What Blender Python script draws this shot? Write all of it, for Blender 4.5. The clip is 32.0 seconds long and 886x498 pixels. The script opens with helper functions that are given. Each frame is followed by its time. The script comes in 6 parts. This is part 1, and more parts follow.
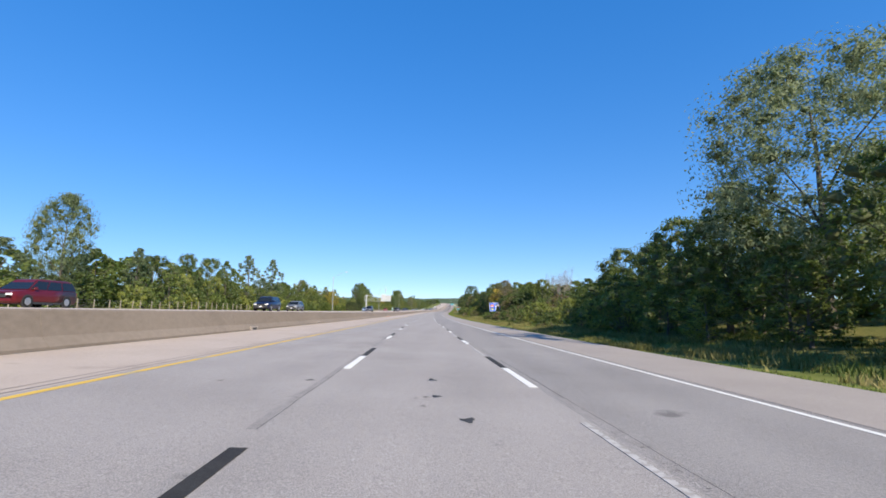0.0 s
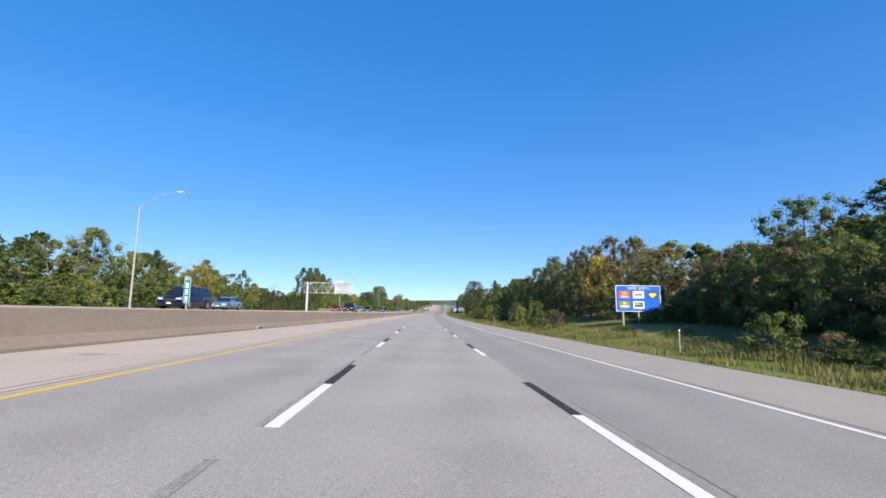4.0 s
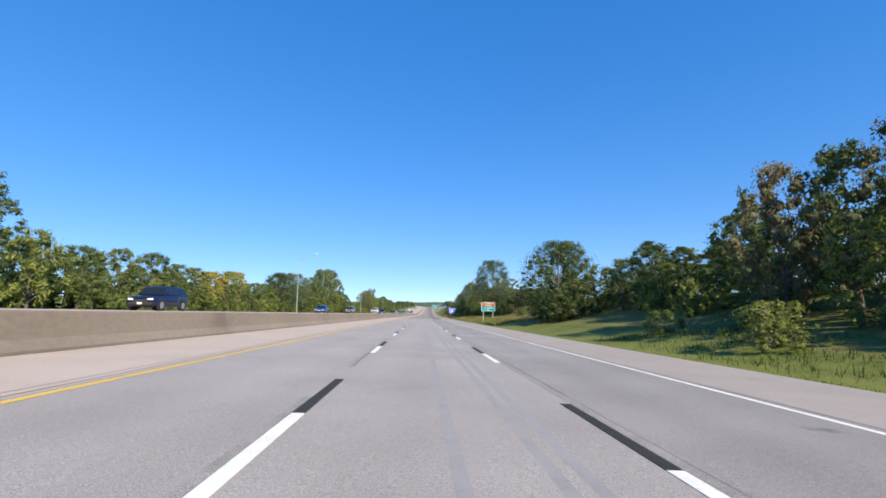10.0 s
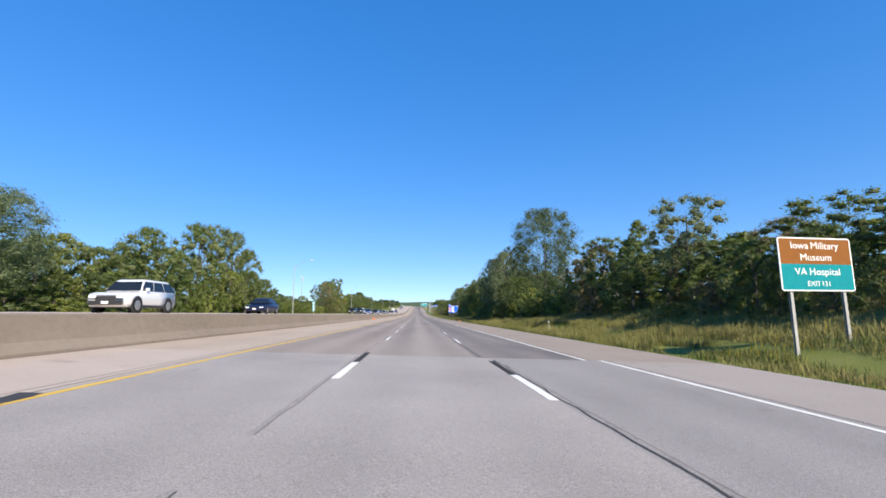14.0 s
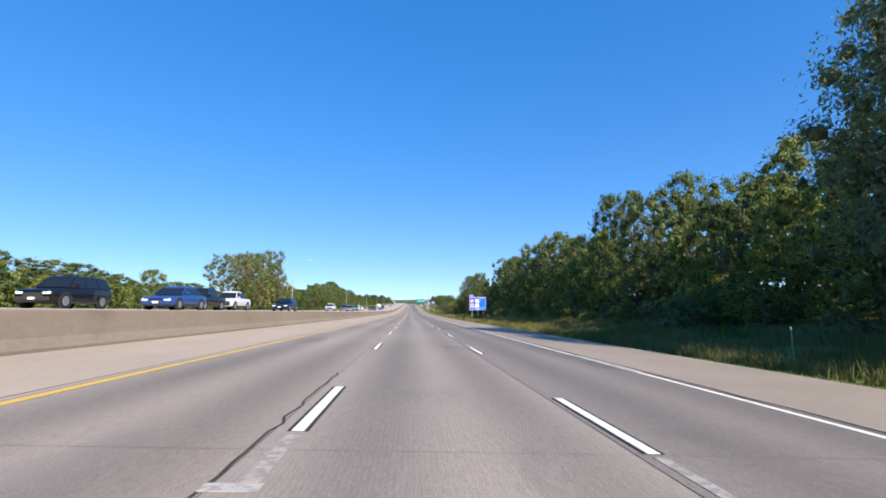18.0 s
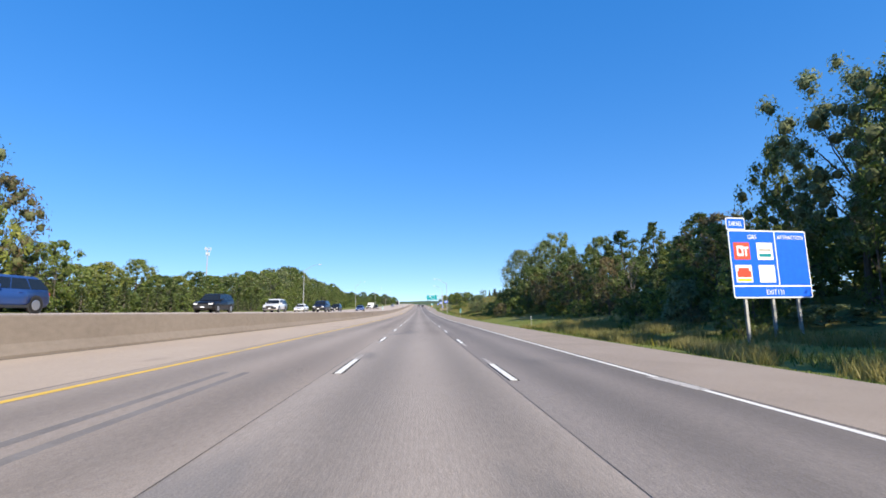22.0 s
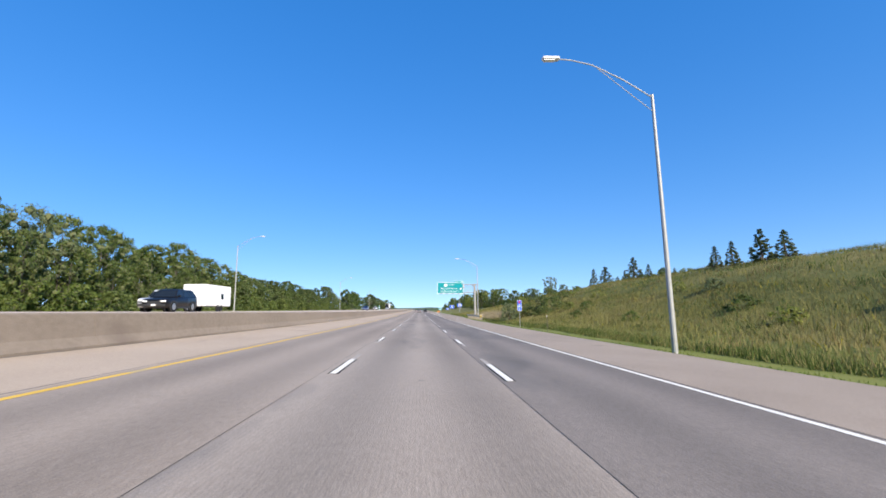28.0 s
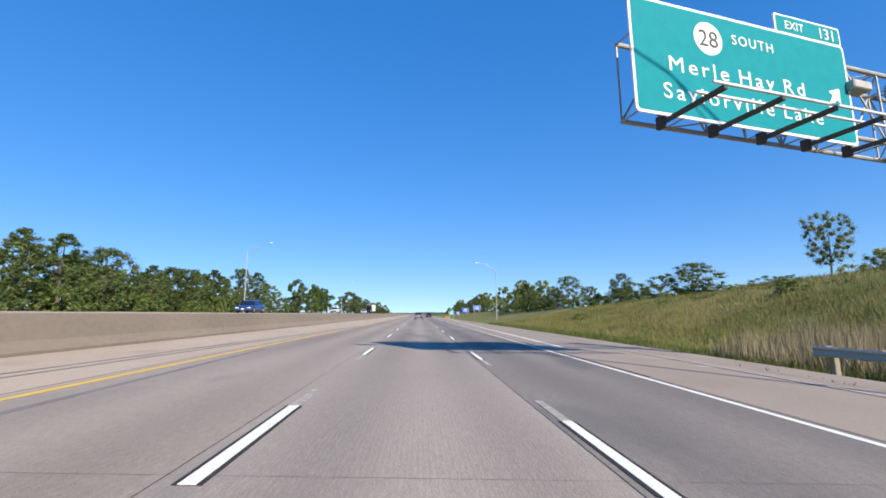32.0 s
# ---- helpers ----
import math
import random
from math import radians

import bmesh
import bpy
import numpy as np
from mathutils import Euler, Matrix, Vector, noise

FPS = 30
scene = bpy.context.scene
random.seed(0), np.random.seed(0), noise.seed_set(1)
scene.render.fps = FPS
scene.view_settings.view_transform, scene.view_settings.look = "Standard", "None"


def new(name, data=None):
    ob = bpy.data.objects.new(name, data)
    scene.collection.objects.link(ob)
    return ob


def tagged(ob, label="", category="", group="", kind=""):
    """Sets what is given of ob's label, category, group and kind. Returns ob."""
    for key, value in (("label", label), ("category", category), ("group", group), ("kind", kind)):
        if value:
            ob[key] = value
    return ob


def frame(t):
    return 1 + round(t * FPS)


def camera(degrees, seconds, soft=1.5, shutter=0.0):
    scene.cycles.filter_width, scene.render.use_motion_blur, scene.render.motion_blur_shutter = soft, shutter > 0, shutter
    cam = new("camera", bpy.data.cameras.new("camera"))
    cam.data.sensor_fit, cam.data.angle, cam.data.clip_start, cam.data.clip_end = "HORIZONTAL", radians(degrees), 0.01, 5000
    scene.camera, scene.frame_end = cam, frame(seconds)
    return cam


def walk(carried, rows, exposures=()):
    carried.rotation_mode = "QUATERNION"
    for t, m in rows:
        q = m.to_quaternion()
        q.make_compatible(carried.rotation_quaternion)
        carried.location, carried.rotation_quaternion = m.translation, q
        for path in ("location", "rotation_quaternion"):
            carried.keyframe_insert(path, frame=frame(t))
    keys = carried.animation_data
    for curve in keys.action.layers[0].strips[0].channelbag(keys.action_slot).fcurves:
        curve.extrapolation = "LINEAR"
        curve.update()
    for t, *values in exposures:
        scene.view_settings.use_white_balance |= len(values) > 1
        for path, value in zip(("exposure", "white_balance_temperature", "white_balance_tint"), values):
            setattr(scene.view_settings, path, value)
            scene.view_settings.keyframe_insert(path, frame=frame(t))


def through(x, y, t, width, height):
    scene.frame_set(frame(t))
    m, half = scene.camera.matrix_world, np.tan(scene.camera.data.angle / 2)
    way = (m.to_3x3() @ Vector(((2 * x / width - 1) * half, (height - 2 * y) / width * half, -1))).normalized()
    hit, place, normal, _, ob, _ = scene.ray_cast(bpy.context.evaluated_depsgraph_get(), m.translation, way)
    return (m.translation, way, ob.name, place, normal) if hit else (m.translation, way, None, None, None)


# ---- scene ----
import itertools
cam = camera(87.0, 32.0, 1.7)

# ---- the road's line: s metres along it, d metres to the right of the camera's lane ----
CURVE_END, CURVE = 416.0, 0.00018
CROSS = 0.0345
EYE = 1.253


def heading(s):
    return CURVE * max(0.0, CURVE_END - s)


# the road climbs: (s, slope)
SLOPES = ((0, 0.0), (260, 0.009), (488, 0.0105), (602, 0.012), (716, 0.019), (816, 0.030), (914, 0.036), (1420, 0.037), (1620, -0.02), (6000, -0.02))


def slope(s):
    for (a, g0), (b, g1) in zip(SLOPES, SLOPES[1:]):
        if s <= b:
            return g0 + (g1 - g0) * max(0.0, s - a) / (b - a)
    return 0.0


def climb(s):
    z = 0.0
    for (a, g0), (b, g1) in zip(SLOPES, SLOPES[1:]):
        if s <= a:
            break
        u = min(s, b) - a
        z += g0 * u + 0.5 * (g1 - g0) / (b - a) * u * u
    return z


def place(s, d, z=0.0):
    """The point at s along the road, d to its right and z above its level."""
    a = heading(s)
    z += climb(s)
    if a == 0.0:
        return Vector((d, s, z))
    return Vector(((1 - math.cos(a)) / CURVE + d * math.cos(a), CURVE_END - math.sin(a) / CURVE + d * math.sin(a), z))


def road_z(d):
    return -CROSS * d


# seconds, s, d, yaw from the road's heading, pitch, roll
PATH = [
    (0, -0.22, -0.23, -2.71, 7.90, 0.23),
    (1, 28.06, -0.29, -2.82, 7.95, 0.11),
    (2, 56.70, -0.32, -2.96, 7.96, 0.09),
    (3, 85.68, -0.22, -2.94, 7.97, 0.30),
    (4, 114.81, -0.29, -2.74, 7.98, 0.55),
    (4.5, 129.28, -0.38, -2.76, 7.89, 0.49),
    (6.5, 187.38, -0.47, -2.77, 7.89, 0.45),
    (7, 201.94, -0.55, -3.00, 7.93, 0.64),
    (8, 231.00, -0.62, -3.33, 7.98, 0.70),
    (9, 259.76, -0.49, -3.06, 8.02, 0.52),
    (10, 287.77, -0.39, -3.02, 8.00, 0.18),
    (11, 316.67, -0.29, -3.19, 8.01, 0.15),
    (12, 345.59, -0.23, -3.40, 7.97, -0.05),
    (13, 374.54, -0.18, -3.38, 7.99, -0.27),
    (14, 403.39, -0.31, -3.40, 7.98, -0.29),
    (14.5, 417.67, -0.40, -3.32, 7.86, -0.49),
    (16.5, 474.20, -0.38, -3.32, 7.70, -0.71),
    (17, 488.49, -0.57, -3.64, 7.77, -0.46),
    (18, 517.24, -0.57, -4.01, 7.72, -0.03),
    (19, 545.79, -0.31, -3.75, 7.90, -0.09),
    (20, 573.89, -0.20, -3.52, 7.82, -0.35),
    (21, 602.02, -0.15, -3.42, 7.71, -1.07),
    (22, 630.24, -0.07, -3.04, 7.73, -0.83),
    (23, 658.64, -0.00, -3.03, 7.78, -0.22),
    (24, 687.09, 0.10, -2.94, 7.63, -0.27),
    (25, 715.82, 0.08, -2.98, 7.66, -0.57),
    (26, 744.42, 0.14, -2.87, 7.59, -0.80),
    (28.5, 815.63, -0.05, -3.03, 7.77, -0.58),
    (29, 829.91, -0.11, -3.18, 7.78, -0.46),
    (30, 858.19, -0.07, -3.15, 7.79, -0.03),
    (31, 886.34, -0.04, -3.19, 7.84, -0.21),
    (32, 914.36, -0.07, -2.99, 7.92, -0.37),
]


def camera_pose(s, d, yaw, pitch, roll):
    x, y, z = place(s, d, EYE + road_z(d))
    return Matrix.Translation((x, y, z)) @ Matrix.Rotation(heading(s) + radians(yaw), 4, "Z") @ Matrix.Rotation(radians(90 + pitch) + math.atan(slope(s)), 4, "X") @ Matrix.Rotation(radians(roll), 4, "Z")


walk(cam, [(t, camera_pose(s, d, yaw, pitch, roll)) for t, s, d, yaw, pitch, roll in PATH],
     [(0, 0.77), (5, 0.78), (9, 0.82), (12, 0.78), (14, 0.83), (17, 0.86), (19, 0.92), (23, 0.87), (28, 0.83), (31, 0.82), (32, 0.75)])

# ---- sky and sun ----
SUN_UP, SUN_TURN = 31.5, 148.0
world = bpy.data.worlds.new("world")
scene.world = world
world.use_nodes = True
wt = world.node_tree
sky = wt.nodes.new("ShaderNodeTexSky")
sky.sky_type = "NISHITA"
sky.sun_disc = False
sky.sun_elevation, sky.sun_rotation = radians(SUN_UP), radians(SUN_TURN)
sky.altitude, sky.air_density, sky.dust_density, sky.ozone_density = 300, 0.87, 0.0, 4.0
hue = wt.nodes.new("ShaderNodeHueSaturation")
hue.inputs["Hue"].default_value, hue.inputs["Saturation"].default_value = 0.5155, 1.89
soften = wt.nodes.new("ShaderNodeGamma")
soften.inputs["Gamma"].default_value = 0.5
lift = wt.nodes.new("ShaderNodeVectorMath")
lift.operation = "MULTIPLY_ADD"
lift.inputs[1].default_value, lift.inputs[2].default_value = (1, 1, 0.972), (0, 0, 0.03)
wt.links.new(wt.nodes.new("ShaderNodeTexCoord").outputs["Generated"], lift.inputs[0])
wt.links.new(lift.outputs[0], sky.inputs["Vector"])
wt.links.new(sky.outputs[0], soften.inputs["Color"])
wt.links.new(soften.outputs[0], hue.inputs["Color"])
wt.links.new(hue.outputs[0], wt.nodes["Background"].inputs[0])
wt.nodes["Background"].inputs[1].default_value = 0.258
sun = new("sun", bpy.data.lights.new("sun", "SUN"))
sun.data.energy, sun.data.angle, sun.data.color = 4.6, radians(0.53), (1.0, 0.895, 0.73)
e, a = radians(SUN_UP), radians(SUN_TURN)
to_sun = Vector((math.cos(e) * math.sin(a), math.cos(e) * math.cos(a), math.sin(e)))
sun.matrix_world = Matrix.Translation((0, 0, 60)) @ to_sun.to_track_quat("Z", "Y").to_matrix().to_4x4()

# ---- materials ----
def material(name, stops, scale=1.0, fine=12.0, rough=0.8, bump=0.3, bump_scale=40.0, metal=0.0, stretch=(1, 1, 1), random_mix=0.0, island=0.0, through=0.0, detail=6.0, spots=None, bands=0.0, grain=0.0, tines=0.0):
    """A node material: a large and a fine noise run over the colour stops; bump gives relief; random_mix varies whole objects, island loose pieces,
    through lets light pass as leaves do; spots adds a second colour in blots: (colour, scale, threshold)."""
    m = bpy.data.materials.new(name)
    m.use_nodes = True
    t = m.node_tree
    n, link = t.nodes, t.links.new
    bsdf = n["Principled BSDF"]
    out = n["Material Output"]
    co = n.new("ShaderNodeTexCoord")
    mp = n.new("ShaderNodeMapping")
    mp.inputs["Scale"].default_value = stretch
    link(co.outputs["Object"], mp.inputs[0])
    big = n.new("ShaderNodeTexNoise")
    big.inputs["Scale"].default_value, big.inputs["Detail"].default_value = scale, detail
    small = n.new("ShaderNodeTexNoise")
    small.inputs["Scale"].default_value, small.inputs["Detail"].default_value = fine, 4.0
    link(mp.outputs[0], big.inputs["Vector"]), link(mp.outputs[0], small.inputs["Vector"])
    mix = n.new("ShaderNodeMath")
    mix.operation = "MULTIPLY_ADD"
    link(small.outputs[0], mix.inputs[0])
    mix.inputs[1].default_value = 0.45
    half = n.new("ShaderNodeMath")
    half.operation = "MULTIPLY"
    link(big.outputs[0], half.inputs[0])
    half.inputs[1].default_value = 0.55
    link(half.outputs[0], mix.inputs[2])
    value = mix.outputs[0]
    for weight, node, socket in ((random_mix, "ShaderNodeObjectInfo", "Random"), (island, "ShaderNodeNewGeometry", "Random Per Island")):
        if weight:
            src, sub, add = n.new(node), n.new("ShaderNodeMath"), n.new("ShaderNodeMath")
            sub.operation, add.operation = "SUBTRACT", "MULTIPLY_ADD"
            link(src.outputs[socket], sub.inputs[0])
            sub.inputs[1].default_value = 0.5
            link(sub.outputs[0], add.inputs[0])
            add.inputs[1].default_value = weight
            link(value, add.inputs[2])
            value = add.outputs[0]
    ramp = n.new("ShaderNodeValToRGB")
    els = ramp.color_ramp.elements
    els[0].position, els[1].position = 0.3, 0.7
    for k, colour in enumerate(stops):
        e = els[k] if k < 2 else els.new(0.5)
        e.color = (*colour, 1)
    if len(stops) > 2:
        for k, e in enumerate(els):
            e.position = 0.28 + 0.44 * k / (len(stops) - 1)
            e.color = (*stops[k], 1)
    link(value, ramp.inputs[0])
    colour = ramp.outputs[0]
    if spots:
        sc, sscale, threshold = spots
        sn = n.new("ShaderNodeTexNoise")
        sn.inputs["Scale"].default_value, sn.inputs["Detail"].default_value = sscale, 5.0
        link(mp.outputs[0], sn.inputs["Vector"])
        sr = n.new("ShaderNodeValToRGB")
        sr.color_ramp.elements[0].position, sr.color_ramp.elements[1].position = threshold, threshold + 0.08
        link(sn.outputs[0], sr.inputs[0])
        mx = n.new("ShaderNodeMix")
        mx.data_type = "RGBA"
        link(sr.outputs[0], mx.inputs[0]), link(colour, mx.inputs[6])
        mx.inputs[7].default_value = (*sc, 1)
        colour = mx.outputs[2]
    if grain:
        # chips of stone in the surface
        gn, gr, gx = n.new("ShaderNodeTexNoise"), n.new("ShaderNodeMapRange"), n.new("ShaderNodeMix")
        gn.inputs["Scale"].default_value, gn.inputs["Detail"].default_value = 85.0, 2.0
        link(co.outputs["Object"], gn.inputs["Vector"])
        gr.inputs[1].default_value, gr.inputs[2].default_value, gr.inputs[3].default_value, gr.inputs[4].default_value = 0.3, 0.7, 1 - grain, 1 + grain
        link(gn.outputs[0], gr.inputs[0])
        gx.data_type, gx.blend_type = "RGBA", "MULTIPLY"
        gx.inputs[0].default_value = 1.0
        link(colour, gx.inputs[6]), link(gr.outputs[0], gx.inputs[7])
        colour = gx.outputs[2]
    if bands:
        # tyres polish and darken two soft paths in every lane
        wv, wn, wm, wx = n.new("ShaderNodeTexWave"), n.new("ShaderNodeTexNoise"), n.new("ShaderNodeMath"), n.new("ShaderNodeMix")
        wv.bands_direction, wv.wave_profile = "X", "SIN"
        wv.inputs["Scale"].default_value, wv.inputs["Distortion"].default_value, wv.inputs["Detail Scale"].default_value = math.tau / (20 * 1.83), 0.35, 0.4
        wn.inputs["Scale"].default_value = 0.06
        link(co.outputs["Object"], wv.inputs["Vector"]), link(co.outputs["Object"], wn.inputs["Vector"])
        wm.operation = "MULTIPLY"
        link(wv.outputs["Fac"], wm.inputs[0]), link(wn.outputs[0], wm.inputs[1])
        wx.data_type, wx.blend_type = "RGBA", "MULTIPLY"
        link(wm.outputs[0], wx.inputs[0]), link(colour, wx.inputs[6])
        wx.inputs[7].default_value = (1 - bands * 2, 1 - bands * 1.95, 1 - bands * 1.9, 1)
        colour = wx.outputs[2]
    if tines:
        # fine grooves raked along the lane, worn away in patches
        tw, tn, tm, tx = n.new("ShaderNodeTexWave"), n.new("ShaderNodeTexNoise"), n.new("ShaderNodeMath"), n.new("ShaderNodeMix")
        tw.bands_direction, tw.wave_profile = "X", "SIN"
        tw.inputs["Scale"].default_value, tw.inputs["Distortion"].default_value, tw.inputs["Detail Scale"].default_value = math.tau / (20 * 0.05), 0.4, 2.0
        tn.inputs["Scale"].default_value, tn.inputs["Detail"].default_value = 0.55, 3.0
        link(co.outputs["Object"], tw.inputs["Vector"]), link(co.outputs["Object"], tn.inputs["Vector"])
        tm.operation = "MULTIPLY"
        link(tw.outputs["Fac"], tm.inputs[0]), link(tn.outputs[0], tm.inputs[1])
        tx.data_type, tx.blend_type = "RGBA", "MULTIPLY"
        link(tm.outputs[0], tx.inputs[0]), link(colour, tx.inputs[6])
        tx.inputs[7].default_value = (1 - tines, 1 - tines, 1 - tines, 1)
        colour = tx.outputs[2]
    link(colour, bsdf.inputs["Base Color"])
    if rough >= 0.7 and not metal:
        bsdf.inputs["Specular IOR Level"].default_value = 0.22
    bsdf.inputs["Roughness"].default_value, bsdf.inputs["Metallic"].default_value = rough, metal
    if bump:
        bn, bp = n.new("ShaderNodeTexNoise"), n.new("ShaderNodeBump")
        bn.inputs["Scale"].default_value, bn.inputs["Detail"].default_value = bump_scale, 3.0
        link(mp.outputs[0], bn.inputs["Vector"])
        bp.inputs["Strength"].default_value, bp.inputs["Distance"].default_value = bump, 0.02
        link(bn.outputs[0], bp.inputs["Height"]), link(bp.outputs[0], bsdf.inputs["Normal"])
    if through:
        tr, ms = n.new("ShaderNodeBsdfTranslucent"), n.new("ShaderNodeMixShader")
        link(colour, tr.inputs[0])
        ms.inputs[0].default_value = through
        link(bsdf.outputs[0], ms.inputs[1]), link(tr.outputs[0], ms.inputs[2]), link(ms.outputs[0], out.inputs[0])
    return m


def plain(name, colour, rough=0.6, metal=0.0, vary=0.12):
    lo, hi = [c * (1 - vary) for c in colour], [min(1, c * (1 + vary)) for c in colour]
    return material(name, (lo, hi), 3.0, 25.0, rough, 0.05, 60.0, metal)


M_ASPHALT = material("worn_asphalt", ((0.278, 0.250, 0.226), (0.347, 0.313, 0.284), (0.399, 0.362, 0.329)), 0.35, 30, 0.85, 0.5, 90, bands=0.06, spots=((0.179, 0.165, 0.150), 0.9, 0.72), grain=0.36)
# darker copy of the asphalt, tree shade partly worked into its colour
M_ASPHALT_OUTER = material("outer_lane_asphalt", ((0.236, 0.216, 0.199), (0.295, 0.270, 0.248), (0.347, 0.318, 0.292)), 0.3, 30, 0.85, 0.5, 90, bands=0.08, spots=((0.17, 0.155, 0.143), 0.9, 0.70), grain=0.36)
M_CONCRETE = material("tined_concrete", ((0.255, 0.213, 0.180), (0.316, 0.269, 0.227), (0.377, 0.322, 0.274)), 0.22, 24, 0.8, 0.35, 70, bands=0.24, grain=0.2, tines=0.13, stretch=(1, 0.25, 1), spots=((0.235, 0.208, 0.185), 0.5, 0.6))
M_CONCRETE_INNER = material("inner_lane_concrete", ((0.252, 0.206, 0.168), (0.312, 0.260, 0.214), (0.370, 0.312, 0.260)), 0.25, 24, 0.8, 0.35, 70, bands=0.2, grain=0.2, stretch=(1, 0.3, 1), spots=((0.255, 0.222, 0.192), 0.4, 0.62))
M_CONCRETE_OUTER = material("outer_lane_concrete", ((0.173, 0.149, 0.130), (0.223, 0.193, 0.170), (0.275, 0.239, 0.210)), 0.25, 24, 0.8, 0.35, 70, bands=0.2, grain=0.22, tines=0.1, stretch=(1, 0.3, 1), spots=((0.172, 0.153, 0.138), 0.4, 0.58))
M_SHOULDER_L = material("inner_shoulder_concrete", ((0.407, 0.330, 0.267), (0.495, 0.410, 0.336)), 0.5, 18, 0.85, 0.35, 60, spots=((0.330, 0.270, 0.221), 0.6, 0.66), grain=0.18)
M_SHOULDER_T = material("tan_shoulder_concrete", ((0.375, 0.298, 0.226), (0.455, 0.368, 0.284)), 0.5, 18, 0.85, 0.35, 60, stretch=(1, 0.4, 1), spots=((0.33, 0.265, 0.205), 0.6, 0.62), grain=0.18)
M_SHOULDER_R = material("outer_shoulder_concrete", ((0.30, 0.260, 0.226), (0.375, 0.326, 0.282)), 0.5, 20, 0.85, 0.4, 60, spots=((0.259, 0.220, 0.188), 0.7, 0.66), grain=0.2)
M_BARRIER = material("barrier_concrete", ((0.172, 0.140, 0.111), (0.216, 0.178, 0.142), (0.250, 0.208, 0.168)), 0.35, 7, 0.85, 0.4, 35, stretch=(1, 0.5, 1), spots=((0.16, 0.128, 0.104), 0.3, 0.66), grain=0.1)
M_SHOULDER_D = material("brown_shoulder_concrete", ((0.245, 0.200, 0.160), (0.305, 0.250, 0.202), (0.345, 0.287, 0.234)), 0.4, 20, 0.85, 0.4, 60, spots=((0.24, 0.198, 0.16), 0.7, 0.66), grain=0.2)
M_JOINT = material("joint_tar", ((0.035, 0.033, 0.03), (0.07, 0.065, 0.06)), 4, 30, 0.7, 0.2)
M_WHITE = material("white_road_paint", ((0.62, 0.6, 0.55), (0.82, 0.8, 0.74)), 3, 30, 0.75, 0.25, 90, spots=((0.45, 0.44, 0.42), 6, 0.66))
M_FADED = material("faded_line_paint", ((0.31, 0.28, 0.25), (0.45, 0.42, 0.385)), 3, 30, 0.75, 0.25, 90, spots=((0.285, 0.25, 0.22), 7, 0.46))
M_OLDWHITE = material("worn_white_paint", ((0.38, 0.35, 0.32), (0.54, 0.51, 0.475)), 3, 30, 0.75, 0.25, 90, spots=((0.33, 0.3, 0.27), 9, 0.5))
M_BLACK = material("black_contrast_paint", ((0.024, 0.022, 0.02), (0.05, 0.047, 0.043)), 3, 30, 0.85, 0.25, 90, spots=((0.16, 0.16, 0.16), 5, 0.68))
M_YELLOW = material("yellow_road_paint", ((0.60, 0.38, 0.06), (0.72, 0.47, 0.09)), 1.5, 25, 0.75, 0.25, 90, spots=((0.48, 0.37, 0.18), 1.2, 0.58))
M_SKID = material("faint_skid_rubber", ((0.25, 0.236, 0.226), (0.302, 0.286, 0.275), (0.325, 0.308, 0.297)), 2.5, 40, 0.85, 0.4, 90)
M_TYRE_MARK = material("tyre_mark_rubber", ((0.15, 0.133, 0.117), (0.235, 0.21, 0.188)), 1.2, 30, 0.8, 0.3, 80)
M_SEAM = material("crumbling_asphalt", ((0.225, 0.205, 0.188), (0.29, 0.265, 0.243), (0.35, 0.32, 0.292)), 2.5, 18, 0.9, 0.8, 50, spots=((0.12, 0.11, 0.1), 9, 0.64), grain=0.4)
M_GRASS = material("mown_grass", ((0.095, 0.118, 0.022), (0.15, 0.168, 0.034), (0.205, 0.2, 0.06)), 0.35, 8, 0.9, 0.8, 14, spots=((0.17, 0.145, 0.07), 0.25, 0.66))
M_MEADOW = material("rough_meadow", ((0.055, 0.075, 0.018), (0.14, 0.14, 0.038), (0.26, 0.205, 0.08)), 0.09, 3.5, 0.95, 1.0, 8)
M_BLADE = material("grass_blades", ((0.085, 0.13, 0.024), (0.13, 0.18, 0.036), (0.19, 0.21, 0.06)), 0.2, 1.5, 0.7, 0, island=0.3, through=0.3)
M_WEED = material("green_weeds", ((0.05, 0.085, 0.018), (0.085, 0.12, 0.026), (0.12, 0.15, 0.04)), 0.3, 2.0, 0.7, 0, island=0.14, through=0.3)
M_RUSTGRASS = material("reddish_grass", ((0.11, 0.085, 0.035), (0.17, 0.125, 0.055), (0.23, 0.18, 0.09)), 0.3, 2.0, 0.7, 0, island=0.14, through=0.25)
M_GOLDENROD = material("goldenrod", ((0.2, 0.19, 0.02), (0.32, 0.27, 0.02), (0.42, 0.33, 0.03)), 0.4, 3.0, 0.7, 0, island=0.14, through=0.3)
M_TALL = material("tall_dry_grass", ((0.115, 0.125, 0.034), (0.22, 0.205, 0.068), (0.33, 0.275, 0.12)), 0.09, 1.2, 0.7, 0, island=0.14, through=0.3)
M_REED = material("pale_reed_straw", ((0.2, 0.165, 0.1), (0.3, 0.25, 0.155), (0.4, 0.34, 0.22)), 0.3, 2.0, 0.7, 0, island=0.25, through=0.3)
M_BARK = material("grey_brown_bark", ((0.06, 0.05, 0.04), (0.15, 0.13, 0.11)), 2, 14, 0.9, 0.8, 18, stretch=(1, 1, 0.25))
M_PALE = material("pale_dead_wood", ((0.16, 0.14, 0.12), (0.27, 0.24, 0.21)), 2, 14, 0.9, 0.6, 18, stretch=(1, 1, 0.25))
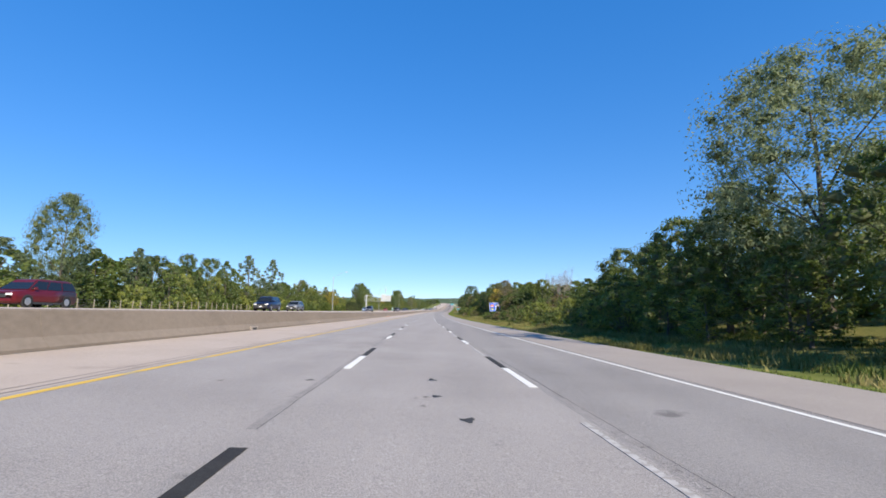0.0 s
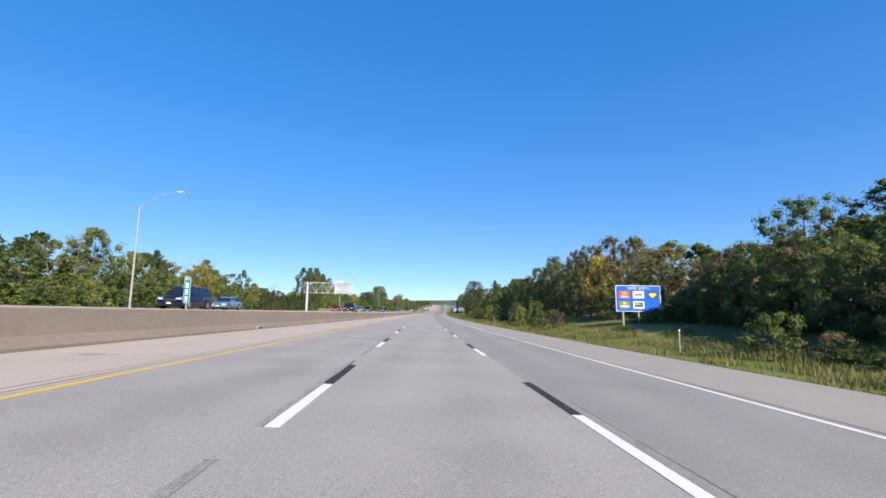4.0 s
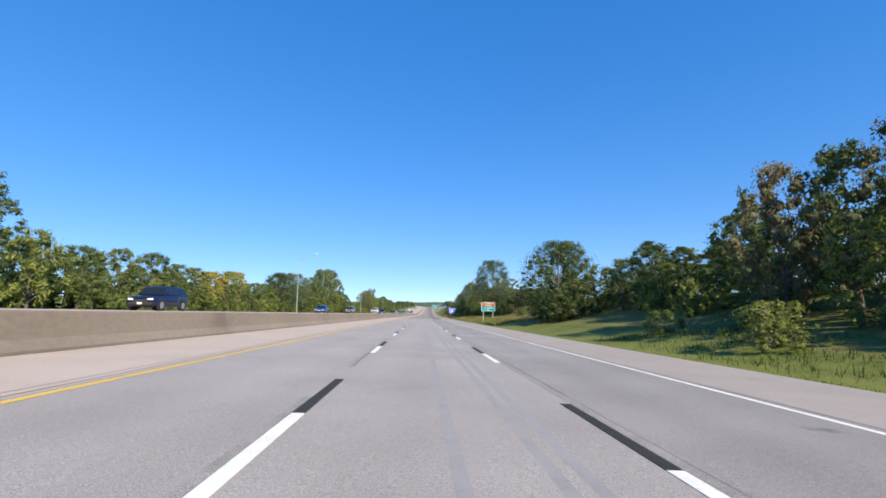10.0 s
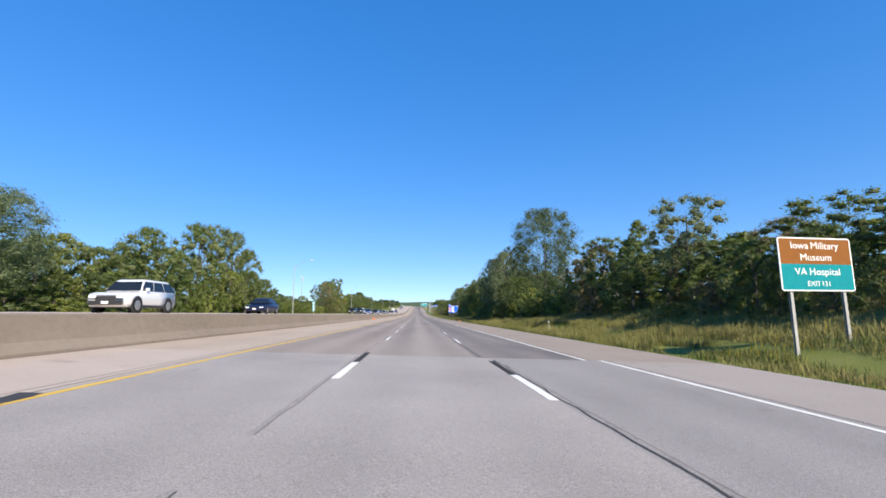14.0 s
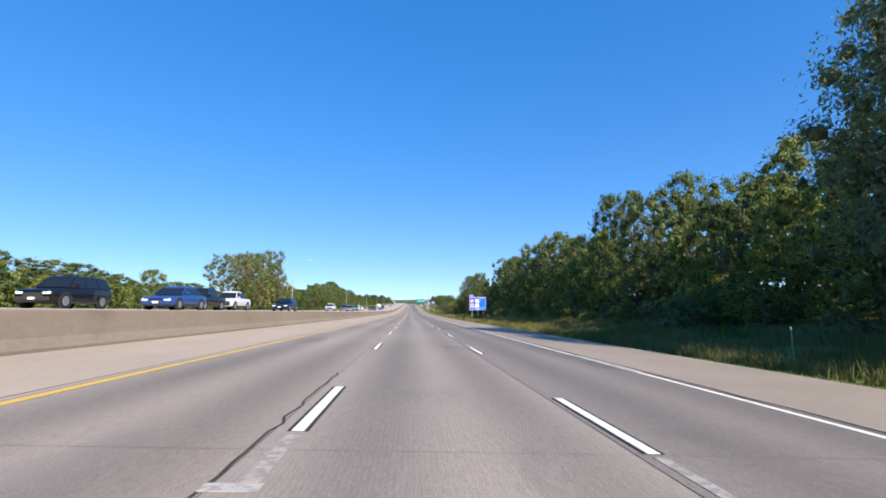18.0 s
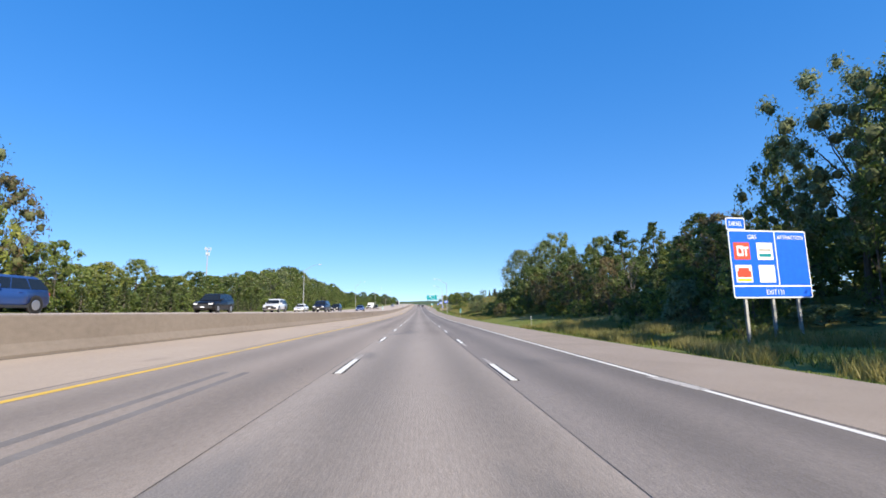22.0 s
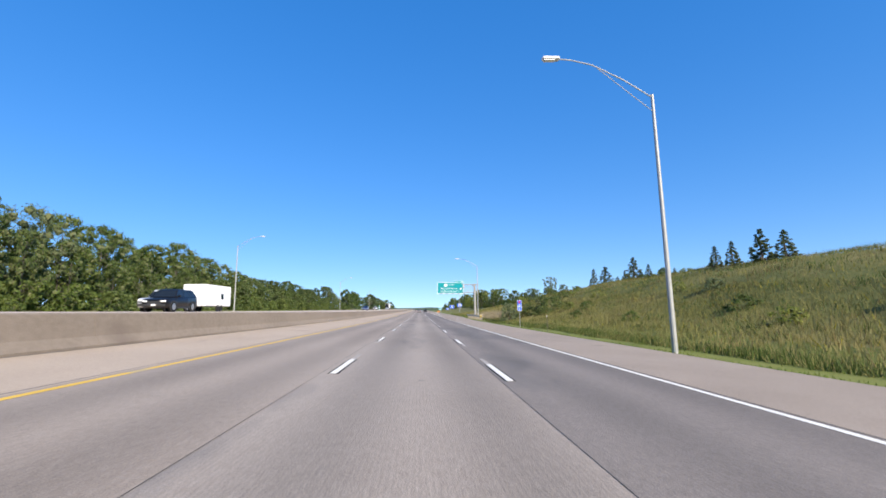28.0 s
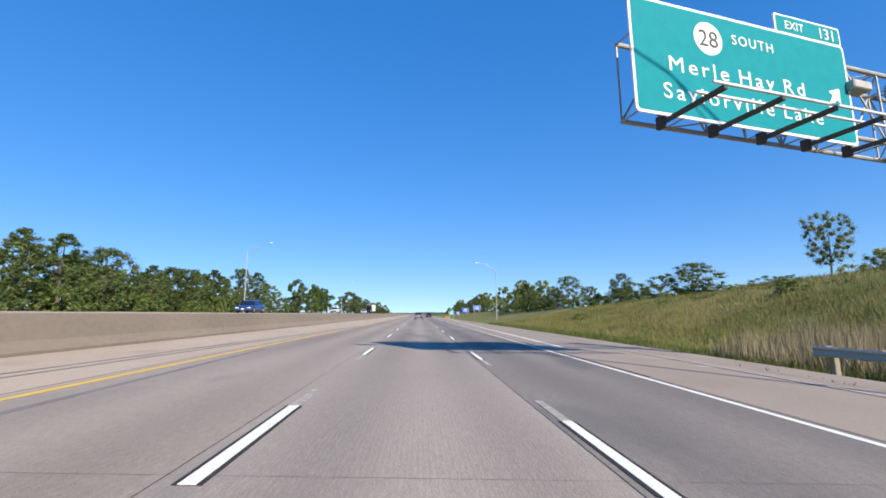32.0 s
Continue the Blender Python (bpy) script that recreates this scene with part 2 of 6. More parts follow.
# darker tone for crown cores: the shade inside a tree put into colour
M_CORESHADE = material("crown_core_shade", ((0.06, 0.07, 0.03), (0.1, 0.112, 0.05), (0.145, 0.15, 0.072)), 0.8, 6.0, 0.9, 0.6, 12, island=0.3)
LEAF = {}
for key, stops in {
    "green": ((0.03, 0.055, 0.012), (0.06, 0.095, 0.02), (0.105, 0.14, 0.035)),
    "deep": ((0.024, 0.045, 0.012), (0.048, 0.078, 0.02), (0.082, 0.115, 0.032)),
    "light": ((0.06, 0.09, 0.02), (0.11, 0.145, 0.03), (0.17, 0.19, 0.05)),
    "silver": ((0.043, 0.07, 0.035), (0.079, 0.116, 0.06), (0.136, 0.172, 0.102)),
    "yellow": ((0.14, 0.13, 0.02), (0.24, 0.21, 0.03), (0.34, 0.28, 0.04)),
    "brown": ((0.06, 0.056, 0.03), (0.098, 0.085, 0.045), (0.14, 0.12, 0.06)),
    "cedar": ((0.016, 0.03, 0.012), (0.03, 0.05, 0.018), (0.05, 0.07, 0.025)),
}.items():
    LEAF[key] = material("leaves_" + key, [[c * k for c, k in zip(stop, (2.12, 1.87, 1.68))] for stop in stops], 0.25, 2.0, 0.65, 0, random_mix=0.28, island=0.26, through=0.52)
M_GALV = material("galvanised_steel", ((0.30, 0.30, 0.295), (0.42, 0.42, 0.41)), 2, 20, 0.55, 0.1, 50, metal=0.25)
M_DARKSTEEL = plain("dark_weathered_steel", (0.07, 0.063, 0.055), 0.75)
M_STEEL = material("weathered_steel_tube", ((0.30, 0.29, 0.27), (0.45, 0.43, 0.40)), 2, 20, 0.6, 0.15, 40, metal=0.4)
M_ALU = material("sign_back_aluminium", ((0.55, 0.56, 0.56), (0.68, 0.69, 0.69)), 1, 8, 0.5, 0.05, 50, metal=0.3)
M_WOODPOST = material("grey_timber_post", ((0.2, 0.17, 0.13), (0.32, 0.28, 0.23)), 3, 20, 0.9, 0.5, 30, stretch=(1, 1, 0.2))
M_SGREEN = plain("sign_green", (0.0, 0.215, 0.25), 0.75)
M_SBLUE = plain("sign_blue", (0.004, 0.11, 0.68), 0.7)
M_SBROWN = plain("sign_brown", (0.22, 0.085, 0.02), 0.85)
M_SWHITE = plain("sign_white", (0.78, 0.78, 0.78), 0.85, vary=0.04)
M_SBLACK = plain("sign_black", (0.03, 0.03, 0.03), 0.5)
M_SYELLOW = plain("sign_yellow", (0.75, 0.5, 0.02), 0.5)
M_SRED = plain("sign_red", (0.5, 0.05, 0.02), 0.5)
M_ORANGE = plain("orange_bag", (0.75, 0.22, 0.03), 0.7, vary=0.3)
M_TYRE = plain("tyre_rubber", (0.02, 0.02, 0.02), 0.8)
M_RIM = plain("alloy_rim", (0.5, 0.5, 0.5), 0.35, 0.8)
M_GLASS = plain("tinted_car_glass", (0.012, 0.015, 0.018), 0.12)
M_LAMP = plain("headlamp_glass", (0.75, 0.75, 0.75), 0.15)
M_TAIL = plain("tail_lamp", (0.4, 0.015, 0.01), 0.2)
M_SIDING = material("white_house_siding", ((0.62, 0.61, 0.58), (0.75, 0.74, 0.71)), 0.5, 6, 0.7, 0.2, 12, stretch=(0.3, 0.3, 6))
M_ROOF = material("grey_roof_shingles", ((0.10, 0.095, 0.09), (0.2, 0.19, 0.18)), 0.8, 12, 0.9, 0.5, 20)


# ---- helpers ----
def mesh(name, bm, mat):
    me = bpy.data.meshes.new(name)
    bm.to_mesh(me)
    bm.free()
    for m in mat if isinstance(mat, (list, tuple)) else (mat,):
        me.materials.append(m)
    return me


def part(name, bm, mat, parent=None, label="", at=None):
    """Links a bmesh as one mesh object under a thing or a part."""
    ob = new(name, bm if isinstance(bm, bpy.types.Mesh) else mesh(name, bm, mat))
    ob.parent = parent
    if at is not None:
        ob.matrix_basis = at
    return tagged(ob, label)


def empty(name, m, label="", category="", group="", kind=""):
    ob = new(name)
    ob.matrix_basis = m
    return tagged(ob, label, category, group, kind)


def box(bm, x0, x1, y0, y1, z0, z1, bevel=0.0):
    before = set(bm.verts)
    v = [bm.verts.new((x, y, z)) for x in (x0, x1) for y in (y0, y1) for z in (z0, z1)]
    for f in ((0, 1, 3, 2), (4, 6, 7, 5), (0, 4, 5, 1), (2, 3, 7, 6), (0, 2, 6, 4), (1, 5, 7, 3)):
        bm.faces.new([v[i] for i in f])
    if bevel:
        new_edges = [e for e in bm.edges if e.verts[0] not in before]
        bmesh.ops.bevel(bm, geom=new_edges, offset=bevel, segments=1, affect="EDGES")
    return bm


def tube(bm, a, b, r0, r1=None, sides=8, caps=True):
    """A tapered round bar from a to b."""
    a, b = Vector(a), Vector(b)
    r1 = r0 if r1 is None else r1
    ax = (b - a).normalized()
    u = ax.orthogonal().normalized()
    w = ax.cross(u)
    rings = []
    for c, r in ((a, r0), (b, r1)):
        rings.append([bm.verts.new(c + (u * math.cos(k * math.tau / sides) + w * math.sin(k * math.tau / sides)) * r) for k in range(sides)])
    for k in range(sides):
        bm.faces.new((rings[0][k], rings[0][(k + 1) % sides], rings[1][(k + 1) % sides], rings[1][k]))
    if caps:
        bm.faces.new(rings[0][::-1]), bm.faces.new(rings[1])
    return bm


def stations(s0, s1, step=10.0):
    n = max(1, math.ceil((s1 - s0) / step))
    return [s0 + (s1 - s0) * k / n for k in range(n + 1)]


def sweep(bm, profile, s0, s1, step=10.0, closed=False, cap=False):
    """Runs a profile of (d, z) along the road."""
    rows = [[bm.verts.new(place(s, d, z)) for d, z in profile] for s in stations(s0, s1, step)]
    m = len(profile)
    for a, b in zip(rows, rows[1:]):
        for k in range(m if closed else m - 1):
            bm.faces.new((a[k], a[(k + 1) % m], b[(k + 1) % m], b[k]))
    if cap:
        bm.faces.new(rows[0][::-1]), bm.faces.new(rows[-1])
    return bm


def strip(name, profile, s0, s1, mat, label, category="road", step=10.0):
    return tagged(part(name, sweep(bmesh.new(), profile, s0, s1, step), mat), label, category, kind="structure")


def flat(d0, d1, lift=0.0):
    return [(d0, road_z(d0) + lift), (d1, road_z(d1) + lift)]


def on(s, d, z=0.0, turn=0.0, lie=False):
    """A pose at s, d, turned with the road; lie: sloping with it too."""
    pitch = Matrix.Rotation(math.atan(slope(s)) if lie else 0.0, 4, "X")
    return Matrix.Translation(place(s, d, z)) @ Matrix.Rotation(heading(s), 4, "Z") @ pitch @ Matrix.Rotation(radians(turn), 4, "Z")


# ---- ground profile across the road ----
ROAD_END = 2600.0
RIGHT_EDGE, LEFT_FACE = 9.3, -9.5


def bank(s):
    """How high the right bank stands above the verge, by the stretch of road."""
    marks = ((-100, 2.5), (90, 2.0), (200, 4.0), (300, 3.0), (325, 4.6), (365, 5.0), (395, 6.2), (450, 6.2), (500, 5.0), (600, 4.0), (700, 3.0), (760, 3.2), (800, 4.4), (840, 7.2), (900, 7.2), (940, 6.2), (985, 4.0), (1050, 2.8), (1200, 2.5), (3000, 1.5))
    for (a, h0), (b, h1) in zip(marks, marks[1:]):
        if s <= b:
            return h0 + (h1 - h0) * max(0.0, s - a) / (b - a)
    return 1.0


def ground_z(s, d):
    """The ground's height at s, d, off the road."""
    if d >= RIGHT_EDGE:
        e = d - RIGHT_EDGE
        z = road_z(RIGHT_EDGE) - 0.03
        ditch = -0.55 * math.sin(min(1.0, e / 9.0) * math.pi) if e < 9 else 0.0
        rise = max(0.0, min(1.0, (e - 7.0) / 26.0))
        return z + ditch + bank(s) * rise * rise * (3 - 2 * rise) + 0.35 * noise.noise((s * 0.05, d * 0.08, 0)) * min(1, e / 6)
    e = -27.5 - d
    if e < 0:
        return far_z(d)
    return far_z(-27.5) - 0.05 + 0.03 * e * min(1, e / 30) * 0.7 + 0.3 * noise.noise((s * 0.04, d * 0.06, 5)) * min(1, e / 8)


def far_z(d):
    """The height of the oncoming carriageway, which rises to its outer edge."""
    return 1.34 + 0.013 * (-10.0 - d)

# ---- road, shoulders and lines ----
JOIN = 418.0
strip("road_asphalt", flat(-5.62, 1.9), -60, JOIN, M_ASPHALT, "worn light grey asphalt of the inner and middle lanes")
strip("road_asphalt_outer", flat(1.9, 5.72), -60, JOIN, M_ASPHALT_OUTER, "asphalt of the outer lane, darker with some shade in its colour")
strip("road_concrete_inner", flat(-5.62, -1.953), JOIN, ROAD_END, M_CONCRETE_INNER, "warm grey concrete of the inner lane")
strip("road_concrete", flat(-1.953, 1.555), JOIN, ROAD_END, M_CONCRETE, "tined brownish grey concrete of the middle lane")
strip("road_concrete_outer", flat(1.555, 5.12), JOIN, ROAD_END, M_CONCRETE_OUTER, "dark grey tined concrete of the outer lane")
strip("shoulder_inner", flat(LEFT_FACE - 0.3, -5.62), -60, JOIN, M_SHOULDER_L, "pale concrete inner shoulder beside the median barrier", "shoulder")
strip("shoulder_inner_tan", flat(LEFT_FACE - 0.3, -5.62), JOIN, ROAD_END, M_SHOULDER_T, "tan concrete inner shoulder beside the median barrier", "shoulder")
strip("shoulder_outer", flat(5.72, RIGHT_EDGE), -60, JOIN, M_SHOULDER_R, "grey concrete outer shoulder beside the grass verge", "shoulder")
strip("shoulder_outer_concrete", flat(5.12, RIGHT_EDGE), JOIN, ROAD_END, M_SHOULDER_D, "brownish concrete outer shoulder beside the grass verge", "shoulder")
# the other carriageway, behind the barrier and a little higher
strip("road_opposite", [(-28.0, far_z(-28.0)), (-10.05, far_z(-10.05))], -60, ROAD_END, M_SHOULDER_L, "pale concrete carriageway for the oncoming traffic")

# ground: one sheet to each side
def land(name, ds, s0, s1, step, mat, label):
    bm = bmesh.new()
    rows = [[bm.verts.new(place(s, d, ground_z(s, d))) for d in ds] for s in stations(s0, s1, step)]
    for a, b in zip(rows, rows[1:]):
        for k in range(len(ds) - 1):
            f = bm.faces.new((a[k], a[k + 1], b[k + 1], b[k]))
            f.smooth = True
    return tagged(part(name, bm, mat), label, "ground", kind="structure")


land("ground_verge", [9.3, 10, 11, 12, 13, 14, 15, 16, 17, 18], -60, 1400, 6, M_GRASS, "green mown grass verge in a shallow ditch")
land("ground_bank", [18, 20, 22, 24, 26, 29, 32, 36, 42, 50, 70, 110, 200, 500, 1500], -60, 1400, 6, M_MEADOW, "rough meadow bank rising beside the road")
land("ground_far_right", [9.3, 12, 15, 18, 24, 32, 42, 70, 200, 500, 1500, 3000], 1400, 4200, 60, M_MEADOW, "distant grassy ground")
land("ground_left", [-3000, -1500, -500, -200, -110, -80, -65, -55, -48, -42, -37, -33, -30, -27.6], -60, 4200, 15, M_GRASS, "grass strip beyond the oncoming carriageway")


def rows_of_dashes(name, d, s0, s1, first, period, pieces, label):
    """A broken lane line: each dash is a part. pieces: (name, start, length, width, lift, material, sideways)."""
    thing = empty(name, Matrix(), label, "lane line", "broken lane lines", "structure")
    data = {}
    k = math.ceil((s0 - first) / period)
    while first + k * period < s1:
        for pname, start, length, width, lift, mat, side in pieces:
            if pname not in data:
                bm = bmesh.new()
                box(bm, -width / 2, width / 2, 0, length, -0.002, 0.004)
                for v in bm.verts:
                    v.co.z += -CROSS * v.co.x
                data[pname] = mesh(pname, bm, mat)
            s = first + k * period + start
            if pname == "old_dash" and name != "lane_line_old" and k % 2:
                s += 4.4
            part(pname, data[pname], None, thing, at=on(s, d + side, road_z(d + side) + lift + 0.001, 0, True))
        k += 1
    return thing


P1, P2 = 12.192, 10.693
ASPHALT_DASH = (("white_dash", 0, 3.05, 0.16, 0.002, M_WHITE, 0), ("black_dash", 3.05, 3.05, 0.16, 0.002, M_BLACK, 0))
rows_of_dashes("lane_line_left", -1.84, -20, JOIN - 1, -1.863, P1, ASPHALT_DASH, "broken white lane line with black contrast dashes")
rows_of_dashes("lane_line_right", 1.84, -20, JOIN - 1, 32.838, P1, ASPHALT_DASH, "broken white lane line with black contrast dashes")
rows_of_dashes("lane_line_old", 1.78, -13, 72, 32.838, P1, (("old_dash", 6.4, 3.0, 0.085, 0.002, M_OLDWHITE, 0),), "older thin white lane line worn through beside the dashes")
CONCRETE_DASH = (("black_groove", 0, 2.9, 0.215, 0.001, M_BLACK, 0), ("white_dash", 0, 2.9, 0.13, 0.005, M_WHITE, 0), ("old_dash", -1.45, 1.35, 0.13, 0.001, M_FADED, 0))
rows_of_dashes("lane_line_left", -1.71, JOIN - 2, 1330, 415.42, P2, CONCRETE_DASH, "broken white lane line set in a black groove")
rows_of_dashes("lane_line_right", 1.745, JOIN - 2, 1330, 414.81, P2, CONCRETE_DASH, "broken white lane line set in a black groove")


def line(name, d, width, s0, s1, mat, label, lift=0.004):
    return strip(name, [(d - width / 2, road_z(d - width / 2) + lift), (d + width / 2, road_z(d + width / 2) + lift)], s0, s1, mat, label, "road line")


line("edge_line_yellow", -5.42, 0.15, -60, ROAD_END, M_YELLOW, "solid yellow line along the inner shoulder")
line("edge_line_white", 5.42, 0.13, -60, JOIN, M_WHITE, "solid white line along the outer shoulder")
line("edge_line_white", 4.95, 0.13, JOIN, 862, M_WHITE, "solid white line along the outer shoulder")
rows_of_dashes("lane_line_exit", 4.85, 862, 914, 862.7, 1.93, (("dot_dash", 0, 0.72, 0.105, 0.004, M_WHITE, 0),), "short dotted white line beside the exit lane")
line("edge_line_white", 4.92, 0.13, 914, 1400, M_WHITE, "solid white line beside the exit lane")
for d in (-1.953, 1.555):
    line("slab_joint", d, 0.009, JOIN, 1500, M_JOINT, "dark tarred joint between two concrete lanes")
line("slab_joint", 5.12, 0.025, JOIN, ROAD_END, M_JOINT, "dark tarred joint beside the outer shoulder", 0.002)
line("slab_joint", 5.68, 0.02, -60, JOIN, M_JOINT, "dark tarred joint beside the outer shoulder", 0.002)
line("slab_joint", -5.72, 0.05, -60, ROAD_END, M_TYRE_MARK, "dark tarred joint beside the inner shoulder", 0.003)
line("slab_joint", -5.95, 0.03, -60, JOIN, M_TYRE_MARK, "second dark joint beside the inner shoulder", 0.003)

# ---- median barrier: cast sections with open joints ----
B0 = road_z(LEFT_FACE)
BARRIER = [(-9.42, B0 - 0.02), (-9.42, B0 + 0.075), (-9.62, B0 + 0.33), (-9.74, B0 + 0.97), (-9.78, B0 + 1.01), (-10.02, B0 + 1.01), (-10.06, B0 + 0.97), (-10.10, B0 - 0.02)]
barrier = empty("median_barrier", Matrix(), "long weathered concrete median barrier with stains", "barrier", kind="structure")
for s in stations(-60, 1380, 12.0)[:-1]:
    part("barrier_section", sweep(bmesh.new(), BARRIER, s + 0.006, s + 11.994, 12, True, True), M_BARRIER, barrier)
part("barrier_section", sweep(bmesh.new(), BARRIER, 1380, ROAD_END, 40, True, True), M_BARRIER, barrier)

line("barrier_foot", -9.39, 0.07, -60, ROAD_END, M_TYRE_MARK, "dirt gathered along the foot of the median barrier", 0.004)

# ---- trees ----
GOLD = (1 + math.sqrt(5)) / 2
CORE_V = [Vector(v).normalized() for a in (-1, 1) for b in (-GOLD, GOLD) for v in ((0, a, b), (a, b, 0), (b, 0, a))]
CORE_F = [t for t in itertools.combinations(range(12), 3) if all((CORE_V[i] - CORE_V[j]).length < 1.1 for i, j in itertools.combinations(t, 2))]


def crown_mesh(rng, kind, h, base, rx, count, leaf, mat):
    """Leaves in clumps: each clump is a lumpy shell of small leaf sprays round a core that carries inner shade as
    colour.
    """
    centres = []
    blobs = (15 if count < 610 else 24 if count < 1200 else 34 if count < 2700 else int(36 + rx * (18 if kind == "tall" else 9)) if count < 8000 else int(rx * (25 if kind == "vase" else 36))) if kind != "cedar" else 84
    for index in range(blobs):
        for _try in range(20):
            f = (index + rng.random()) / blobs if _try < 3 else rng.random()
            if kind == "round":
                r = math.sin(math.pi * min(1, 0.12 + 0.86 * f)) ** 0.7
            elif kind == "tall":
                r = (0.55 + 0.45 * math.sin(math.pi * min(1, 0.1 + 0.9 * f))) * (1 - 0.75 * max(0, f - 0.7) / 0.3)
            elif kind == "vase":
                r = 0.45 + 0.55 * math.sin(math.pi * min(1, 0.08 + 0.75 * f)) - max(0, f - 0.85) * 2.0
            elif kind == "bush":
                r = math.sqrt(max(0.05, 1 - f * f))
            else:
                r = 0.95 - 0.85 * f ** 1.6
            a, q = index * 2.4 + rng.random() * 1.6, math.sqrt(rng.random() if count < 8000 or kind != "round" else 0.12 + 0.88 * rng.random())
            c = Vector((math.cos(a) * r * q * rx, math.sin(a) * r * q * rx, base + f * (h - base)))
            if q > 0.35 or rng.random() < 0.4:
                break
        size = rx * (0.18 + 0.15 * rng.random()) * (1.2 if count < 610 else 1.0) * ({"cedar": 1.15, "tall": 0.95}.get(kind, 1.0))
        if count > 8000:
            size *= 0.92
        if kind == "cedar":
            size *= 1.15 - 0.85 * f
        elif f > 0.85:
            size *= 0.75
        c.z = min(c.z, h - size * 0.6)
        centres.append((c, size))
    verts, faces, hearts = [], [], []
    per = count // len(centres)
    for c, size in centres:
        # solid core that closes the clump, its colour standing in for inner shade
        core, first = [], len(verts)
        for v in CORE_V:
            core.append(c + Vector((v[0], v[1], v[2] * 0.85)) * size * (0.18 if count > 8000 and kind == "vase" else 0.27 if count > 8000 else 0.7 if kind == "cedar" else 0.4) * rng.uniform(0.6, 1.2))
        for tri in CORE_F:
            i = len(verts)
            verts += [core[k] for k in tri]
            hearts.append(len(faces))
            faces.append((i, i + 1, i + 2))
        for _ in range(per):
            v = Vector((rng.gauss(0, 1), rng.gauss(0, 1), rng.gauss(0, 0.85) + 0.15)).normalized()
            if count > 8000:
                p = c + v * size * (0.15 + 1.05 * rng.random())
            else:
                p = c + v * size * (0.3 + 0.58 * rng.random() + (0.35 * rng.random() if rng.random() < 0.15 else 0))
            p.z = min(h, max(p.z, base * 0.55 + 0.05))
            nrm = (v.normalized() + Vector((rng.gauss(0, 0.58), rng.gauss(0, 0.58), rng.gauss(0, 0.58) + 0.32))).normalized()
            t = (Matrix.Rotation(rng.random() * math.tau, 3, nrm) @ nrm.orthogonal().normalized())
            b = nrm.cross(t)
            L, Wd = leaf * (0.6 + 0.9 * rng.random()), leaf * (0.32 + 0.36 * rng.random())
            i = len(verts)
            verts += [p - t * L * 0.5 - b * Wd * 0.3, p + b * Wd * 0.7, p + t * L * 0.6 - b * Wd * 0.2]
            faces.append((i, i + 1, i + 2))
    me = bpy.data.meshes.new("crown")
    me.from_pydata([tuple(v) for v in verts], [], faces)
    me.materials.append(mat)
    me.materials.append(M_CORESHADE)
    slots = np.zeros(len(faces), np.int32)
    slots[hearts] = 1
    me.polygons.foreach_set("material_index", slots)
    return me, centres


def limbs(rng, centres, h, base, girth, reach):
    bm = bmesh.new()
    top = h * reach
    pts, p = [], Vector((0, 0, -0.3))
    for k in range(6):
        pts.append((p.copy(), girth * (1 - 0.8 * k / 5) * (1.5 if k == 0 else 1)))
        p = Vector((p.x + rng.gauss(0, 0.02) * h * 0.3, p.y + rng.gauss(0, 0.02) * h * 0.3, -0.3 + (top + 0.3) * (k + 1) / 5))
    for (a, r0), (b, r1) in zip(pts, pts[1:]):
        tube(bm, a, b, r0, r1, 7, False)
    for c, size in sorted(centres, key=lambda cs: -cs[1])[:14]:
        f = max(0.12, min(0.9, (c.z * 0.62) / max(top, 0.1)))
        k = min(4, int(f * 5))
        a = pts[k][0].lerp(pts[k + 1][0], f * 5 - k)
        mid = a.lerp(c, 0.5) + Vector((rng.gauss(0, 0.1), rng.gauss(0, 0.1), 0.12)) * size
        r = pts[k][1] * 0.45
        tube(bm, a, mid, r, r * 0.6, 5, False), tube(bm, mid, c, r * 0.6, r * 0.2, 5, False)
    return bm


def stems(rng, centres):
    """Thin stems of a bush that fan out from its root."""
    bm = bmesh.new()
    for c, size in sorted(centres, key=lambda cs: -cs[1])[:9]:
        root = Vector((rng.gauss(0, 0.12), rng.gauss(0, 0.12), -0.15))
        mid = root.lerp(c, 0.5) + Vector((0, 0, 0.15))
        tube(bm, root, mid, 0.035, 0.025, 4, False), tube(bm, mid, c, 0.025, 0.01, 4, False)
    return bm


PROTO = {}


def proto(key, kind, h, base, rx, count, leaf, tint, girth=0.16, reach=0.8, bark=None, seed=0):
    """A model of one kind of tree, standing aside until it is copied."""
    rng = random.Random(seed * 97 + 11)
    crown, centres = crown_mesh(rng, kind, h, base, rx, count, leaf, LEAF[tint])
    trunk = mesh("trunk", limbs(rng, centres, h, base, girth, reach), bark or M_BARK) if kind != "bush" else mesh("trunk", stems(rng, centres), M_BARK) if "shrub" in key else None
    PROTO[key] = (crown, trunk, h, rx)


def bare_mesh(rng, h, girth, bark):
    """A leafless crown: limbs that fork into twigs."""
    bm = bmesh.new()

    def grow(a, d, length, r, level):
        b = a + d * length
        tube(bm, a, b, r, r * 0.55, 4 if level else 6, False)
        if level < 4:
            for _ in range(3 if level < 3 else 4):
                e = (d + Vector((rng.gauss(0, 0.3), rng.gauss(0, 0.3), rng.gauss(0.3, 0.2)))).normalized()
                grow(a.lerp(b, 0.5 + 0.5 * rng.random()), e, length * (0.55 + 0.25 * rng.random()), r * 0.5, level + 1)

    grow(Vector((0, 0, -0.2)), Vector((0, 0, 1)), h * 0.42, girth, 0)
    return mesh("trunk", bm, bark)


